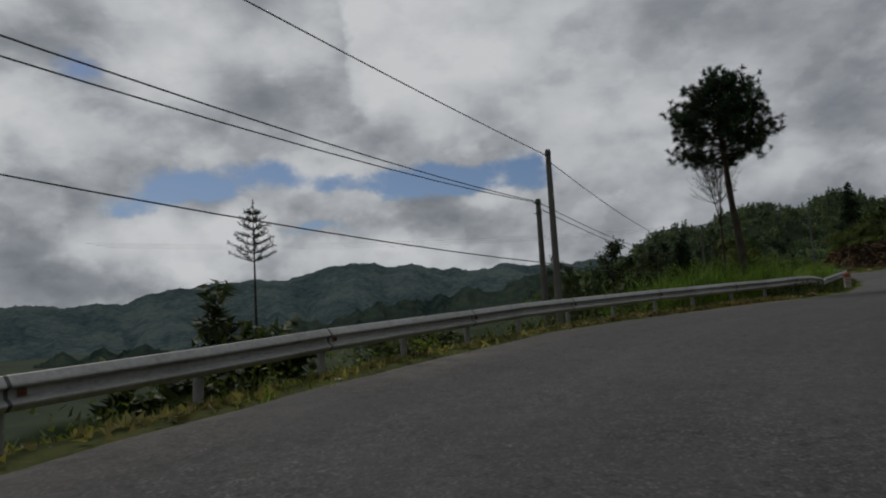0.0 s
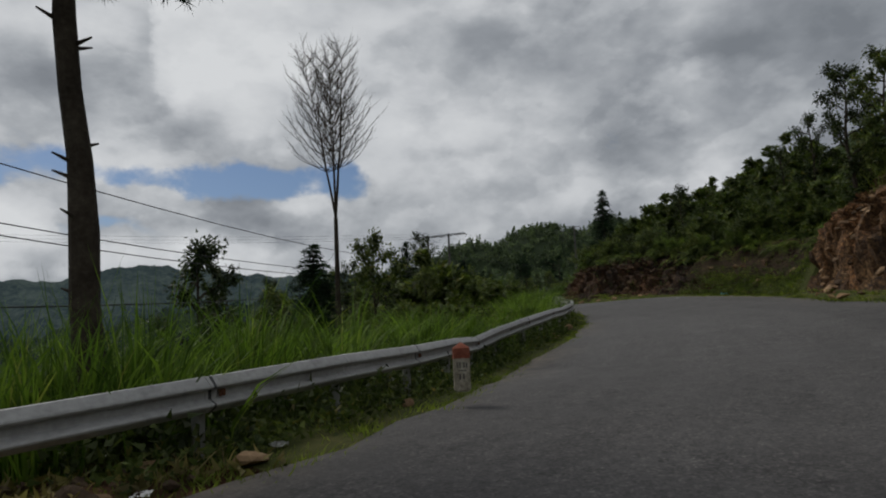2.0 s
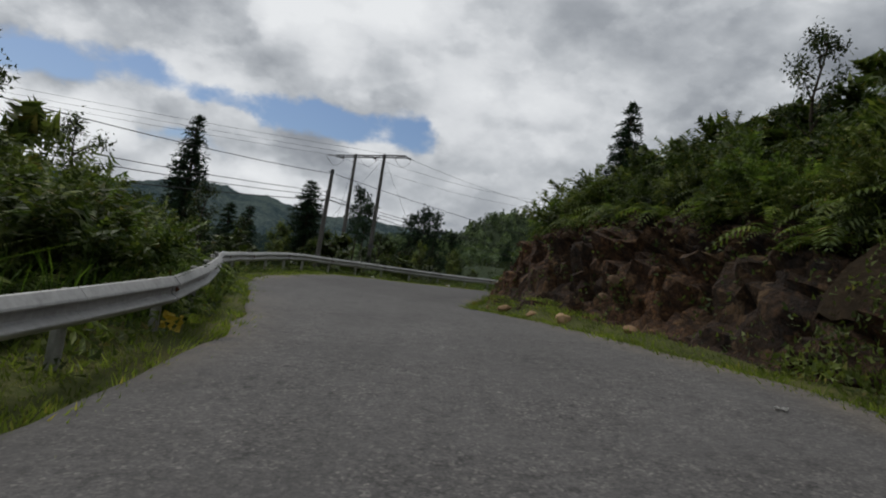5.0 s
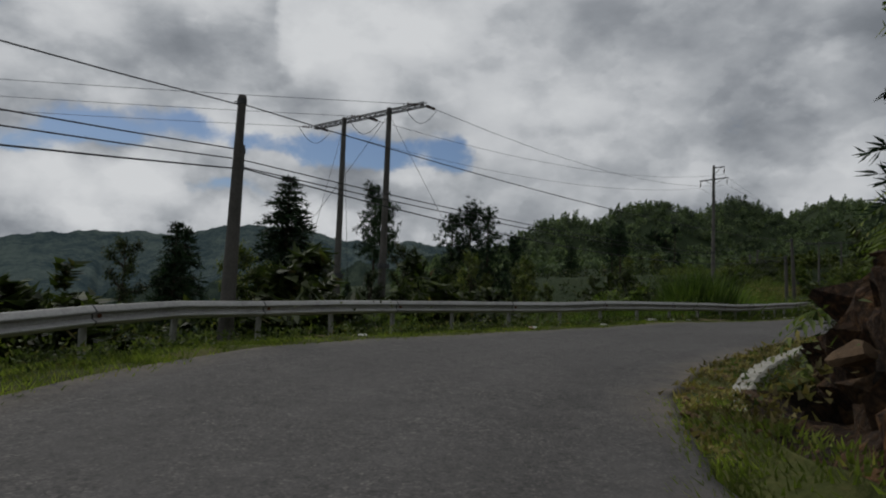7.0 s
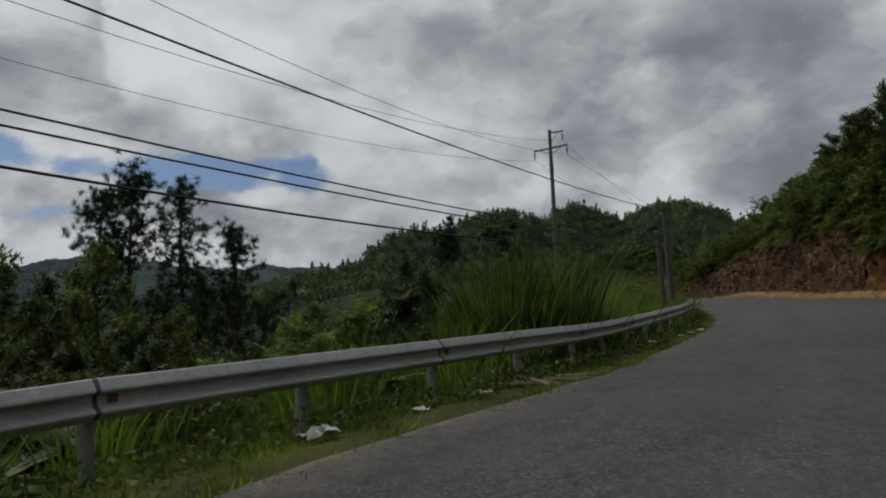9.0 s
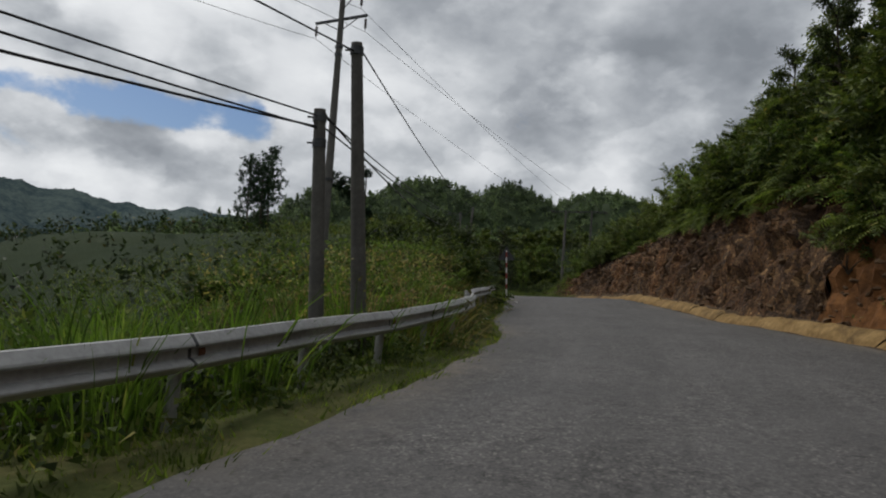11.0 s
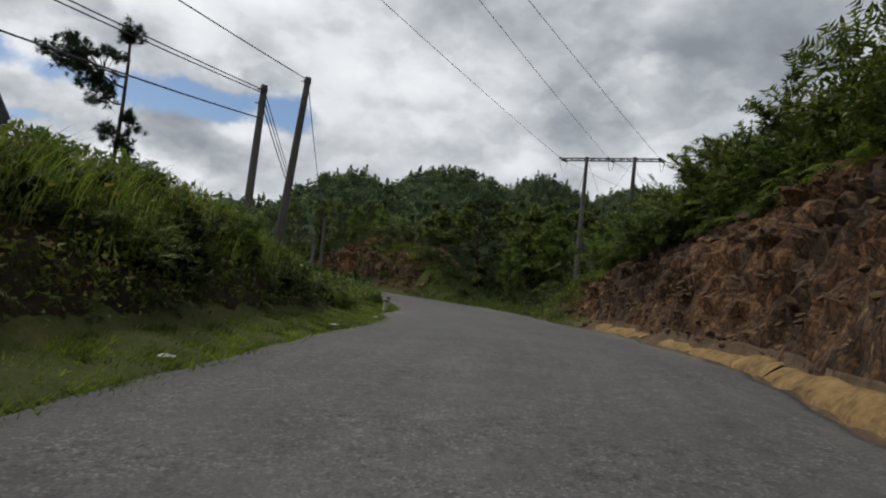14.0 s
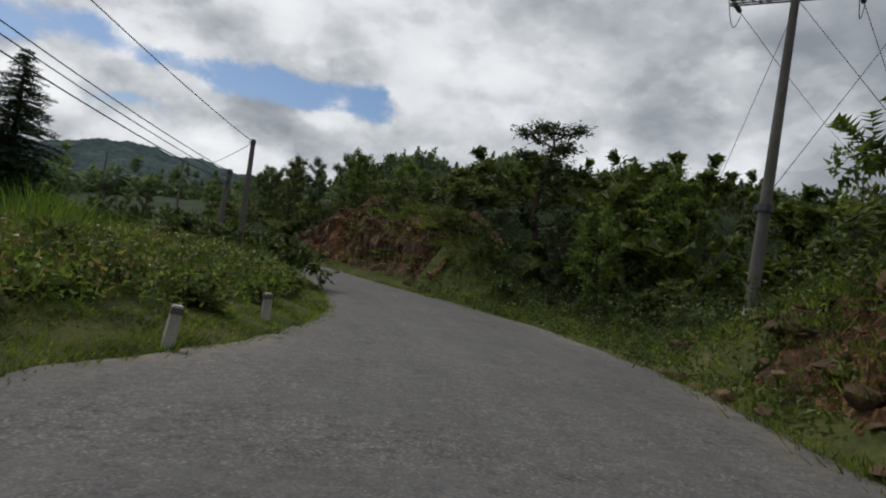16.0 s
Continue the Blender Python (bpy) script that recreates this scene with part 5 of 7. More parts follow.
for _ in range(9):
    s = rr.uniform(176, 181)
    rock_at(s, float(RIGHT(s)) + rr.uniform(.6, 1.8), rr.uniform(.2, .45), .8, "weathered brown boulder at the end of the cut", "end boulders", kinds=SHALE)
for _ in range(16):
    s = rr.uniform(173, 182)
    rock_at(s, float(RIGHT(s)) + rr.uniform(.15, .5), rr.uniform(.2, .45), .4, "tilted slab of the broken kerb", "kerb slabs", kinds=SHALE)

end_rng = random.Random(21)
for _ in range(16):
    s = end_rng.uniform(179.5, 184.5)
    rock_at(s, float(RIGHT(s)) + end_rng.uniform(.08, .35), end_rng.uniform(.14, .32), .7, "tilted slab of the broken kerb", "kerb slabs", kinds=SHALE)
for _ in range(16):
    s = end_rng.uniform(178, 184)
    rock_at(s, float(RIGHT(s)) + end_rng.uniform(.5, 2.0), end_rng.uniform(.3, .7), .7, "weathered brown boulder at the end of the cut", "end boulders", kinds=SHALE)
for k in range(22):
    s = end_rng.uniform(56, 66)
    rock_at(s, float(RIGHT(s)) + end_rng.uniform(.55, 2.0), end_rng.uniform(.2, .42), 1.0, "angular ochre block in the rock cut", "ochre blocks", kinds=ROCKS)

# ---- stained kerb at the foot of the long cut ----
kerb = thing("gutter_kerb", "low mud-coated ochre kerb, rounded and broken in places", "kerb", kind="structure")
kr = random.Random(5)
KERB_D = np.array([.10, .12, .20, .30, .40, .50, .62, .72, .74])
KERB_H = np.array([-.12, .05, .17, .27, .33, .34, .30, .20, -.15])


def kerb_piece(s0, s1, high, tilt):
    """One length of the kerb: a lumpy rounded ridge between road and cut."""
    s = np.linspace(s0, s1, max(5, int((s1 - s0) / .14)))
    S2, D2 = np.repeat(s[:, None], len(KERB_D), 1).ravel(), np.tile(KERB_D, len(s))
    p = on_road(S2, RIGHT(S2) + D2)
    ends = np.clip(np.minimum(S2 - s0, s1 - S2) / .06, .9, 1)
    p[:, 2] += np.tile(KERB_H, len(s)) * high * ends + tilt * (S2 - (s0 + s1) / 2)
    p += np.array([[.045 * noise.noise((x * 1.7, y * 1.7, z * 1.7 + k)) + .022 * noise.noise((x * 5, y * 5, z * 5 + k)) for k in (0, 7, 13)] for x, y, z in p])
    return mesh_of("kerb_block", p, grid_faces(len(s), len(KERB_D)), KERB, True)


s = 118.5
while s < 176:
    length = kr.uniform(1.8, 3.4) if s < 158 else kr.uniform(1.2, 2.4)
    if not (s > 158 and kr.random() < .22):
        part("kerb_block", kerb_piece(s, s + length, kr.uniform(.8, 1.0) if s < 158 else kr.uniform(.55, .8), kr.uniform(-.01, .01)), None, kerb)
    s += length + (.015 if s < 158 else kr.uniform(.01, .08))


# ---- concrete gutter inside the bend ----
gs_ = np.arange(91.0, 103.0, .3)
lip_w = np.array([.62, .64, .86, .90, .90])
lip_h = np.array([-.25, .06, .06, .02, -.55])
go = RIGHT(gs_)[:, None] + lip_w[None] + np.array([.04 * noise.noise((a * 1.3, 0, 0)) for a in gs_])[:, None]
gp = on_road(np.repeat(gs_, 5), go.ravel())
gp[:, 2] += np.tile(lip_h, len(gs_)) + np.repeat([.03 * noise.noise((a * 2, 4, 0)) for a in gs_], 5)
solid("gutter_lip", gp, grid_faces(len(gs_), 5), PALE, "pale worn concrete lip of a roadside gutter", "gutter", "structure")
rr = random.Random(33)
for _ in range(46):
    s = rr.uniform(90.5, 101)
    rock_at(s, float(RIGHT(s)) + rr.uniform(.05, .55), rr.uniform(.06, .16), .5, "small flat cobble beside the gutter", "gutter cobbles", kinds=SHALE, heap=COBBLES)
ss, oo = run_of(22.45, 36.75)
rock_at(float(ss[0]), float(oo[0]), .42, .1, "large pale ochre stone under the crash barrier", "verge stones")
heaped(RUBBLE, "rubble", "broken ochre stones spread along the barrier")
heaped(CRUMBS, "rubble", "small broken stones at the foot of the cut")
heaped(COBBLES, "cobbles", "small flat cobbles beside the gutter")


# ---- litter ----
def scrap(seed, material):
    r = random.Random(seed)
    bm = bmesh.new()
    n = 6
    vs = [[bm.verts.new((i * .04 - .1 + r.uniform(-.012, .012), j * .035 - .09, r.uniform(0, .05))) for j in range(n)] for i in range(n)]
    for i in range(n - 1):
        for j in range(n - 1):
            if r.random() < .85:
                bm.faces.new((vs[i][j], vs[i + 1][j], vs[i + 1][j + 1], vs[i][j + 1]))
    bmesh.ops.solidify(bm, geom=list(bm.faces), thickness=.006)
    me = bpy.data.meshes.new("litter")
    bm.to_mesh(me)
    bm.free()
    me.materials.append(material)
    return me


SCRAPS = [scrap(i, LITTER) for i in range(3)]
for k, (s, d, size) in enumerate(((24.1, .1, .5), (42, .2, .7), (43.5, .5, .8), (99.6, .25, 1.1), (102.4, .3, 1), (105.5, .5, 1.6), (106.8, .45, .8), (108.2, .6, .8), (113.5, .4, .7), (117.5, .6, 1.3), (119.5, .3, .8),
                                  (121.9, .1, .9), (120.6, .2, .8), (137, .5, 1), (138.4, .25, 1), (140, .9, .8), (152.3, .3, .7), (158, .3, .8), (165, .2, .9), (172, .2, .8), (150, -.6, .6), (95, .3, .9))):
    p = beside(s, float(LEFT(s)) - d)[0]
    o = tagged(new("litter", SCRAPS[k % 3]), "crumpled white scrap of litter on the verge", "litter", "litter scraps")
    o.matrix_basis = pose(p[0], p[1], p[2] + .03, 0, 0, k * 77) @ Matrix.Scale(size, 4)
for s, off in ((71.9, 2.95), (188.9, 5.3)):
    p = on_road(s, off)
    o = tagged(new("litter", SCRAPS[1]), "white scrap of litter on the road's edge", "litter", "litter scraps")
    o.matrix_basis = pose(p[0], p[1], p[2] + .02, 0, 0, 40) @ Matrix.Scale(.6, 4)
p = beside(70.5, float(RIGHT(70.5)) + .25)[0]
o = tagged(new("litter", scrap(9, BLUE)), "flattened turquoise plastic bag on the verge", "litter")
o.matrix_basis = pose(p[0], p[1], p[2] + .04, 0, 0, 20) @ Matrix.Scale(1.5, 4)
p = beside(73.45, float(LEFT(73.45)) - .45)[0]
o = tagged(new("litter", scrap(14, YELLOW)), "crumpled yellow wrapper by the crash barrier", "litter")
o.matrix_basis = pose(p[0], p[1], p[2] + .14, 70, 10, 20) @ Matrix.Scale(1.1, 4)

# ---- straw ----
def straw(name, x0, y0, x1, y1, wide, count, long, label, seed):
    """Dry stalks lying about along a line on the ground."""
    r = np.random.default_rng(seed)
    V, F = [], []
    for i in range(count):
        u, a = r.uniform(), r.uniform(0, 6.28)
        x, y = x0 + (x1 - x0) * u + r.normal() * wide, y0 + (y1 - y0) * u + r.normal() * wide
        z = float(beside(*[float(v[0]) for v in run_of(x, y)])[0][2]) + r.uniform(.02, .07)
        h = r.uniform(.5, 1.0) * long / 2
        d, w = np.array((math.cos(a), math.sin(a), r.uniform(-.04, .04))) * h, np.array((-math.sin(a), math.cos(a), 0)) * .009
        c, up = np.array((x, y, z)), np.array((0, 0, .014))
        n = len(V)
        V += [c - d - w, c - d + w, c - d + up, c + d - w, c + d + w, c + d + up]
        F += [(n, n + 1, n + 4, n + 3), (n + 1, n + 2, n + 5, n + 4), (n + 2, n, n + 3, n + 5), (n, n + 2, n + 1), (n + 3, n + 4, n + 5)]
    return tagged(new(name, mesh_of(name, V, F, DRYWOOD)), label, "straw", "", "stuff")


straw("straw_heap", 29.7, 69.6, 30.6, 72.8, .22, 150, .7, "pale dry straw strewn at the edge of the asphalt", 3)
straw("dry_reeds", 43.0, 78.7, 43.9, 78.85, .12, 8, 1.0, "dry reed stalks lying under the barrier", 4)
straw("dry_reeds", -1.5, 15.1, 5.5, 23.0, .25, 60, .5, "dry twigs in the soil under the barrier", 5)

# ---- plants: shared meshes, each plant an object of its own ----
class Bits:
    """Gathers verts and faces of many small pieces."""

    def __init__(self):
        self.v, self.f, self.n = [], [], 0

    def add(self, verts, faces):
        verts = np.asarray(verts, float).reshape(-1, 3)
        self.v.append(verts)
        self.f += [tuple(int(i) + self.n for i in f) for f in faces]
        self.n += len(verts)

    def mesh(self, name, material, smooth=False):
        return mesh_of(name, np.concatenate(self.v), self.f, material, smooth)


def unit_rows(a):
    return a / (np.linalg.norm(a, axis=1)[:, None] + 1e-9)


def leaves(bits, pts, along, length, width, r, plain=False, face=None):
    """Folded leaves at points, each pointing roughly along its own direction; face: the way their upper sides look."""
    n = len(pts)
    u = unit_rows(along)
    face = r.normal(size=(n, 3)) if face is None else face + r.normal(size=(n, 3)) * .45
    v = unit_rows(np.cross(u, face))
    w = np.cross(v, u)
    L = (length * r.uniform(.6, 1.25, n))[:, None]
    W = (width * r.uniform(.7, 1.2, n))[:, None]
    if plain:                                   # three-cornered leaves for the many small ones
        V = np.stack([pts - v * W * .9, pts + v * W * .9 + w * W * .3, pts + u * L - w * L * .12], 1)
        bits.v.append(V.reshape(-1, 3))
        bits.f += (np.arange(n)[:, None] * 3 + bits.n + np.arange(3)).tolist()
        bits.n += 3 * n
        return
    V = np.stack([pts, pts + u * L * .45 + v * W + w * W * .35, pts + u * L - w * L * .12, pts + u * L * .45 - v * W + w * W * .35], 1)
    base = np.arange(n)[:, None] * 4 + bits.n
    bits.v.append(V.reshape(-1, 3))
    bits.f += (base + np.arange(4)).tolist()
    bits.n += 4 * n


def tube(bits, pts, radii, k=6):
    pts = [Vector(p) for p in pts]
    V, F = [], []
    for i, p in enumerate(pts):
        t = (pts[min(i + 1, len(pts) - 1)] - pts[max(i - 1, 0)]).normalized()
        s = t.cross(Vector((.31, .87, .39))).normalized()
        w = t.cross(s)
        for j in range(k):
            a = 2 * math.pi * j / k
            V.append(p + (s * math.cos(a) + w * math.sin(a)) * radii[i])
    for i in range(len(pts) - 1):
        for j in range(k):
            F.append((i * k + j, i * k + (j + 1) % k, (i + 1) * k + (j + 1) % k, (i + 1) * k + j))
    F.append(tuple(range((len(pts) - 1) * k, len(pts) * k)))
    bits.add(V, F)


def limb(bits, r, start, way, length, radius, bend=.25, lift=.0, steps=6, k=5):
    """A wandering tapered limb; returns its points."""
    p, d, out = np.array(start, float), np.array(way, float), [np.array(start, float)]
    for i in range(steps):
        d = d + r.normal(size=3) * bend * .5 + np.array((0, 0, lift))
        d /= np.linalg.norm(d)
        p = p + d * length / steps
        out.append(p.copy())
    tube(bits, out, [radius * (1 - .8 * i / steps) for i in range(steps + 1)], k)
    return out


UPWARD = np.array((0.0, 0.0, 1.0))


def shrub_mesh(seed, size=(1.0, 1.0, 1.0), count=1500, leaf=.11, width=.032, material=LEAF, droop=.2, lumps=16):
    """A shrub of leafy lumps on thin stems, a metre or so across."""
    r = np.random.default_rng(seed)
    b = Bits()
    centres = r.normal(size=(lumps, 3)) * (.34, .34, .20) + (0, 0, .55)
    centres[:, 2] = np.clip(centres[:, 2] + .25 * (.6 - np.hypot(centres[:, 0], centres[:, 1])), .12, 1.15)
    which = r.integers(0, lumps, count)
    ball = unit_rows(r.normal(size=(count, 3)))
    rad = r.uniform(.10, .24, lumps)[which] * r.uniform(.55, 1.08, count)
    pts = centres[which] + ball * rad[:, None]
    pts[:, 2] = np.maximum(pts[:, 2], .03)
    away = ball + r.normal(size=(count, 3)) * .6 + (0, 0, .25 - droop)
    s = np.array(size)
    leaves(b, pts * s, away, leaf, width, r, True, ball * .6 + UPWARD)
    for i in range(90):                         # shoots set with paired leaves, which break the outline
        c = centres[r.integers(0, lumps)]
        way = unit_rows((c - (0, 0, .25) + r.normal(size=3) * .32)[None])[0]
        u = np.repeat(np.linspace(.06, .42, 9), 2)[:, None]
        tip = u * way + c - u * u * (0, 0, .7 * droop + .25)
        side = np.tile(np.array((1.0, -1.0)), 9)[:, None] * unit_rows(np.cross(way, r.normal(size=3) * .4 + UPWARD)[None])
        leaves(b, tip * s, side + way * .5, leaf * 1.15, width, r, True, np.repeat(UPWARD[None], 18, 0))
    return b.mesh("foliage", material)


def stems_mesh(seed, size):
    r = np.random.default_rng(seed)
    b = Bits()
    for i in range(7):
        a = r.uniform(0, 6.28)
        limb(b, r, (0, 0, -.1), (math.cos(a) * .5, math.sin(a) * .5, 1), .75 * size[2], .018, .35, .02, 5, 4)
    return b.mesh("stem", BARK)


def fern_mesh(seed, fronds=13, length=1.0, material=FERN):
    r = np.random.default_rng(seed)
    b = Bits()
    for i in range(fronds):
        a, up = r.uniform(0, 6.28), r.uniform(.5, 1.25)
        n = 15
        u = np.linspace(0, 1, n)
        L = length * r.uniform(.65, 1.2)
        out = L * (u * .95)
        z = L * (up * u - 1.05 * u ** 2.1) + .02
        rach = np.stack([np.cos(a) * out, np.sin(a) * out, z], -1)
        tang = unit_rows(np.gradient(rach, axis=0))
        side = np.array((-np.sin(a), np.cos(a), 0))
        span = .30 * L * np.sin(np.pi * np.clip(u * .9 + .08, 0, 1)) ** .8 * (1 - u * .45)
        for sgn in (-1, 1):
            way = side * sgn + tang * .45 + np.array((0, 0, -.18))
            keep = span > .03
            n2 = keep.sum()
            uu = unit_rows(way[keep])
            Lp = span[keep][:, None]
            w = tang[keep] * (.027 * L)
            V = np.stack([rach[keep], rach[keep] + uu * Lp * .4 + w, rach[keep] + uu * Lp - np.array((0, 0, .12)) * Lp, rach[keep] + uu * Lp * .4 - w], 1)
            base = np.arange(n2)[:, None] * 4 + b.n
            b.v.append(V.reshape(-1, 3))
            b.f += (base + np.arange(4)).tolist()
            b.n += 4 * n2
    return b.mesh("fronds", material)


def blades(bits, roots, ways, height, width, r, bend=.5, levels=3):
    """Grass blades as bent tapering strips."""
    n = len(roots)
    h = (height if np.ndim(height) else np.full(n, height)) * r.uniform(.55, 1.15, n)
    a = r.uniform(0, 6.28, n)
    side = np.stack([np.cos(a), np.sin(a), np.zeros(n)], -1) * (width * r.uniform(.6, 1.2, n))[:, None] / 2
    lean = ways + r.normal(size=(n, 3)) * (.22, .22, 0)
    lean[:, 2] = 0
    rows = []
    for k in range(levels + 1):
        u = k / levels
        c = roots + np.array((0, 0, 1.0)) * (h * (u - .28 * bend * u ** 2.5))[:, None] + lean * (h * u ** 1.9 * bend)[:, None]
        if k == levels:
            rows.append(c[:, None])
        else:
            w = (1 - .55 * u ** 1.5)
            rows += [(c - side * w)[:, None], (c + side * w)[:, None]]
    V = np.concatenate(rows, 1)
    per = 2 * levels + 1
    base = np.arange(n)[:, None] * per + bits.n
    for k in range(levels - 1):
        bits.f += (base + np.array([2 * k, 2 * k + 1, 2 * k + 3, 2 * k + 2])).tolist()
    bits.f += (base + np.array([2 * levels - 2, 2 * levels - 1, 2 * levels])).tolist()
    bits.v.append(V.reshape(-1, 3))
    bits.n += n * per


def conifer_parts(seed, height=8.0, spread=1.7, tiers=26, bare=.06, density=1.0):
    """Fir-like tree: straight trunk, whorls of drooping needle branches."""
    r = np.random.default_rng(seed)
    t, c = Bits(), Bits()
    tube(t, [(0, 0, -.6), (.03, .02, height * .4), (0, .03, height * .8), (0, 0, height)], [.013 * height + .03, .010 * height + .02, .006 * height, .004], 8)
    for i in range(tiers):
        u = bare + (1 - bare) * (i + .5) / tiers
        reach = spread * (1 - u) ** .75 * r.uniform(.7, 1.12) + .10
        m = max(4, int((7 + 4 * (1 - u)) * density))
        for j in range(m):
            a = r.uniform(0, 6.28)
            n = max(4, int(reach * 16))
            v = np.linspace(.08, 1, n)
            L = reach * r.uniform(.7, 1.1)
            rise_z = height * u + L * (.32 * v - .45 * v ** 2) + .02 * r.normal(size=n)
            pts = np.stack([np.cos(a) * v * L, np.sin(a) * v * L, rise_z], -1)
            tube(t, pts[[0, n // 2, n - 1]], [.016, .01, .004], 3)
            pts = np.repeat(pts, 3, 0)
            way = np.array((np.cos(a), np.sin(a), -.1)) * .7 + r.normal(size=(len(pts), 3)) * .6
            leaves(c, pts, way, .20 + .05 * spread * (1 - u), .022, r)
    return t.mesh("trunk", BARK), c.mesh("crown", NEEDLE)


def tufts(bits, r, centre, radius, count, length, width):
    ball = unit_rows(r.normal(size=(count, 3)) + (0, 0, .25))
    leaves(bits, centre + ball * radius * r.uniform(0, .5, count)[:, None], ball + r.normal(size=(count, 3)) * .25, length, width, r, True)


def bare_tree_parts(seed, height=6.5, clear=.45):
    """Leafless tree: twin stems, an egg-shaped broom of fine upswept twigs."""
    r = np.random.default_rng(seed)
    t, c = Bits(), Bits()
    fork = np.array((.03, 0, height * clear - .9))
    tube(t, [(0, 0, -.6), (.04, .03, height * .25), fork], [.085, .07, .055], 8)
    deep = height - fork[2]
    for k, a in enumerate((.2, 3.3, 1.9, 4.9)):
        push = .10 if k < 2 else .16
        head = limb(t, r, fork + (0, 0, .25 * (k > 1)), (math.cos(a) * push, math.sin(a) * push, 1), deep * (.97, .9, .8, .82)[k], .042 - .006 * k, .05, .02, 10, 5)
        for i, q in enumerate(head[3:]):
            v = (i + 3) / 10
            for m in range(5):
                b = m * 1.3 + i * 2.4 + r.uniform(-.4, .4)
                reach = (2.15 - 1.55 * v) * r.uniform(.7, 1.05)
                sub = limb(c, r, q, (math.cos(b), math.sin(b), .35 + .6 * v), reach * 1.08, .013, .26, .13, 7, 3)
                for w in sub[2:]:
                    for x in range(2):
                        b2 = b + r.uniform(-1.1, 1.1)
                        limb(c, r, w, (math.cos(b2) * .8, math.sin(b2) * .8, .8), r.uniform(.2, .5), .006, .25, .1, 3, 3)
    return t.mesh("trunk", BARK), c.mesh("twig_crown", BARK)


def broadleaf_parts(seed, height=6.0, clear=.3, spread=1.9, limbs=11, per=46, leaf=.16, width=.05, material=LEAFDARK):
    """Slender broadleaf tree with an airy crown of leaf clumps."""
    r = np.random.default_rng(seed)
    t, c = Bits(), Bits()
    k = 8
    axis = [(.10 * math.sin(i * .9 + seed), .10 * math.cos(i * 1.1 + seed), -.5 + (height + .4) * i / k) for i in range(k + 1)]
    tube(t, axis, [.016 * height * (1 - .85 * i / k) + .006 for i in range(k + 1)], 7)
    for i in range(limbs):
        u = clear + (1 - clear) * i / limbs
        a = i * 2.4 + r.uniform(-.5, .5)
        z = -.5 + (height + .4) * u
        reach = spread * (1 - .65 * abs(u - .55) / .45) * r.uniform(.7, 1.1)
        pts = limb(t, r, (axis[int(u * k)][0], axis[int(u * k)][1], z), (math.cos(a), math.sin(a), .75), reach, .007 * height, .3, .05, 5, 4)
        for q in pts[2:]:
            n = per // 2
            ball = unit_rows(r.normal(size=(n, 3)))
            leaves(c, q + ball * r.uniform(.05, .34, n)[:, None], ball + r.normal(size=(n, 3)) * .7 - (0, 0, .3), leaf, width, r, True, ball * .6 + UPWARD)
        n = per
        ball = unit_rows(r.normal(size=(n, 3)))
        leaves(c, pts[-1] + ball * r.uniform(.05, .45, n)[:, None], ball + r.normal(size=(n, 3)) * .7 - (0, 0, .25), leaf, width, r, True, ball * .6 + UPWARD)
    n = per * 2
    ball = unit_rows(r.normal(size=(n, 3)))
    leaves(c, np.array((*axis[-1][:2], height - .3)) + ball * (r.uniform(.1, .5, n) * spread * .5)[:, None], ball, leaf, width, r, True, ball * .6 + UPWARD)
    return t.mesh("trunk", BARK), c.mesh("crown", material)


def tree(parts, x, y, z=None, turn=0.0, scale=1.0, name="tree", label="", category="tree", group="", second="crown"):
    z = ground_at(x, y) if z is None else z
    o = thing(name, label, category, pose(x, y, z, 0, 0, turn) @ Matrix.Scale(scale, 4), group)
    o.scale = (scale, scale, scale)
    part("trunk", parts[0], None, o)
    part(second, parts[1], None, o)
    return o


rs_ = random.Random(21)
# single trees along the valley side
def span(x, y, topz):
    z = ground_at(x, y)
    return z, topz - z


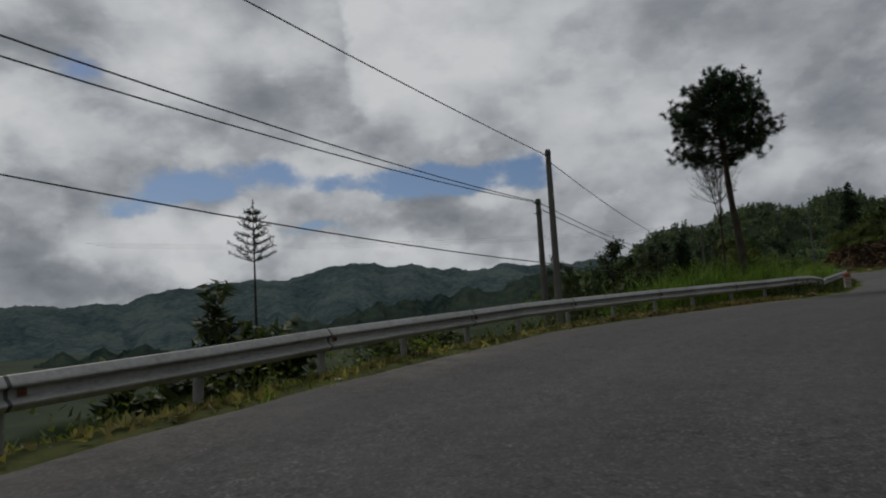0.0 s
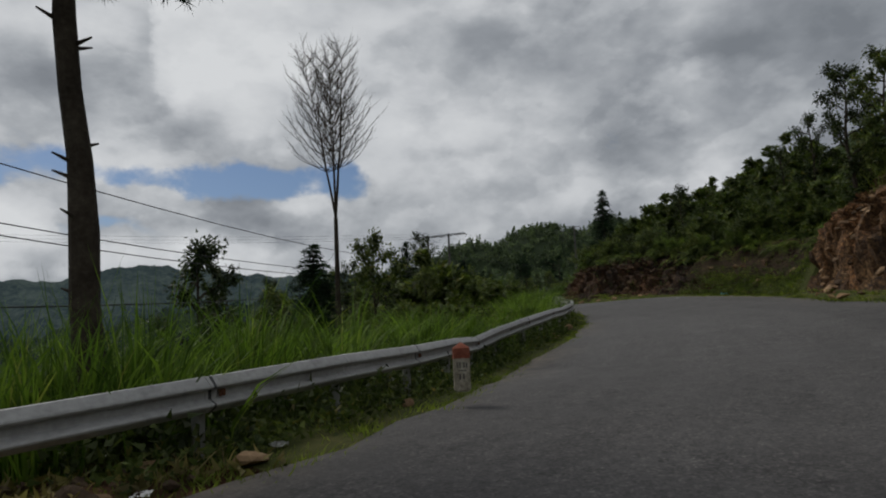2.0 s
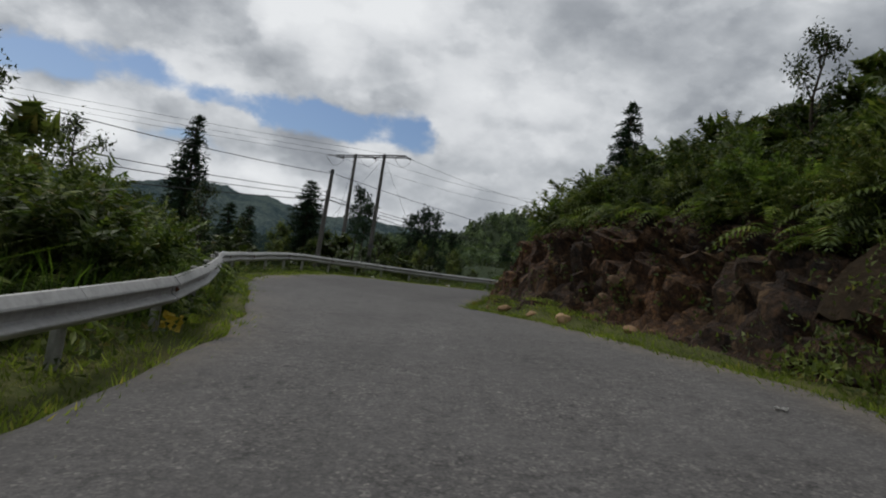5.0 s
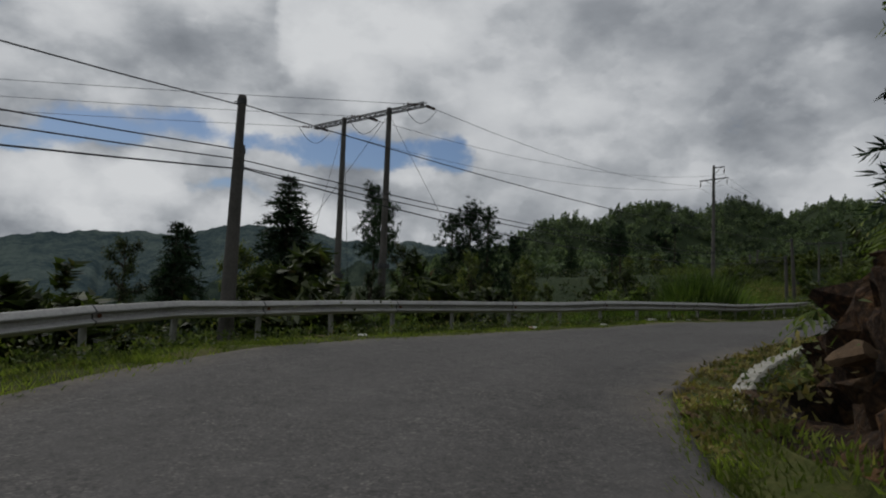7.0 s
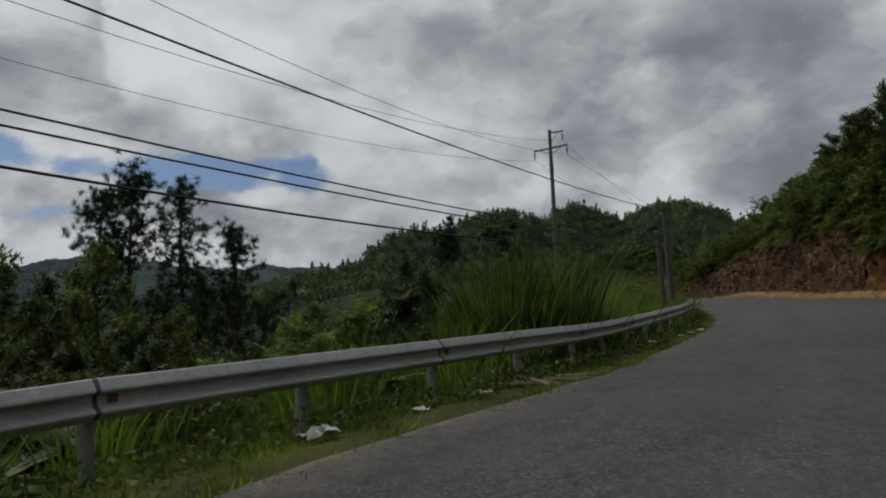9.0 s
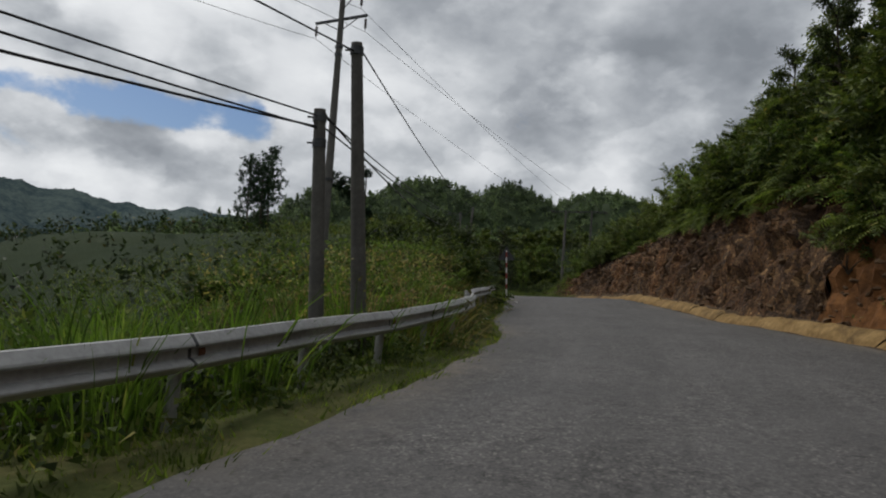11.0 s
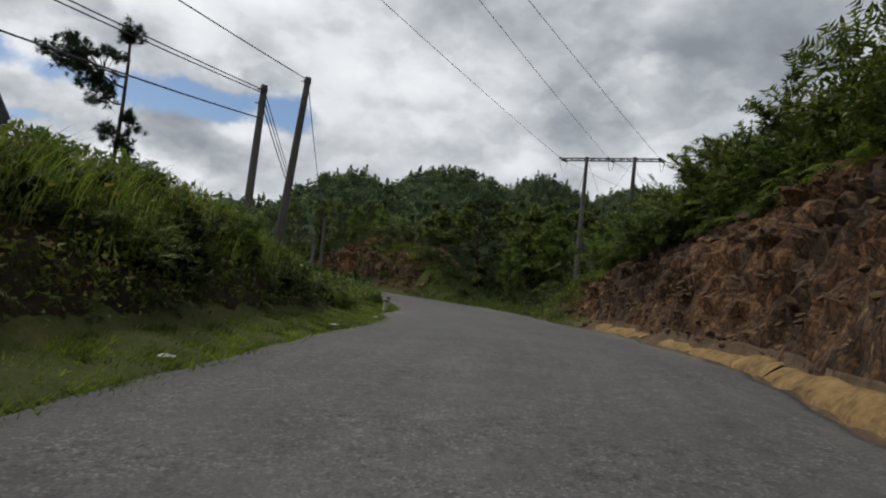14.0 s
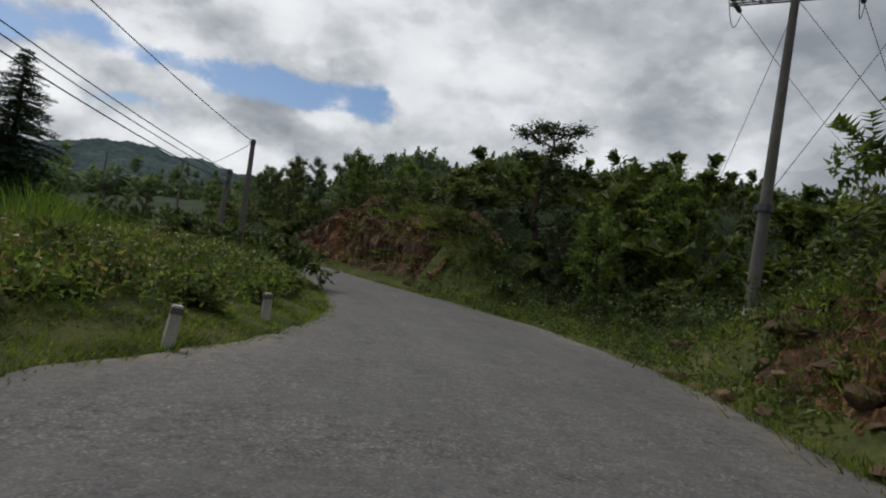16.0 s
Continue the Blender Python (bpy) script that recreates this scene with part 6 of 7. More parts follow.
def umbrella_pine_parts(seed, height, fork, wide, lean):
    """Old pine: a bare, slightly bowed trunk and a broad dome of needle tufts on crooked limbs."""
    r = np.random.default_rng(seed)
    t, c = Bits(), Bits()
    k = 12
    axis = np.array([(lean * min(1.15, (i / k) * height / fork) + .025 * math.sin(i * 1.7), .03 * math.cos(i * 1.3), -.6 + (height * .93 + .6) * i / k) for i in range(k + 1)])
    tube(t, axis, [.17 * (1 - .72 * i / k) + (.012 if i % 3 == 1 else 0) for i in range(k + 1)], 10)
    for i in range(10):                         # knots and broken stubs
        z = fork * r.uniform(.25, .97)
        x, y = np.interp(z, axis[:, 2], axis[:, 0]), np.interp(z, axis[:, 2], axis[:, 1])
        a = r.uniform(0, 6.28)
        tube(t, [(x, y, z), (x + math.cos(a) * .14, y + math.sin(a) * .14, z + .03), (x + math.cos(a) * .26, y + math.sin(a) * .26, z + .08)], [.05, .022, .01], 5)
    deep = height - fork
    for i in range(56):
        v = (i + .5) / 56                       # low and wide limbs first, the rounded top last
        a = i * 2.39996 + r.uniform(-.35, .35)
        reach = wide * (math.cos(max(0.0, v - .28) / .72 * 1.38) ** .75) * r.uniform(.72, 1.06) * (.62 + .38 * min(1, v / .12))
        end = np.array((lean + math.cos(a) * reach, math.sin(a) * reach, fork + deep * (.14 + .80 * v) + (.22 * r.normal()) - (.30 if math.cos(a) < -.3 and v < .3 else 0)))
        z0 = fork + deep * (.0 + .72 * v)
        start = np.array((np.interp(z0, axis[:, 2], axis[:, 0]), np.interp(z0, axis[:, 2], axis[:, 1]), z0))
        mid = start * .45 + end * .55 + r.normal(size=3) * .12 - (0, 0, .10)
        pts = [start, start * .75 + mid * .25 + r.normal(size=3) * .05, mid, mid * .5 + end * .5 + r.normal(size=3) * .07, end]
        tube(t, pts, [.055 * (1 - .5 * v), .042 * (1 - .5 * v), .030, .018, .008], 5)
        for j in range(26):
            q = pts[2] + (end - pts[2]) * r.uniform(-.1, 1.05) if j else end
            tip = q + r.normal(size=3) * (.24, .24, .17) + (0, 0, .07)
            tube(t, [q, tip], [.009, .005], 3)
            tufts(c, r, tip, .10, 52, .17, .010)
    return t.mesh("trunk", BARK), c.mesh("crown", NEEDLE)


z, h = span(10.6, 24.15, 10.05)
tree(umbrella_pine_parts(3, h, 6.6 - z, 1.95, -.45), 11.02, 24.05, z, 0, 1.0, "pine_tree", "tall pine with a bare trunk and dark umbrella crown")
z, h = span(14.45, 34.3, 10.0)
tree(bare_tree_parts(5, h, (6.2 - z) / h), 14.45, 34.3, z, 0, 1.0, "bare_tree", "leafless pale-barked tree with fine upright twigs", second="twig_crown")
def sapling_parts(seed, height, crown, wide):
    """Thin young conifer: a straight stem and a few whorls of short spreading branches."""
    r = np.random.default_rng(seed)
    t, c = Bits(), Bits()
    tube(t, [(0, 0, -.6), (.02, .01, height * .5), (.0, .02, height)], [.05, .035, .006], 7)
    for i in range(7):
        v = i / 7
        z = height - crown + crown * .92 * v
        for j in range(6):
            a = i * .9 + j * 1.047 + r.uniform(-.25, .25)
            reach = wide * (1 - v) ** .8 * r.uniform(.75, 1.1) + .05
            u = np.linspace(0, 1, 5)
            pts = np.stack([np.cos(a) * reach * u, np.sin(a) * reach * u, z + reach * (.18 * u + .25 * u ** 2)], -1)
            tube(t, pts[[0, 2, 4]], [.011, .008, .004], 4)
            q = np.repeat(pts[0] + (pts[-1] - pts[0]) * np.linspace(.2, 1, 9)[:, None], 4, 0)
            leaves(c, q, (pts[-1] - pts[0]) / reach * .5 + r.normal(size=(36, 3)) * .5, .085, .010, r)
    q = np.repeat(np.array([(0, 0.02, height - .25 + .05 * i) for i in range(6)]), 5, 0)
    leaves(c, q, r.normal(size=(30, 3)) * .6 + (0, 0, .4), .085, .010, r)
    return t.mesh("trunk", BARK), c.mesh("crown", NEEDLE)


z, h = span(-4.4, 14.1, 4.1)
tree(sapling_parts(31, h, 1.35, .52), -4.4, 14.1, z, 0, 1.0, "sapling", "thin young conifer with a sparse tuft of branches", "sapling")
fir_a, fir_b, fir_c = conifer_parts(1, 9.0, 1.9, 34, .06, 1.9), conifer_parts(2, 6.5, 1.25, 26, .06, 1.4), conifer_parts(8, 12.0, 2.6, 36, .06, 1.6)
for x, y, topz, src, h in ((27.1, 87.0, 9.5, fir_a, 9.0), (22.99, 63.66, 8.3, fir_b, 6.5), (20.8, 93.5, 7.4, fir_b, 6.5), (40.73, 65.3, 12.8, fir_b, 6.5), (67.6, 167.7, 13.9, fir_c, 12.0), (23.5, 82, 6.6, fir_b, 6.5), (14.3, 40.3, 5.3, fir_a, 9.0)):
    z = ground_at(x, y)
    wide = 1.7 if src is fir_c else 1.5 if src is fir_a else 1.15
    tree(src, x, y, z, rs_.uniform(0, 360), max(.35, (topz - z) / h), "fir_tree", "dark narrow fir with drooping whorled branches", group="firs").scale = (max(.35, (topz - z) / h) * wide, max(.35, (topz - z) / h) * wide, max(.35, (topz - z) / h))
def slim_pine_parts(seed, height, crown, wide):
    """Slim pine on the slope: long stem, upswept limbs that carry dark rounded needle pads."""
    r = np.random.default_rng(seed)
    t, c = Bits(), Bits()
    k = 10
    axis = np.array([(.10 * math.sin(i * .8 + seed), .08 * math.cos(i * .9 + seed), -.6 + (height + .4) * i / k) for i in range(k + 1)])
    tube(t, axis, [.15 * (1 - .85 * i / k) + .012 for i in range(k + 1)], 7)
    for i in range(17):
        v = i / 16
        z = height - crown * (1 - v) * .98
        x, y = np.interp(z, axis[:, 2], axis[:, 0]), np.interp(z, axis[:, 2], axis[:, 1])
        a = i * 2.4 + r.uniform(-.4, .4)
        reach = wide * (1 - .75 * v ** 1.4) * r.uniform(.55, 1.1)
        pts = limb(t, r, (x, y, z), (math.cos(a), math.sin(a), .35), reach, .035 * (1.1 - v), .2, .14, 5, 4)
        pads = [pts[-1], pts[-1] + (0, 0, .22)] + ([pts[3]] if reach > .8 else [])
        for q in pads:
            for m in range(8):
                tufts(c, r, q + r.normal(size=3) * (.24, .24, .20), .08, 34, .22, .013)
    for m in range(14):
        tufts(c, r, axis[-1] + r.normal(size=3) * (.12, .12, .3), .08, 44, .19, .014)
    return t.mesh("trunk", BARK), c.mesh("crown", NEEDLE)


def lopsided_pine_parts(seed, height):
    """Thin pine: small head on a bare stem, one heavy bough to a side, a few drooping sprays."""
    r = np.random.default_rng(seed)
    t, c = Bits(), Bits()
    k = 10
    axis = np.array([(.07 * math.sin(i * .9), .05 * math.cos(i * 1.1), -.6 + (height + .5) * i / k) for i in range(k + 1)])
    tube(t, axis, [.15 * (1 - .8 * i / k) + .015 for i in range(k + 1)], 8)
    out = np.array((-.83, .55, 0))
    across = np.array((.55, .83, 0))

    def sprays(root, heart, size, pads, each):
        for _ in range(pads):
            v = r.normal(size=3)
            v *= r.uniform(.45, 1.0) / np.linalg.norm(v)
            q = heart + out * v[0] * size[0] + across * v[1] * size[1] + np.array((0, 0, v[2] * size[2]))
            tube(t, [root, (root + q) / 2 + r.normal(size=3) * .06, q], [.022, .015, .007], 4)
            for m in range(each):
                tufts(c, r, q + r.normal(size=3) * (.13, .13, .09), .07, 34, .19, .013)

    for down, far, up, size, pads in ((2.3, 1.45, .8, (1.0, 1.0, .85), 28), (1.9, 2.55, 1.0, (1.0, 1.0, .8), 28), (2.9, .9, .3, (.6, .6, .5), 12),
                                      (3.2, -.5, -.35, (.35, .45, .45), 9), (4.1, -.5, -.3, (.4, .45, .4), 9), (3.8, .5, -.2, (.4, .45, .4), 8), (1.2, .35, .15, (.2, .3, .15), 3)):
        foot = np.array((np.interp(height - down, axis[:, 2], axis[:, 0]), 0, height - down))
        tip = foot + out * far + np.array((0, 0, up))
        tube(t, [foot, foot * .55 + tip * .45 - (0, 0, .12), tip], [.045, .034, .02], 5)
        sprays(foot * .3 + tip * .7, tip, size, pads, 6)
    sprays(axis[-1] - (0, 0, .5), axis[-1] - (0, 0, .15), (.4, .4, .45), 12, 6)
    return t.mesh("trunk", BARK), c.mesh("crown", NEEDLE)


young = [slim_pine_parts(11, 14.0, 4.2, 1.2), slim_pine_parts(14, 14.0, 3.2, 1.0), slim_pine_parts(17, 14.0, 5.0, 1.5)]
for x, y, topz, k in ((31.2, 94.3, 10.1, 0), (36.9, 93.3, 9.1, 1), (38.3, 95.2, 9.1, 2), (35.9, 94.0, 8.6, 0), (31.6, 90.2, 8.6, 1), (40.0, 95.7, 7.6, 0),
                      (62.2, 132.6, 13.9, 0), (61.2, 129.9, 12.2, 1), (60.4, 130.6, 12.6, 2)):
    tree(young[k], x, y, topz - 14.0, rs_.uniform(0, 360), 1.0, "young_pine", "slim pine with clustered dark needle tufts", group="young pines")
tree(lopsided_pine_parts(23, 14.0), 70.05, 134.0, -.2, 0, 1.0, "young_pine", "thin bare-stemmed pine with one heavy bough to the side", group="young pines")
airy = [broadleaf_parts(41, 6.0, .3, 1.7, 12, 70, .12, .045), broadleaf_parts(42, 4.6, .25, 1.4, 11, 60, .11, .042), broadleaf_parts(43, 7.2, .3, 2.3, 15, 84, .13, .05)]
HEIGHT = (6.0, 4.6, 7.2)
for x, y, topz, k in ((21.1, 51.5, 7.2, 0), (18.2, 56.9, 6.4, 1), (22.3, 54.5, 6.0, 1), (24.2, 60.5, 5.6, 1), (20.4, 60.2, 5.2, 0), (37.4, 50.3, 10.0, 1), (38.8, 53.0, 9.2, 1), (40.5, 51.5, 9.8, 1), (36.6, 47.5, 7.8, 1),
                      (38.5, 36.5, 11.8, 2), (39.5, 33.8, 12.6, 2), (42.2, 37.0, 12.8, 2), (37.0, 30.0, 11.6, 0), (38.5, 41.5, 11.6, 0), (40, 45, 11.0, 1), (43.2, 57, 10.8, 1), (44, 49, 12, 0),
                      (66.5, 85.6, 12.5, 2), (69.5, 88.2, 13.5, 2), (71.0, 92.0, 13.0, 0), (64.8, 83.2, 11.0, 0), (72.8, 87, 14, 2), (74.5, 95.5, 13.4, 0), (61.5, 79.5, 9.5, 1)):
    z = ground_at(x, y)
    tree(airy[k], x, y, z, rs_.uniform(0, 360), max(.45, (topz - z) / HEIGHT[k]), "broadleaf_tree", "slender broadleaf tree with an airy dark crown", group="broadleaf trees")
# trees past the last bend
dense = [broadleaf_parts(51, 6.0, .12, 2.0, 18, 90, .15, .06, LEAF), broadleaf_parts(52, 7.0, .10, 1.9, 20, 90, .14, .055, LEAFDARK), broadleaf_parts(53, 5.0, .12, 1.7, 16, 90, .14, .06, LEAFLIT)]
DH = (6.0, 7.0, 5.0)
tr = random.Random(77)
for s, d, over, k in ((130.5, 2.4, 9.0, 0), (132, 3.4, 10.2, 1), (134, 2.6, 9.4, 1), (135.4, 3.6, 10.4, 0), (137, 2.6, 10.4, 1), (138.6, 3.2, 10.6, 0), (140.2, 2.6, 9.8, 1), (142, 3.4, 10.2, 0), (144, 3.0, 9.6, 1), (146.5, 3.2, 9.0, 0), (149, 3.2, 8.4, 0), (128, 3.0, 9.0, 0), (125.5, 2.8, 8.0, 0), (123, 3.2, 7.4, 1)):
    x, y, z = beside(s, float(RIGHT(s)) + d)[0]
    edge_z = on_road(s, float(RIGHT(s)))[2]
    tree(dense[k], x, y, z - .2, tr.uniform(0, 360), (edge_z + over - z) / DH[k], "broadleaf_tree", "bushy tree leaning out over the rock cut", group="cut-top trees")
tree(dense[1], 92.3, 149.0, None, 10, .96, "broadleaf_tree", "tall dark bushy tree beside the bend", group="bend trees").scale = (1.45, 1.45, .8)
tree(dense[2], 97.3, 147.8, None, 10, .8, "broadleaf_tree", "yellowish bushy tree beside the bend", group="bend trees").scale = (1.05, 1.05, .85)
for s, d, topz, k in ((60.4, 3.0, 11.6, 1), (62.3, 2.5, 10.9, 0), (57.5, 3.4, 11.5, 0), (64.0, 1.9, 11.2, 1), (65.8, 3.6, 10.0, 0)):
    x, y, z = beside(s, float(RIGHT(s)) + d)[0]
    tree(dense[k], x, y, z - .2, 40 * s, (topz - z) / DH[k], "broadleaf_tree", "leafy tree leaning over the first rock cut", group="cut-top trees")
for x, y, topz, k in ((10.3, 41.8, 5.6, 1), (15.6, 35.0, 5.0, 0), (13.0, 37.5, 3.6, 0), (20.0, 46.5, 5.0, 0), (17.5, 43.0, 4.2, 1)):
    z = ground_at(x, y)
    tree(dense[k], x, y, z - .2, 31 * x, max(.5, (topz - z) / DH[k]), "broadleaf_tree", "round leafy tree on the valley slope", group="valley trees")
for i in range(34):
    s = 84 + 46 * (i + tr.random()) / 34
    x, y, z = beside(s, float(LEFT(s)) - tr.uniform(7, 19))[0]
    k = tr.choice((0, 1, 1))
    sc = (tr.uniform(5.0, 6.6) - z) / DH[k]
    tree(dense[k], x, y, z - .3, tr.uniform(0, 360), max(.4, sc), "broadleaf_tree", "dark bushy tree on the valley slope", group="valley trees").scale = (max(.5, sc * .75), max(.5, sc * .75), max(.4, sc))
for i in range(16):
    s = 198 + 2.6 * i
    x, y, z = beside(s, float(LEFT(s)) - tr.uniform(6, 26))[0]
    k = tr.choice((0, 1, 1))
    sc = (tr.uniform(5.2, 7.0) - z) / DH[k]
    tree(dense[k], x, y, z - .3, tr.uniform(0, 360), max(.35, sc), "broadleaf_tree", "dark bushy tree beyond the field", group="field trees")
SKYLINE = table([(-8, .06), (-2, .08), (2, .13), (7, .152), (11, .145), (16, .118), (22, .10), (27, .12), (33, .10), (50, .14)])
count = 0
while count < 90:
    if tr.random() < .8:
        s = tr.uniform(189, 240)
        x, y, _z = beside(s, float(RIGHT(s)) + 2.2 + 40 * tr.random() ** 1.4)[0]
    else:
        x, y = tr.uniform(95, 135), tr.uniform(122, 175)
        if float(run_of(x, y)[1][0]) < 14:
            continue
    z = ground_at(x, y)
    away = math.hypot(x - 82, y - 125.5)
    lim = 5.6 + away * float(SKYLINE(math.degrees(math.atan2(x - 82, y - 125.5)))) - z
    k = tr.choice((0, 0, 1, 1, 2))
    scale = min(lim / DH[k], 1.0) * tr.uniform(.75, 1.0)
    count += 1
    if scale > .3:
        tree(dense[k], x, y, z, tr.uniform(0, 360), scale, "broadleaf_tree", "dense bushy tree on the wooded slope", group="slope trees")

# shrubs and ferns
SHRUBS = [(shrub_mesh(61, (1, 1, 1), 1900, .075, .024), "leafy green shrub"), (shrub_mesh(62, (1.1, 1.0, .9), 2000, .07, .023, LEAFDARK), "dark small-leaved shrub"),
          (shrub_mesh(63, (1.0, 1.1, 1.15), 1900, .08, .024, LEAF), "leafy green shrub"), (shrub_mesh(64, (1, 1, 1), 1800, .08, .027, LEAFLIT), "bright green shrub")]
COARSE = [shrub_mesh(161, (1, 1, 1), 800, .12, .042), shrub_mesh(162, (1.1, 1, .95), 800, .115, .04), shrub_mesh(163, (1, 1.1, 1.1), 760, .125, .042)]
SPARSE = [shrub_mesh(261, (1, 1, 1), 430, .165, .058), shrub_mesh(262, (1.1, 1, .95), 430, .16, .055), shrub_mesh(263, (1, 1.1, 1.1), 410, .17, .058)]
STEMS = [stems_mesh(71, (1, 1, 1)), stems_mesh(72, (1, 1, 1.1))]
FERNS = [fern_mesh(81), fern_mesh(82, 15, 1.1), fern_mesh(83, 11, .9)]
pr = random.Random(31)


def arrays(me):
    """Vertices and faces of a mesh whose faces are all alike."""
    co = np.empty(len(me.vertices) * 3)
    me.vertices.foreach_get("co", co)
    f = np.empty(len(me.loops), int)
    me.loops.foreach_get("vertex_index", f)
    return co.reshape(-1, 3), f.reshape(len(me.polygons), -1)


FERN_ARRAYS, FINE_ARRAYS = [arrays(m) for m in FERNS], [arrays(m) for m, _ in SHRUBS]
COARSE_ARRAYS, SPARSE_ARRAYS = [arrays(m) for m in COARSE], [arrays(m) for m in SPARSE]


def strewn(name, shapes, places, material, label, category):
    """Many alike plants as one stuff object; places are (x, y, z, scale, height factor)."""
    V, F, n = [], [], 0
    for x, y, z, scale, tall in places:
        co, f = shapes[pr.randrange(len(shapes))]
        m = np.array(pose(0, 0, 0, pr.uniform(-12, 12), pr.uniform(-12, 12), pr.uniform(0, 360)))[:3, :3]
        V.append((co * (scale, scale, scale * tall)) @ m.T + (x, y, z))
        F.append(f + n)
        n += len(co)
    return tagged(new(name, mesh_of(name, np.concatenate(V), np.concatenate(F), material)), label, category, "", "stuff")


def shrub(s, off, scale, k=None, sink=.1, label="", tall=1.0):
    x, y, z = beside(s, off)[0]
    k = pr.randrange(len(SHRUBS)) if k is None else k
    me, words = SHRUBS[k]
    o = thing("shrub", label or words + " on the roadside slope", "shrub", pose(x, y, z - sink, 0, 0, pr.uniform(0, 360)), "roadside shrubs")
    o.scale = (scale * pr.uniform(.9, 1.2), scale * pr.uniform(.9, 1.2), scale * tall * pr.uniform(.85, 1.15))
    part("stem", STEMS[k % 2], None, o)
    part("foliage", me, None, o)
    return o


def places_of(count, s0, s1, d0, d1, side, lo, hi, sink=.05, tall=1.0):
    out = []
    for _ in range(count):
        s = pr.uniform(s0, s1)
        x, y, z = beside(s, float((LEFT if side < 0 else RIGHT)(s)) + side * pr.uniform(d0, d1))[0]
        out.append((x, y, z - sink, pr.uniform(lo, hi), tall * pr.uniform(.85, 1.2)))
    return out


def ferns(count, s0, s1, d0, d1, side, lo, hi):
    strewn("fern_bed", FERN_ARRAYS, places_of(count, s0, s1, d0, d1, side, lo, hi), FERN, "arching green ferns on the roadside bank", "ferns")


def thicket(count, s0, s1, d0, d1, side, lo, hi, material, label):
    strewn("thicket", SPARSE_ARRAYS if d1 > 10 else COARSE_ARRAYS, places_of(count, s0, s1, d0, d1, side, lo, hi, .15), material, label, "thicket")


def brush(count, s0, s1, d0, d1, side, lo, hi, material, label):
    strewn("brush", FINE_ARRAYS, places_of(count, s0, s1, d0, d1, side, lo, hi, .1), material, label, "brush")


def sow(count, s0, s1, d0, d1, side, what):
    for _ in range(count):
        s = pr.uniform(s0, s1)
        edge_at = float((LEFT if side < 0 else RIGHT)(s))
        what(s, edge_at + side * pr.uniform(d0, d1))


# valley side
sow(6, 44, 60, 4.5, 8, -1, lambda s, o: shrub(s, o, pr.uniform(.6, .9), pr.choice((0, 1, 2))))
sow(18, 72.5, 82, 1.7, 4.2, -1, lambda s, o: shrub(s, o, pr.uniform(.8, 1.35), pr.choice((0, 2, 3, 1))))
sow(6, 73, 78, 2.6, 4.6, -1, lambda s, o: shrub(s, o, pr.uniform(1.3, 1.7), pr.choice((0, 2))))
ferns(70, 70, 88, .9, 2.8, -1, .8, 1.35)
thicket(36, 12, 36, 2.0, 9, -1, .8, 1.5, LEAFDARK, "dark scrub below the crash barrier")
thicket(20, 64, 92, 4.5, 11, -1, 1.2, 2.3, LEAF, "tangled green thicket on the valley slope")
thicket(150, 84, 132, 5, 24, -1, 1.1, 2.5, LEAFDARK, "dark thicket on the valley slope")
sow(14, 98, 132, 3.6, 7, -1, lambda s, o: shrub(s, o, pr.uniform(.7, 1.4), pr.choice((0, 1, 2, 3))))
sow(18, 131, 142, 2.0, 6.5, -1, lambda s, o: shrub(s, o, pr.uniform(.8, 1.25), pr.choice((0, 2, 0, 3)), .1, "dense leafy shrub behind the crash barrier"))
sow(34, 142, 152, 2.1, 5.5, -1, lambda s, o: shrub(s, o, pr.uniform(1.0, 1.6), pr.choice((1, 1, 2)), .1, "dense dark shrub behind the crash barrier"))
sow(9, 145, 152.6, 1.8, 4.2, -1, lambda s, o: shrub(s, o, pr.uniform(1.5, 2.0), 1, .1, "tall dark bush beside the end of the barrier"))
ferns(120, 129, 148, 1.4, 3.2, -1, .7, 1.15)
strewn("fern_bed", FERN_ARRAYS, places_of(90, 129, 145, 1.6, 4.4, -1, .8, 1.3, -.45), DEADFERN, "withered brown ferns behind the barrier", "ferns")
sow(26, 157, 173, 2.2, 4.6, -1, lambda s, o: shrub(s, o, pr.uniform(.45, .85), pr.choice((0, 3, 2, 3)), .15))
ferns(90, 150, 174, 2.7, 5.0, -1, .4, .75)
strewn("fern_bed", FERN_ARRAYS, places_of(110, 149, 173, 1.6, 2.8, -1, .3, .6), LEAFDARK, "dark drooping ferns on the earth bank", "ferns")
thicket(40, 158, 176, 1.7, 3.2, -1, .35, .6, LEAFDARK, "dark leafy plants on the earth bank")
sow(16, 171, 200, .9, 9, -1, lambda s, o: shrub(s, o, pr.uniform(.4, .8), pr.choice((0, 2, 3)), .1, "low weedy shrub at the field's edge", .8))
thicket(90, 171, 194, 1.0, 4.6, -1, .3, .6, LEAF, "waist-high weeds at the edge of the field")
thicket(60, 194, 240, 6, 30, -1, .7, 1.3, LEAF, "low bushes beyond the field")
thicket(44, 194, 222, .9, 6, -1, .8, 1.3, LEAF, "bushes where the road bends out of sight")
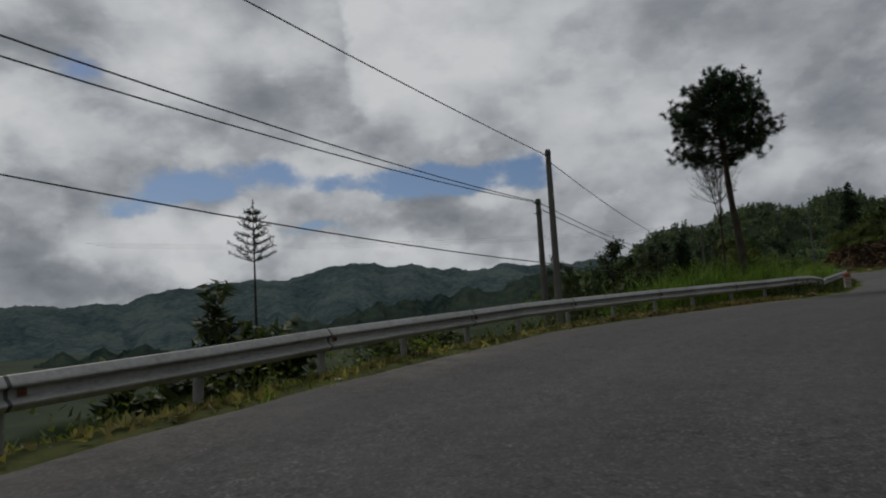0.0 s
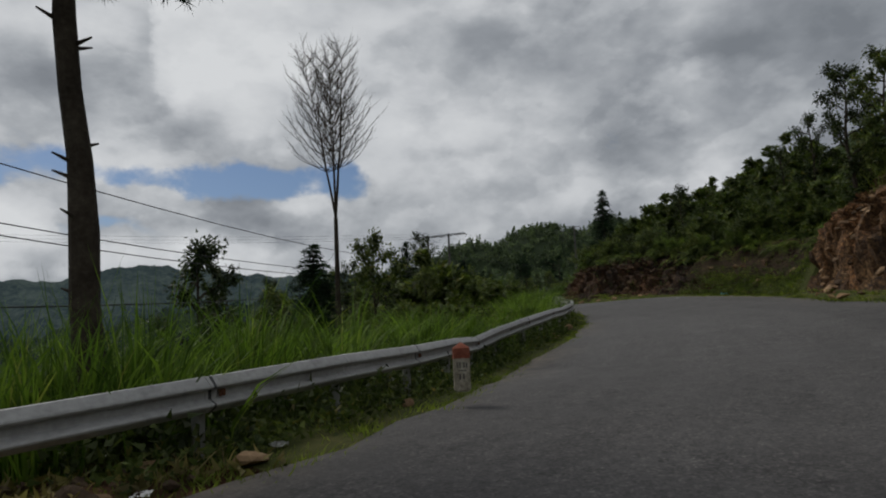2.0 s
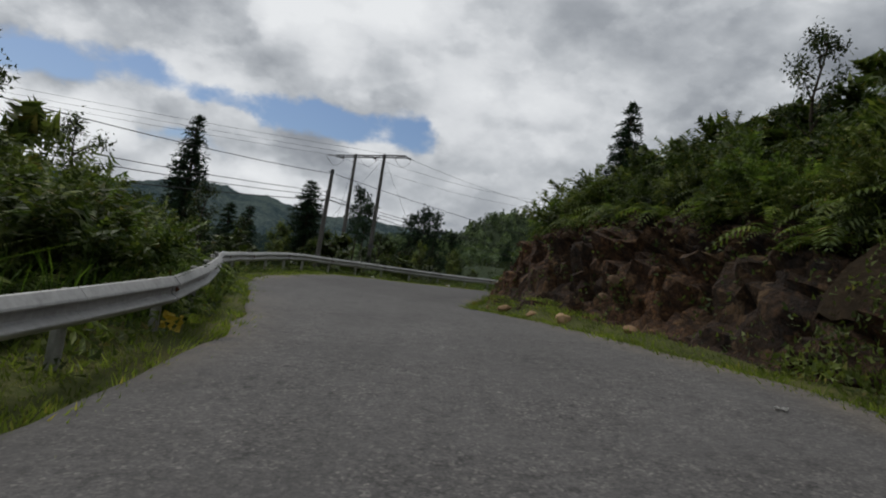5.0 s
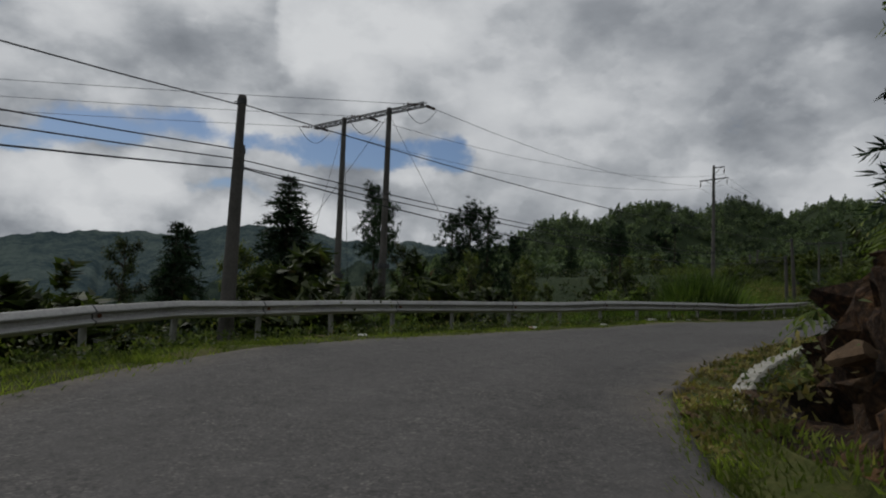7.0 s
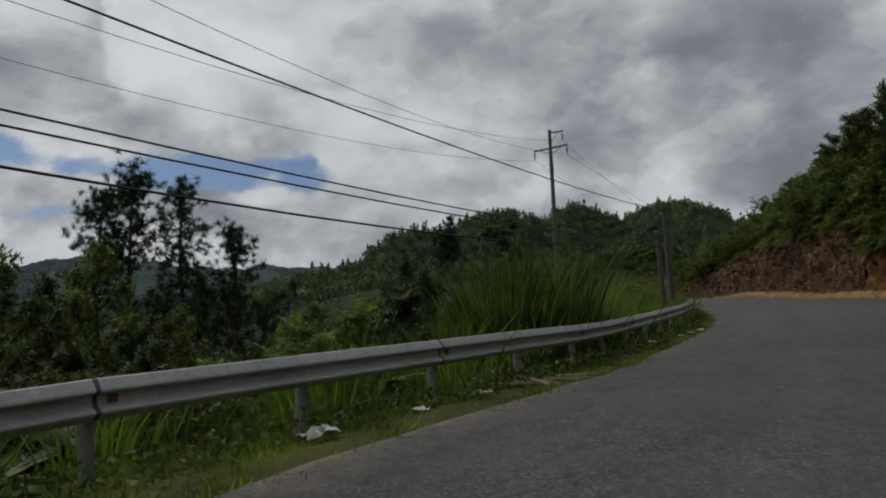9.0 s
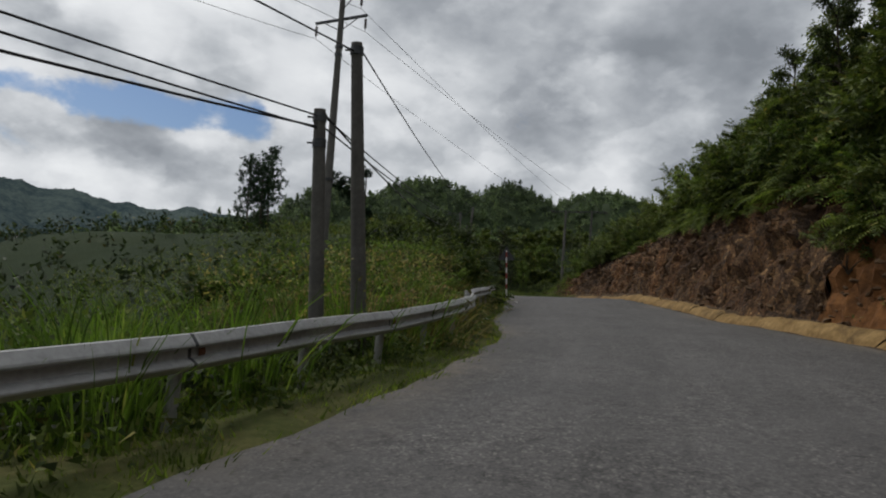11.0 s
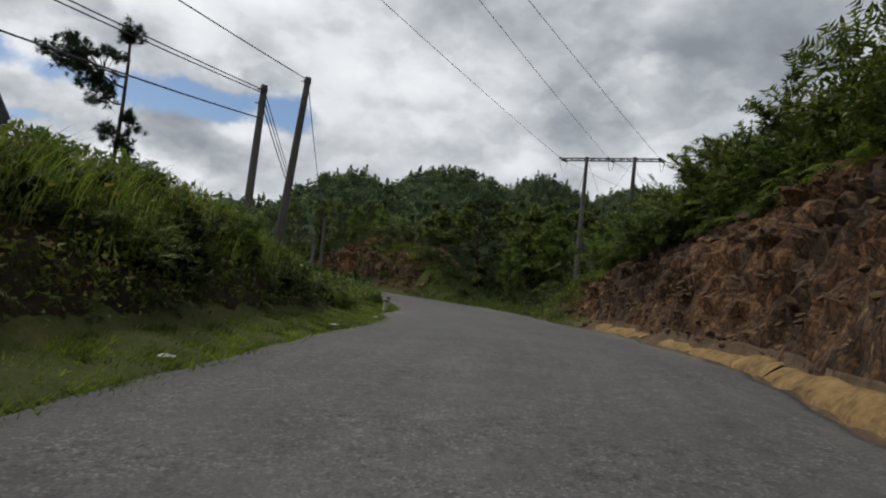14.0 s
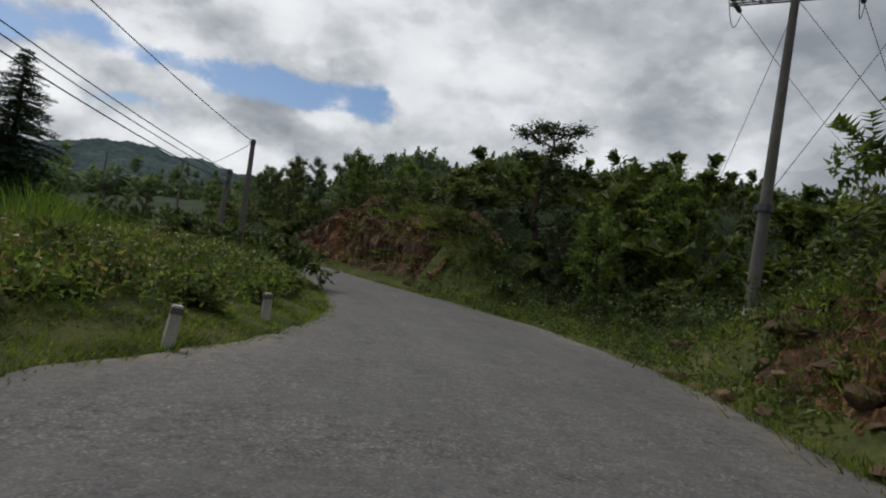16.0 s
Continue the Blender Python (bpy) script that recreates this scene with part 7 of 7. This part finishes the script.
# on the cut banks
sow(9, 44, 60, 3.6, 7, 1, lambda s, o: shrub(s, o, pr.uniform(1.0, 1.7), pr.choice((0, 1, 2))))
sow(10, 58, 67, 3.8, 6, 1, lambda s, o: shrub(s, o, pr.uniform(.9, 1.5), pr.choice((0, 2, 3))))
brush(26, 67, 79, 2.8, 7, 1, .9, 1.4, LEAF, "green brush above the rock nose")
ferns(16, 65.2, 70, 1.6, 3.2, 1, .3, .5)
ferns(44, 66.5, 77, 2.2, 4.2, 1, .6, 1.0)
sow(16, 77, 96, 2.4, 6, 1, lambda s, o: shrub(s, o, pr.uniform(.8, 1.4), pr.choice((0, 1, 2, 3))))
ferns(110, 73, 93, 1.9, 3.5, 1, .6, 1.05)
sow(26, 72, 91, 2.2, 3.3, 1, lambda s, o: shrub(s, o, pr.uniform(.7, 1.2), pr.choice((0, 2, 3, 1)), .25, "leafy shrub hanging over the rock nose"))
thicket(46, 68, 106, 5, 16, 1, 1.2, 1.9, LEAF, "dense thicket above the rock cut")
brush(30, 113, 140, 2.3, 6, 1, 1.5, 2.5, LEAF, "leafy brush above the clay bank")
brush(46, 138, 180, 2.9, 4.6, 1, 1.5, 2.3, LEAF, "leafy brush above the long rock cut")
sow(24, 118, 137, 1.1, 2.2, 1, lambda s, o: shrub(s, o, pr.uniform(1.2, 1.8), pr.choice((0, 1, 2))))
sow(14, 166, 180, 1.7, 3.4, 1, lambda s, o: shrub(s, o, pr.uniform(.9, 1.4), pr.choice((0, 2, 3))))
ferns(50, 116, 140, 2.0, 3.9, 1, .8, 1.3)
ferns(260, 138, 180, 2.55, 4.2, 1, .55, .95)
thicket(90, 139, 180, 2.7, 3.8, 1, .35, .65, LEAF, "leafy fringe along the top of the rock cut")
thicket(50, 110, 176, 6, 16, 1, 1.6, 2.8, LEAF, "dense thicket above the long rock cut")
thicket(70, 183, 206, 5, 34, 1, 1.2, 2.3, LEAF, "thicket under the bend trees")
brush(26, 181, 206, 1.6, 5, 1, .5, 1.0, LEAF, "low brush beside the bend")
thicket(40, 214, 240, .8, 4.5, 1, .7, 1.3, LEAF, "bushes where the far cut ends")
thicket(40, 198, 238, 3.0, 5.5, 1, .7, 1.3, LEAF, "bushes hanging over the red earth cut")
sow(16, 107, 117, 4.6, 8, -1, lambda s, o: shrub(s, o, pr.uniform(1.3, 1.9), 1, .1, "dark shrub on the valley slope behind the grass"))
sow(22, 120, 137, .9, 1.7, 1, lambda s, o: shrub(s, o, pr.uniform(.8, 1.3), pr.choice((0, 2, 3)), .1, "leafy shrub hanging over the clay bank"))
ferns(60, 122, 138, 1.1, 2.4, 1, .7, 1.2)
sow(26, 134, 152, 2.2, 3.3, 1, lambda s, o: shrub(s, o, pr.uniform(1.2, 1.9), pr.choice((0, 2, 3)), .2, "leafy shrub hanging over the rock cut"))
ferns(70, 136, 156, 1.9, 3.0, 1, .8, 1.3)


# ---- grass ----
def meadow(name, s0, s1, side, d0, d1, clumps, per, tall, wide, material, label, seed, spread=.22, bend=.5, levels=3):
    r = np.random.default_rng(seed)
    s = r.uniform(s0, s1, clumps)
    edge_at = (LEFT if side < 0 else RIGHT)(s)
    off = edge_at + side * r.uniform(d0, d1, clumps)
    c = beside(s, off, .06)
    b = Bits()
    roots = np.repeat(c, per, 0) + r.normal(size=(clumps * per, 3)) * (spread, spread, 0)
    ways = (roots - np.repeat(c, per, 0)) / spread * .35 + np.repeat(r.normal(size=(clumps, 3)) * .15, per, 0)
    h = np.repeat(r.uniform(.55, 1.2, clumps), per) * tall
    blades(b, roots, ways, h, wide, r, bend, min(levels, 3))
    return tagged(new(name, b.mesh(name, material)), label, "grass", "", "stuff")


meadow("tall_grass", 37, 56.5, -1, 1.6, 3.6, 105, 80, 1.75, .034, GRASS, "stand of tall bright green grass behind the barrier", 1, .20, .75, 4)
meadow("tall_grass", 61.5, 70.5, -1, 1.5, 3.2, 50, 80, 1.45, .032, GRASS, "stand of bright green grass near the bend", 91, .20, .75, 4)
meadow("tall_grass", 36.5, 46, -1, 1.6, 6.5, 80, 55, 1.9, .022, GRASS, "tall green grass on the valley slope", 2, .25, .5, 4)
meadow("tall_grass", 52, 80, -1, .8, 3.0, 80, 45, .8, .018, GRASS, "green grass among roadside ferns", 3, .25, .6, 3)
meadow("tall_grass", 103, 127, -1, 1.5, 4.4, 56, 80, 1.2, .032, GRASS, "tall green grass clumps behind the barrier", 4, .22, .5, 4)
meadow("tall_grass", 112.8, 116.2, -1, 1.7, 3.4, 44, 100, 2.5, .044, SHADEREED, "high clump of reed-like green grass", 5, .24, .42, 4)
meadow("tall_grass", 116, 122, -1, 1.7, 3.6, 30, 110, 1.9, .034, GRASS, "high clump of reed-like green grass", 6, .3, .5, 4)
meadow("tall_grass", 109.5, 110.5, -1, 3.6, 4.4, 6, 60, 1.9, .026, GRASS, "lone tuft of reed-like grass", 51, .25, .5, 4)
meadow("tall_grass", 124, 135, -1, 1.0, 3.4, 46, 60, 1.5, .022, GRASS, "tall yellow-green grass by the barrier", 7, .25, .6, 4)
meadow("tall_grass", 152, 170, -1, 2.3, 5.0, 230, 55, .8, .015, LITGRASS, "green grass on top of the low bank", 8, .3, .6, 3)
meadow("tall_grass", 185, 193, -1, 5.5, 9.5, 44, 60, 1.5, .024, GRASS, "bright stand of tall grass at the field's edge", 59, .35, .5, 3)
meadow("field_grass", 176, 215, -1, 5, 26, 150, 40, .95, .02, GRASS, "patches of tall green grass in the field", 9, .4, .5, 3)
meadow("dry_stalks", 130, 147, -1, 1.1, 2.4, 110, 30, 1.0, .02, STRAW, "dry yellow grass behind the barrier", 54, .3, .8, 3)
meadow("dry_stalks", 173, 194, -1, 2.6, 10, 420, 26, 1.0, .02, STRAW, "dry brown stalks of a harvested crop", 10, .3, .6, 3)
meadow("dry_stalks", 31, 43, -1, .3, 1.6, 90, 12, .38, .016, STRAW, "dry twigs in the rubble", 11, .2, 1.2, 3)
meadow("dry_grass", 132, 148, -1, .7, 1.6, 46, 26, .45, .014, STRAW, "dry bent grass under the barrier", 12, .25, 1.1, 3)
for k, (s0, s1, side, d0, d1, clumps, tall, words) in enumerate((
        (18, 40, -1, .3, 1.8, 500, .16, "short weedy grass below the barrier"), (40, 100, -1, .04, 1.5, 2100, .13, "green turf along the asphalt"), (86, 107, -1, .3, 2.6, 1100, .16, "rough grass on the lay-by verge"), (100, 150, -1, .04, 1.6, 1900, .13, "green turf along the asphalt"),
        (149, 203, -1, .02, 1.5, 3000, .11, "mown-looking green verge"), (20, 66, 1, .02, .55, 700, .14, "short weedy grass along the asphalt"), (66.2, 73, 1, .3, 1.5, 480, .14, "rough grass on the talus below the cut"), (66, 92, 1, .02, .62, 700, .12, "green turf along the asphalt"),
        (92, 118, 1, .03, .7, 300, .10, "green turf along the asphalt"), (176, 206, 1, .02, 3.0, 1300, .16, "green verge at the bend"))):
    meadow("verge_grass", s0, s1, side, d0, d1, clumps, 30, tall * 1.15, .032, TURF, words, 13 + k, .17, .9, 1)
meadow("bank_grass", 62, 80, 1, 2.0, 6, 160, 36, .5, .014, TURF, "rough grass on the bank", 19, .25, .7, 3)
meadow("bank_grass", 118, 178, 1, 2.6, 4.4, 240, 30, .5, .013, GRASS, "rough grass hanging over the cut", 20, .25, .9, 3)


def weeds(name, s0, s1, side, d0, d1, count, material, label, seed, height=.16, leaf=.07):
    r = np.random.default_rng(seed)
    b = Bits()
    s = r.uniform(s0, s1, count)
    off = (LEFT if side < 0 else RIGHT)(s) + side * r.uniform(d0, d1, count)
    p = np.repeat(beside(s, off), 7, 0)
    p += r.normal(size=p.shape) * (.10, .10, 0) + np.stack([np.zeros(len(p)), np.zeros(len(p)), r.uniform(0, height, len(p))], -1)
    leaves(b, p, r.normal(size=p.shape) + (0, 0, .5), leaf, leaf * .32, r, True)
    return tagged(new(name, b.mesh(name, material)), label, "weeds", "", "stuff")


weeds("low_weeds", 42, 150, -1, .4, 2.6, 4200, LEAF, "low broad-leaved weeds under the barrier", 41, .25, .09)
weeds("low_weeds", 149, 205, -1, 1.5, 4.4, 5600, LEAF, "low broad-leaved weeds on the bank", 42, .4, .09)
weeds("dead_leaves", 152, 174, -1, 1.7, 4.6, 500, DEADFERN, "withered brown leaves on the bank", 58, .6, .11)
weeds("low_weeds", 18, 40, -1, 1.0, 4, 900, LEAF, "low weeds on the valley slope", 43, .4, .10)
weeds("flower_heads", 172, 194, -1, 1.2, 5, 220, FLOWER, "small white flower heads in the weeds", 44, .85, .04)
weeds("slope_plants", 171, 196, -1, .8, 5, 1900, LEAFLIT, "leafy weeds at the field's edge", 61, .6, .11)
weeds("slope_plants", 171, 200, -1, 1.7, 4.6, 1800, LEAF, "coarse leafy weeds at the field's edge", 71, .75, .13)
weeds("dead_leaves", 18, 43, -1, .2, 1.5, 620, STRAW, "fallen brown leaves on the verge", 81, .06, .12)
weeds("dead_leaves", 131, 152, -1, .25, 1.6, 420, STRAW, "fallen brown leaves under the barrier", 82, .06, .10)
weeds("dead_leaves", 90, 112, 1, .05, .9, 700, STRAW, "withered leaves on the inner verge", 84, .05, .09)
weeds("low_weeds", 178, 197, 1, .05, 3.2, 2000, LEAF, "leafy weeds on the verge at the bend", 85, .3, .10)
weeds("low_weeds", 66.2, 74, 1, .3, 1.6, 700, LEAF, "leafy weeds on the talus", 83, .25, .09)
weeds("dead_leaves", 174, 206, -1, 1.4, 12, 3200, STRAW, "withered brown leaves over the field", 72, .55, .13)
weeds("flower_heads", 172, 200, -1, 1.4, 5, 60, FLOWER, "pale dead leaves and flower heads in the weeds", 73, .8, .07)
weeds("slope_plants", 110, 150, -1, 1.1, 2.0, 1900, LEAFDARK, "weeds under the barrier, its shade put into dark leaves", 76, .4, .10)
weeds("slope_plants", 130, 150, -1, 1.6, 4.5, 900, LEAFLIT, "bright leafy creepers over the shrubs", 77, 1.9, .11)
weeds("dead_leaves", 128, 144, -1, 1.3, 4.4, 700, STRAW, "withered yellow leaves among the shrubs", 78, 1.7, .08)
# dark leaf colour here stands in for the shade under the beam
weeds("slope_plants", 42, 68, -1, .75, 1.6, 1500, LEAFDARK, "weeds under the barrier, its shade put into dark leaves", 74, .5, .11)
weeds("slope_plants", 42, 68, -1, .4, 1.0, 700, LEAF, "creeping weeds at the foot of the posts", 75, .18, .09)
weeds("low_weeds", 67, 136, 1, .5, 4.5, 1400, LEAF, "low weeds on the cut bank", 45, .3, .09)
weeds("slope_plants", 60, 150, -1, 2.0, 14, 7000, LEAF, "tangle of low plants on the slope", 46, 1.0, .10)
weeds("slope_plants", 180, 240, 1, .8, 20, 9000, LEAFDARK, "undergrowth beneath the slope trees", 48, 1.0, .13)
weeds("slope_plants", 180, 240, 1, 18, 50, 5000, LEAFDARK, "undergrowth high on the slope", 56, 1.1, .26)
weeds("slope_plants", 110, 240, -1, 10, 60, 4000, LEAFDARK, "undergrowth on the valley slope", 49, 1.0, .28)
weeds("slope_plants", 20, 112, -1, 6, 50, 5000, LEAFDARK, "undergrowth on the valley slope", 50, 1.0, .26)
weeds("slope_plants", 148, 174, -1, 1.6, 12, 3000, LEAF, "tangle of low plants in the field", 47, .7, .13)


# ---- hillside woods ----
def crown_shape(r, per, spire):
    """Leaf clumps spread over a lumpy crown, a unit in radius."""
    b = Bits()
    ball = unit_rows(r.normal(size=(per, 3)) + (0, 0, .25))
    if spire:
        u = r.uniform(0, 1, per) ** 1.3
        a = r.uniform(0, 6.28, per)
        rad = .62 * (1 - u) * r.uniform(.7, 1.15, per)
        pts = np.stack([np.cos(a) * rad, np.sin(a) * rad, -.9 + 2.7 * u], -1)
        ball = unit_rows(pts * (1, 1, 0) + (0, 0, -.15))
    else:
        lump = np.array([noise.noise((x * 1.9 + per, y * 1.9, z * 1.9 + r.uniform(0, .1))) for x, y, z in ball])
        pts = ball * (1 + .55 * lump)[:, None] * r.uniform(.75, 1.0, per)[:, None]
    leaves(b, pts, ball * .3 + r.normal(size=(per, 3)) * .6, .40, .18, r, True, ball + UPWARD * .4)
    return np.concatenate(b.v), np.array(b.f)


def woods(name, xs, ys, sizes, label, seed, material, per=80, spires=.3):
    r = np.random.default_rng(seed)
    shapes = [crown_shape(r, per, k < 10 * spires) for k in range(10)]
    V, F, n = [], [], 0
    zs = sheet_at(xs, ys)
    for x, y, z, size in zip(xs, ys, zs, sizes):
        p, f = shapes[r.integers(0, 10)]
        a = r.uniform(0, 6.28)
        q = p @ np.array([[math.cos(a), -math.sin(a), 0], [math.sin(a), math.cos(a), 0], [0, 0, 1]]) * size * r.uniform(.75, 1.2, 3) + (x, y, z + size * .35)
        V.append(q)
        F.append(f + n)
        n += len(p)
    return tagged(new(name, mesh_of(name, np.concatenate(V), np.concatenate(F), material)), label, "woods", "", "stuff")


r = np.random.default_rng(9)
n = 6400
hx, hy = r.uniform(40, 470, n), r.uniform(200, 560, n)
keep = (np.hypot(hx - 95, hy - 150) > 75) & (np.hypot(hx - 70, hy - 200) > 45)
hx, hy = hx[keep], hy[keep]
woods("hillside_woods", hx, hy, r.uniform(2.0, 3.8, len(hx)), "dense green woods over the hills", 5, WOODS, 84)
hx, hy = r.uniform(-110, 60, 900), r.uniform(50, 300, 900)
ss, oo = run_of(hx, hy)
keep = (oo < -30) & (ss < 150)
woods("valley_woods", hx[keep], hy[keep], r.uniform(1.2, 2.8, keep.sum()), "scrub and trees on the slope below the road", 6, WOODS, 120)
hx, hy = r.uniform(50, 200, 700), r.uniform(20, 200, 700)
ss, oo = run_of(hx, hy)
keep = oo > 28
woods("upper_woods", hx[keep], hy[keep], r.uniform(1.0, 2.0, keep.sum()), "scrub on the slope above the road", 7, WOODS, 140, .1)
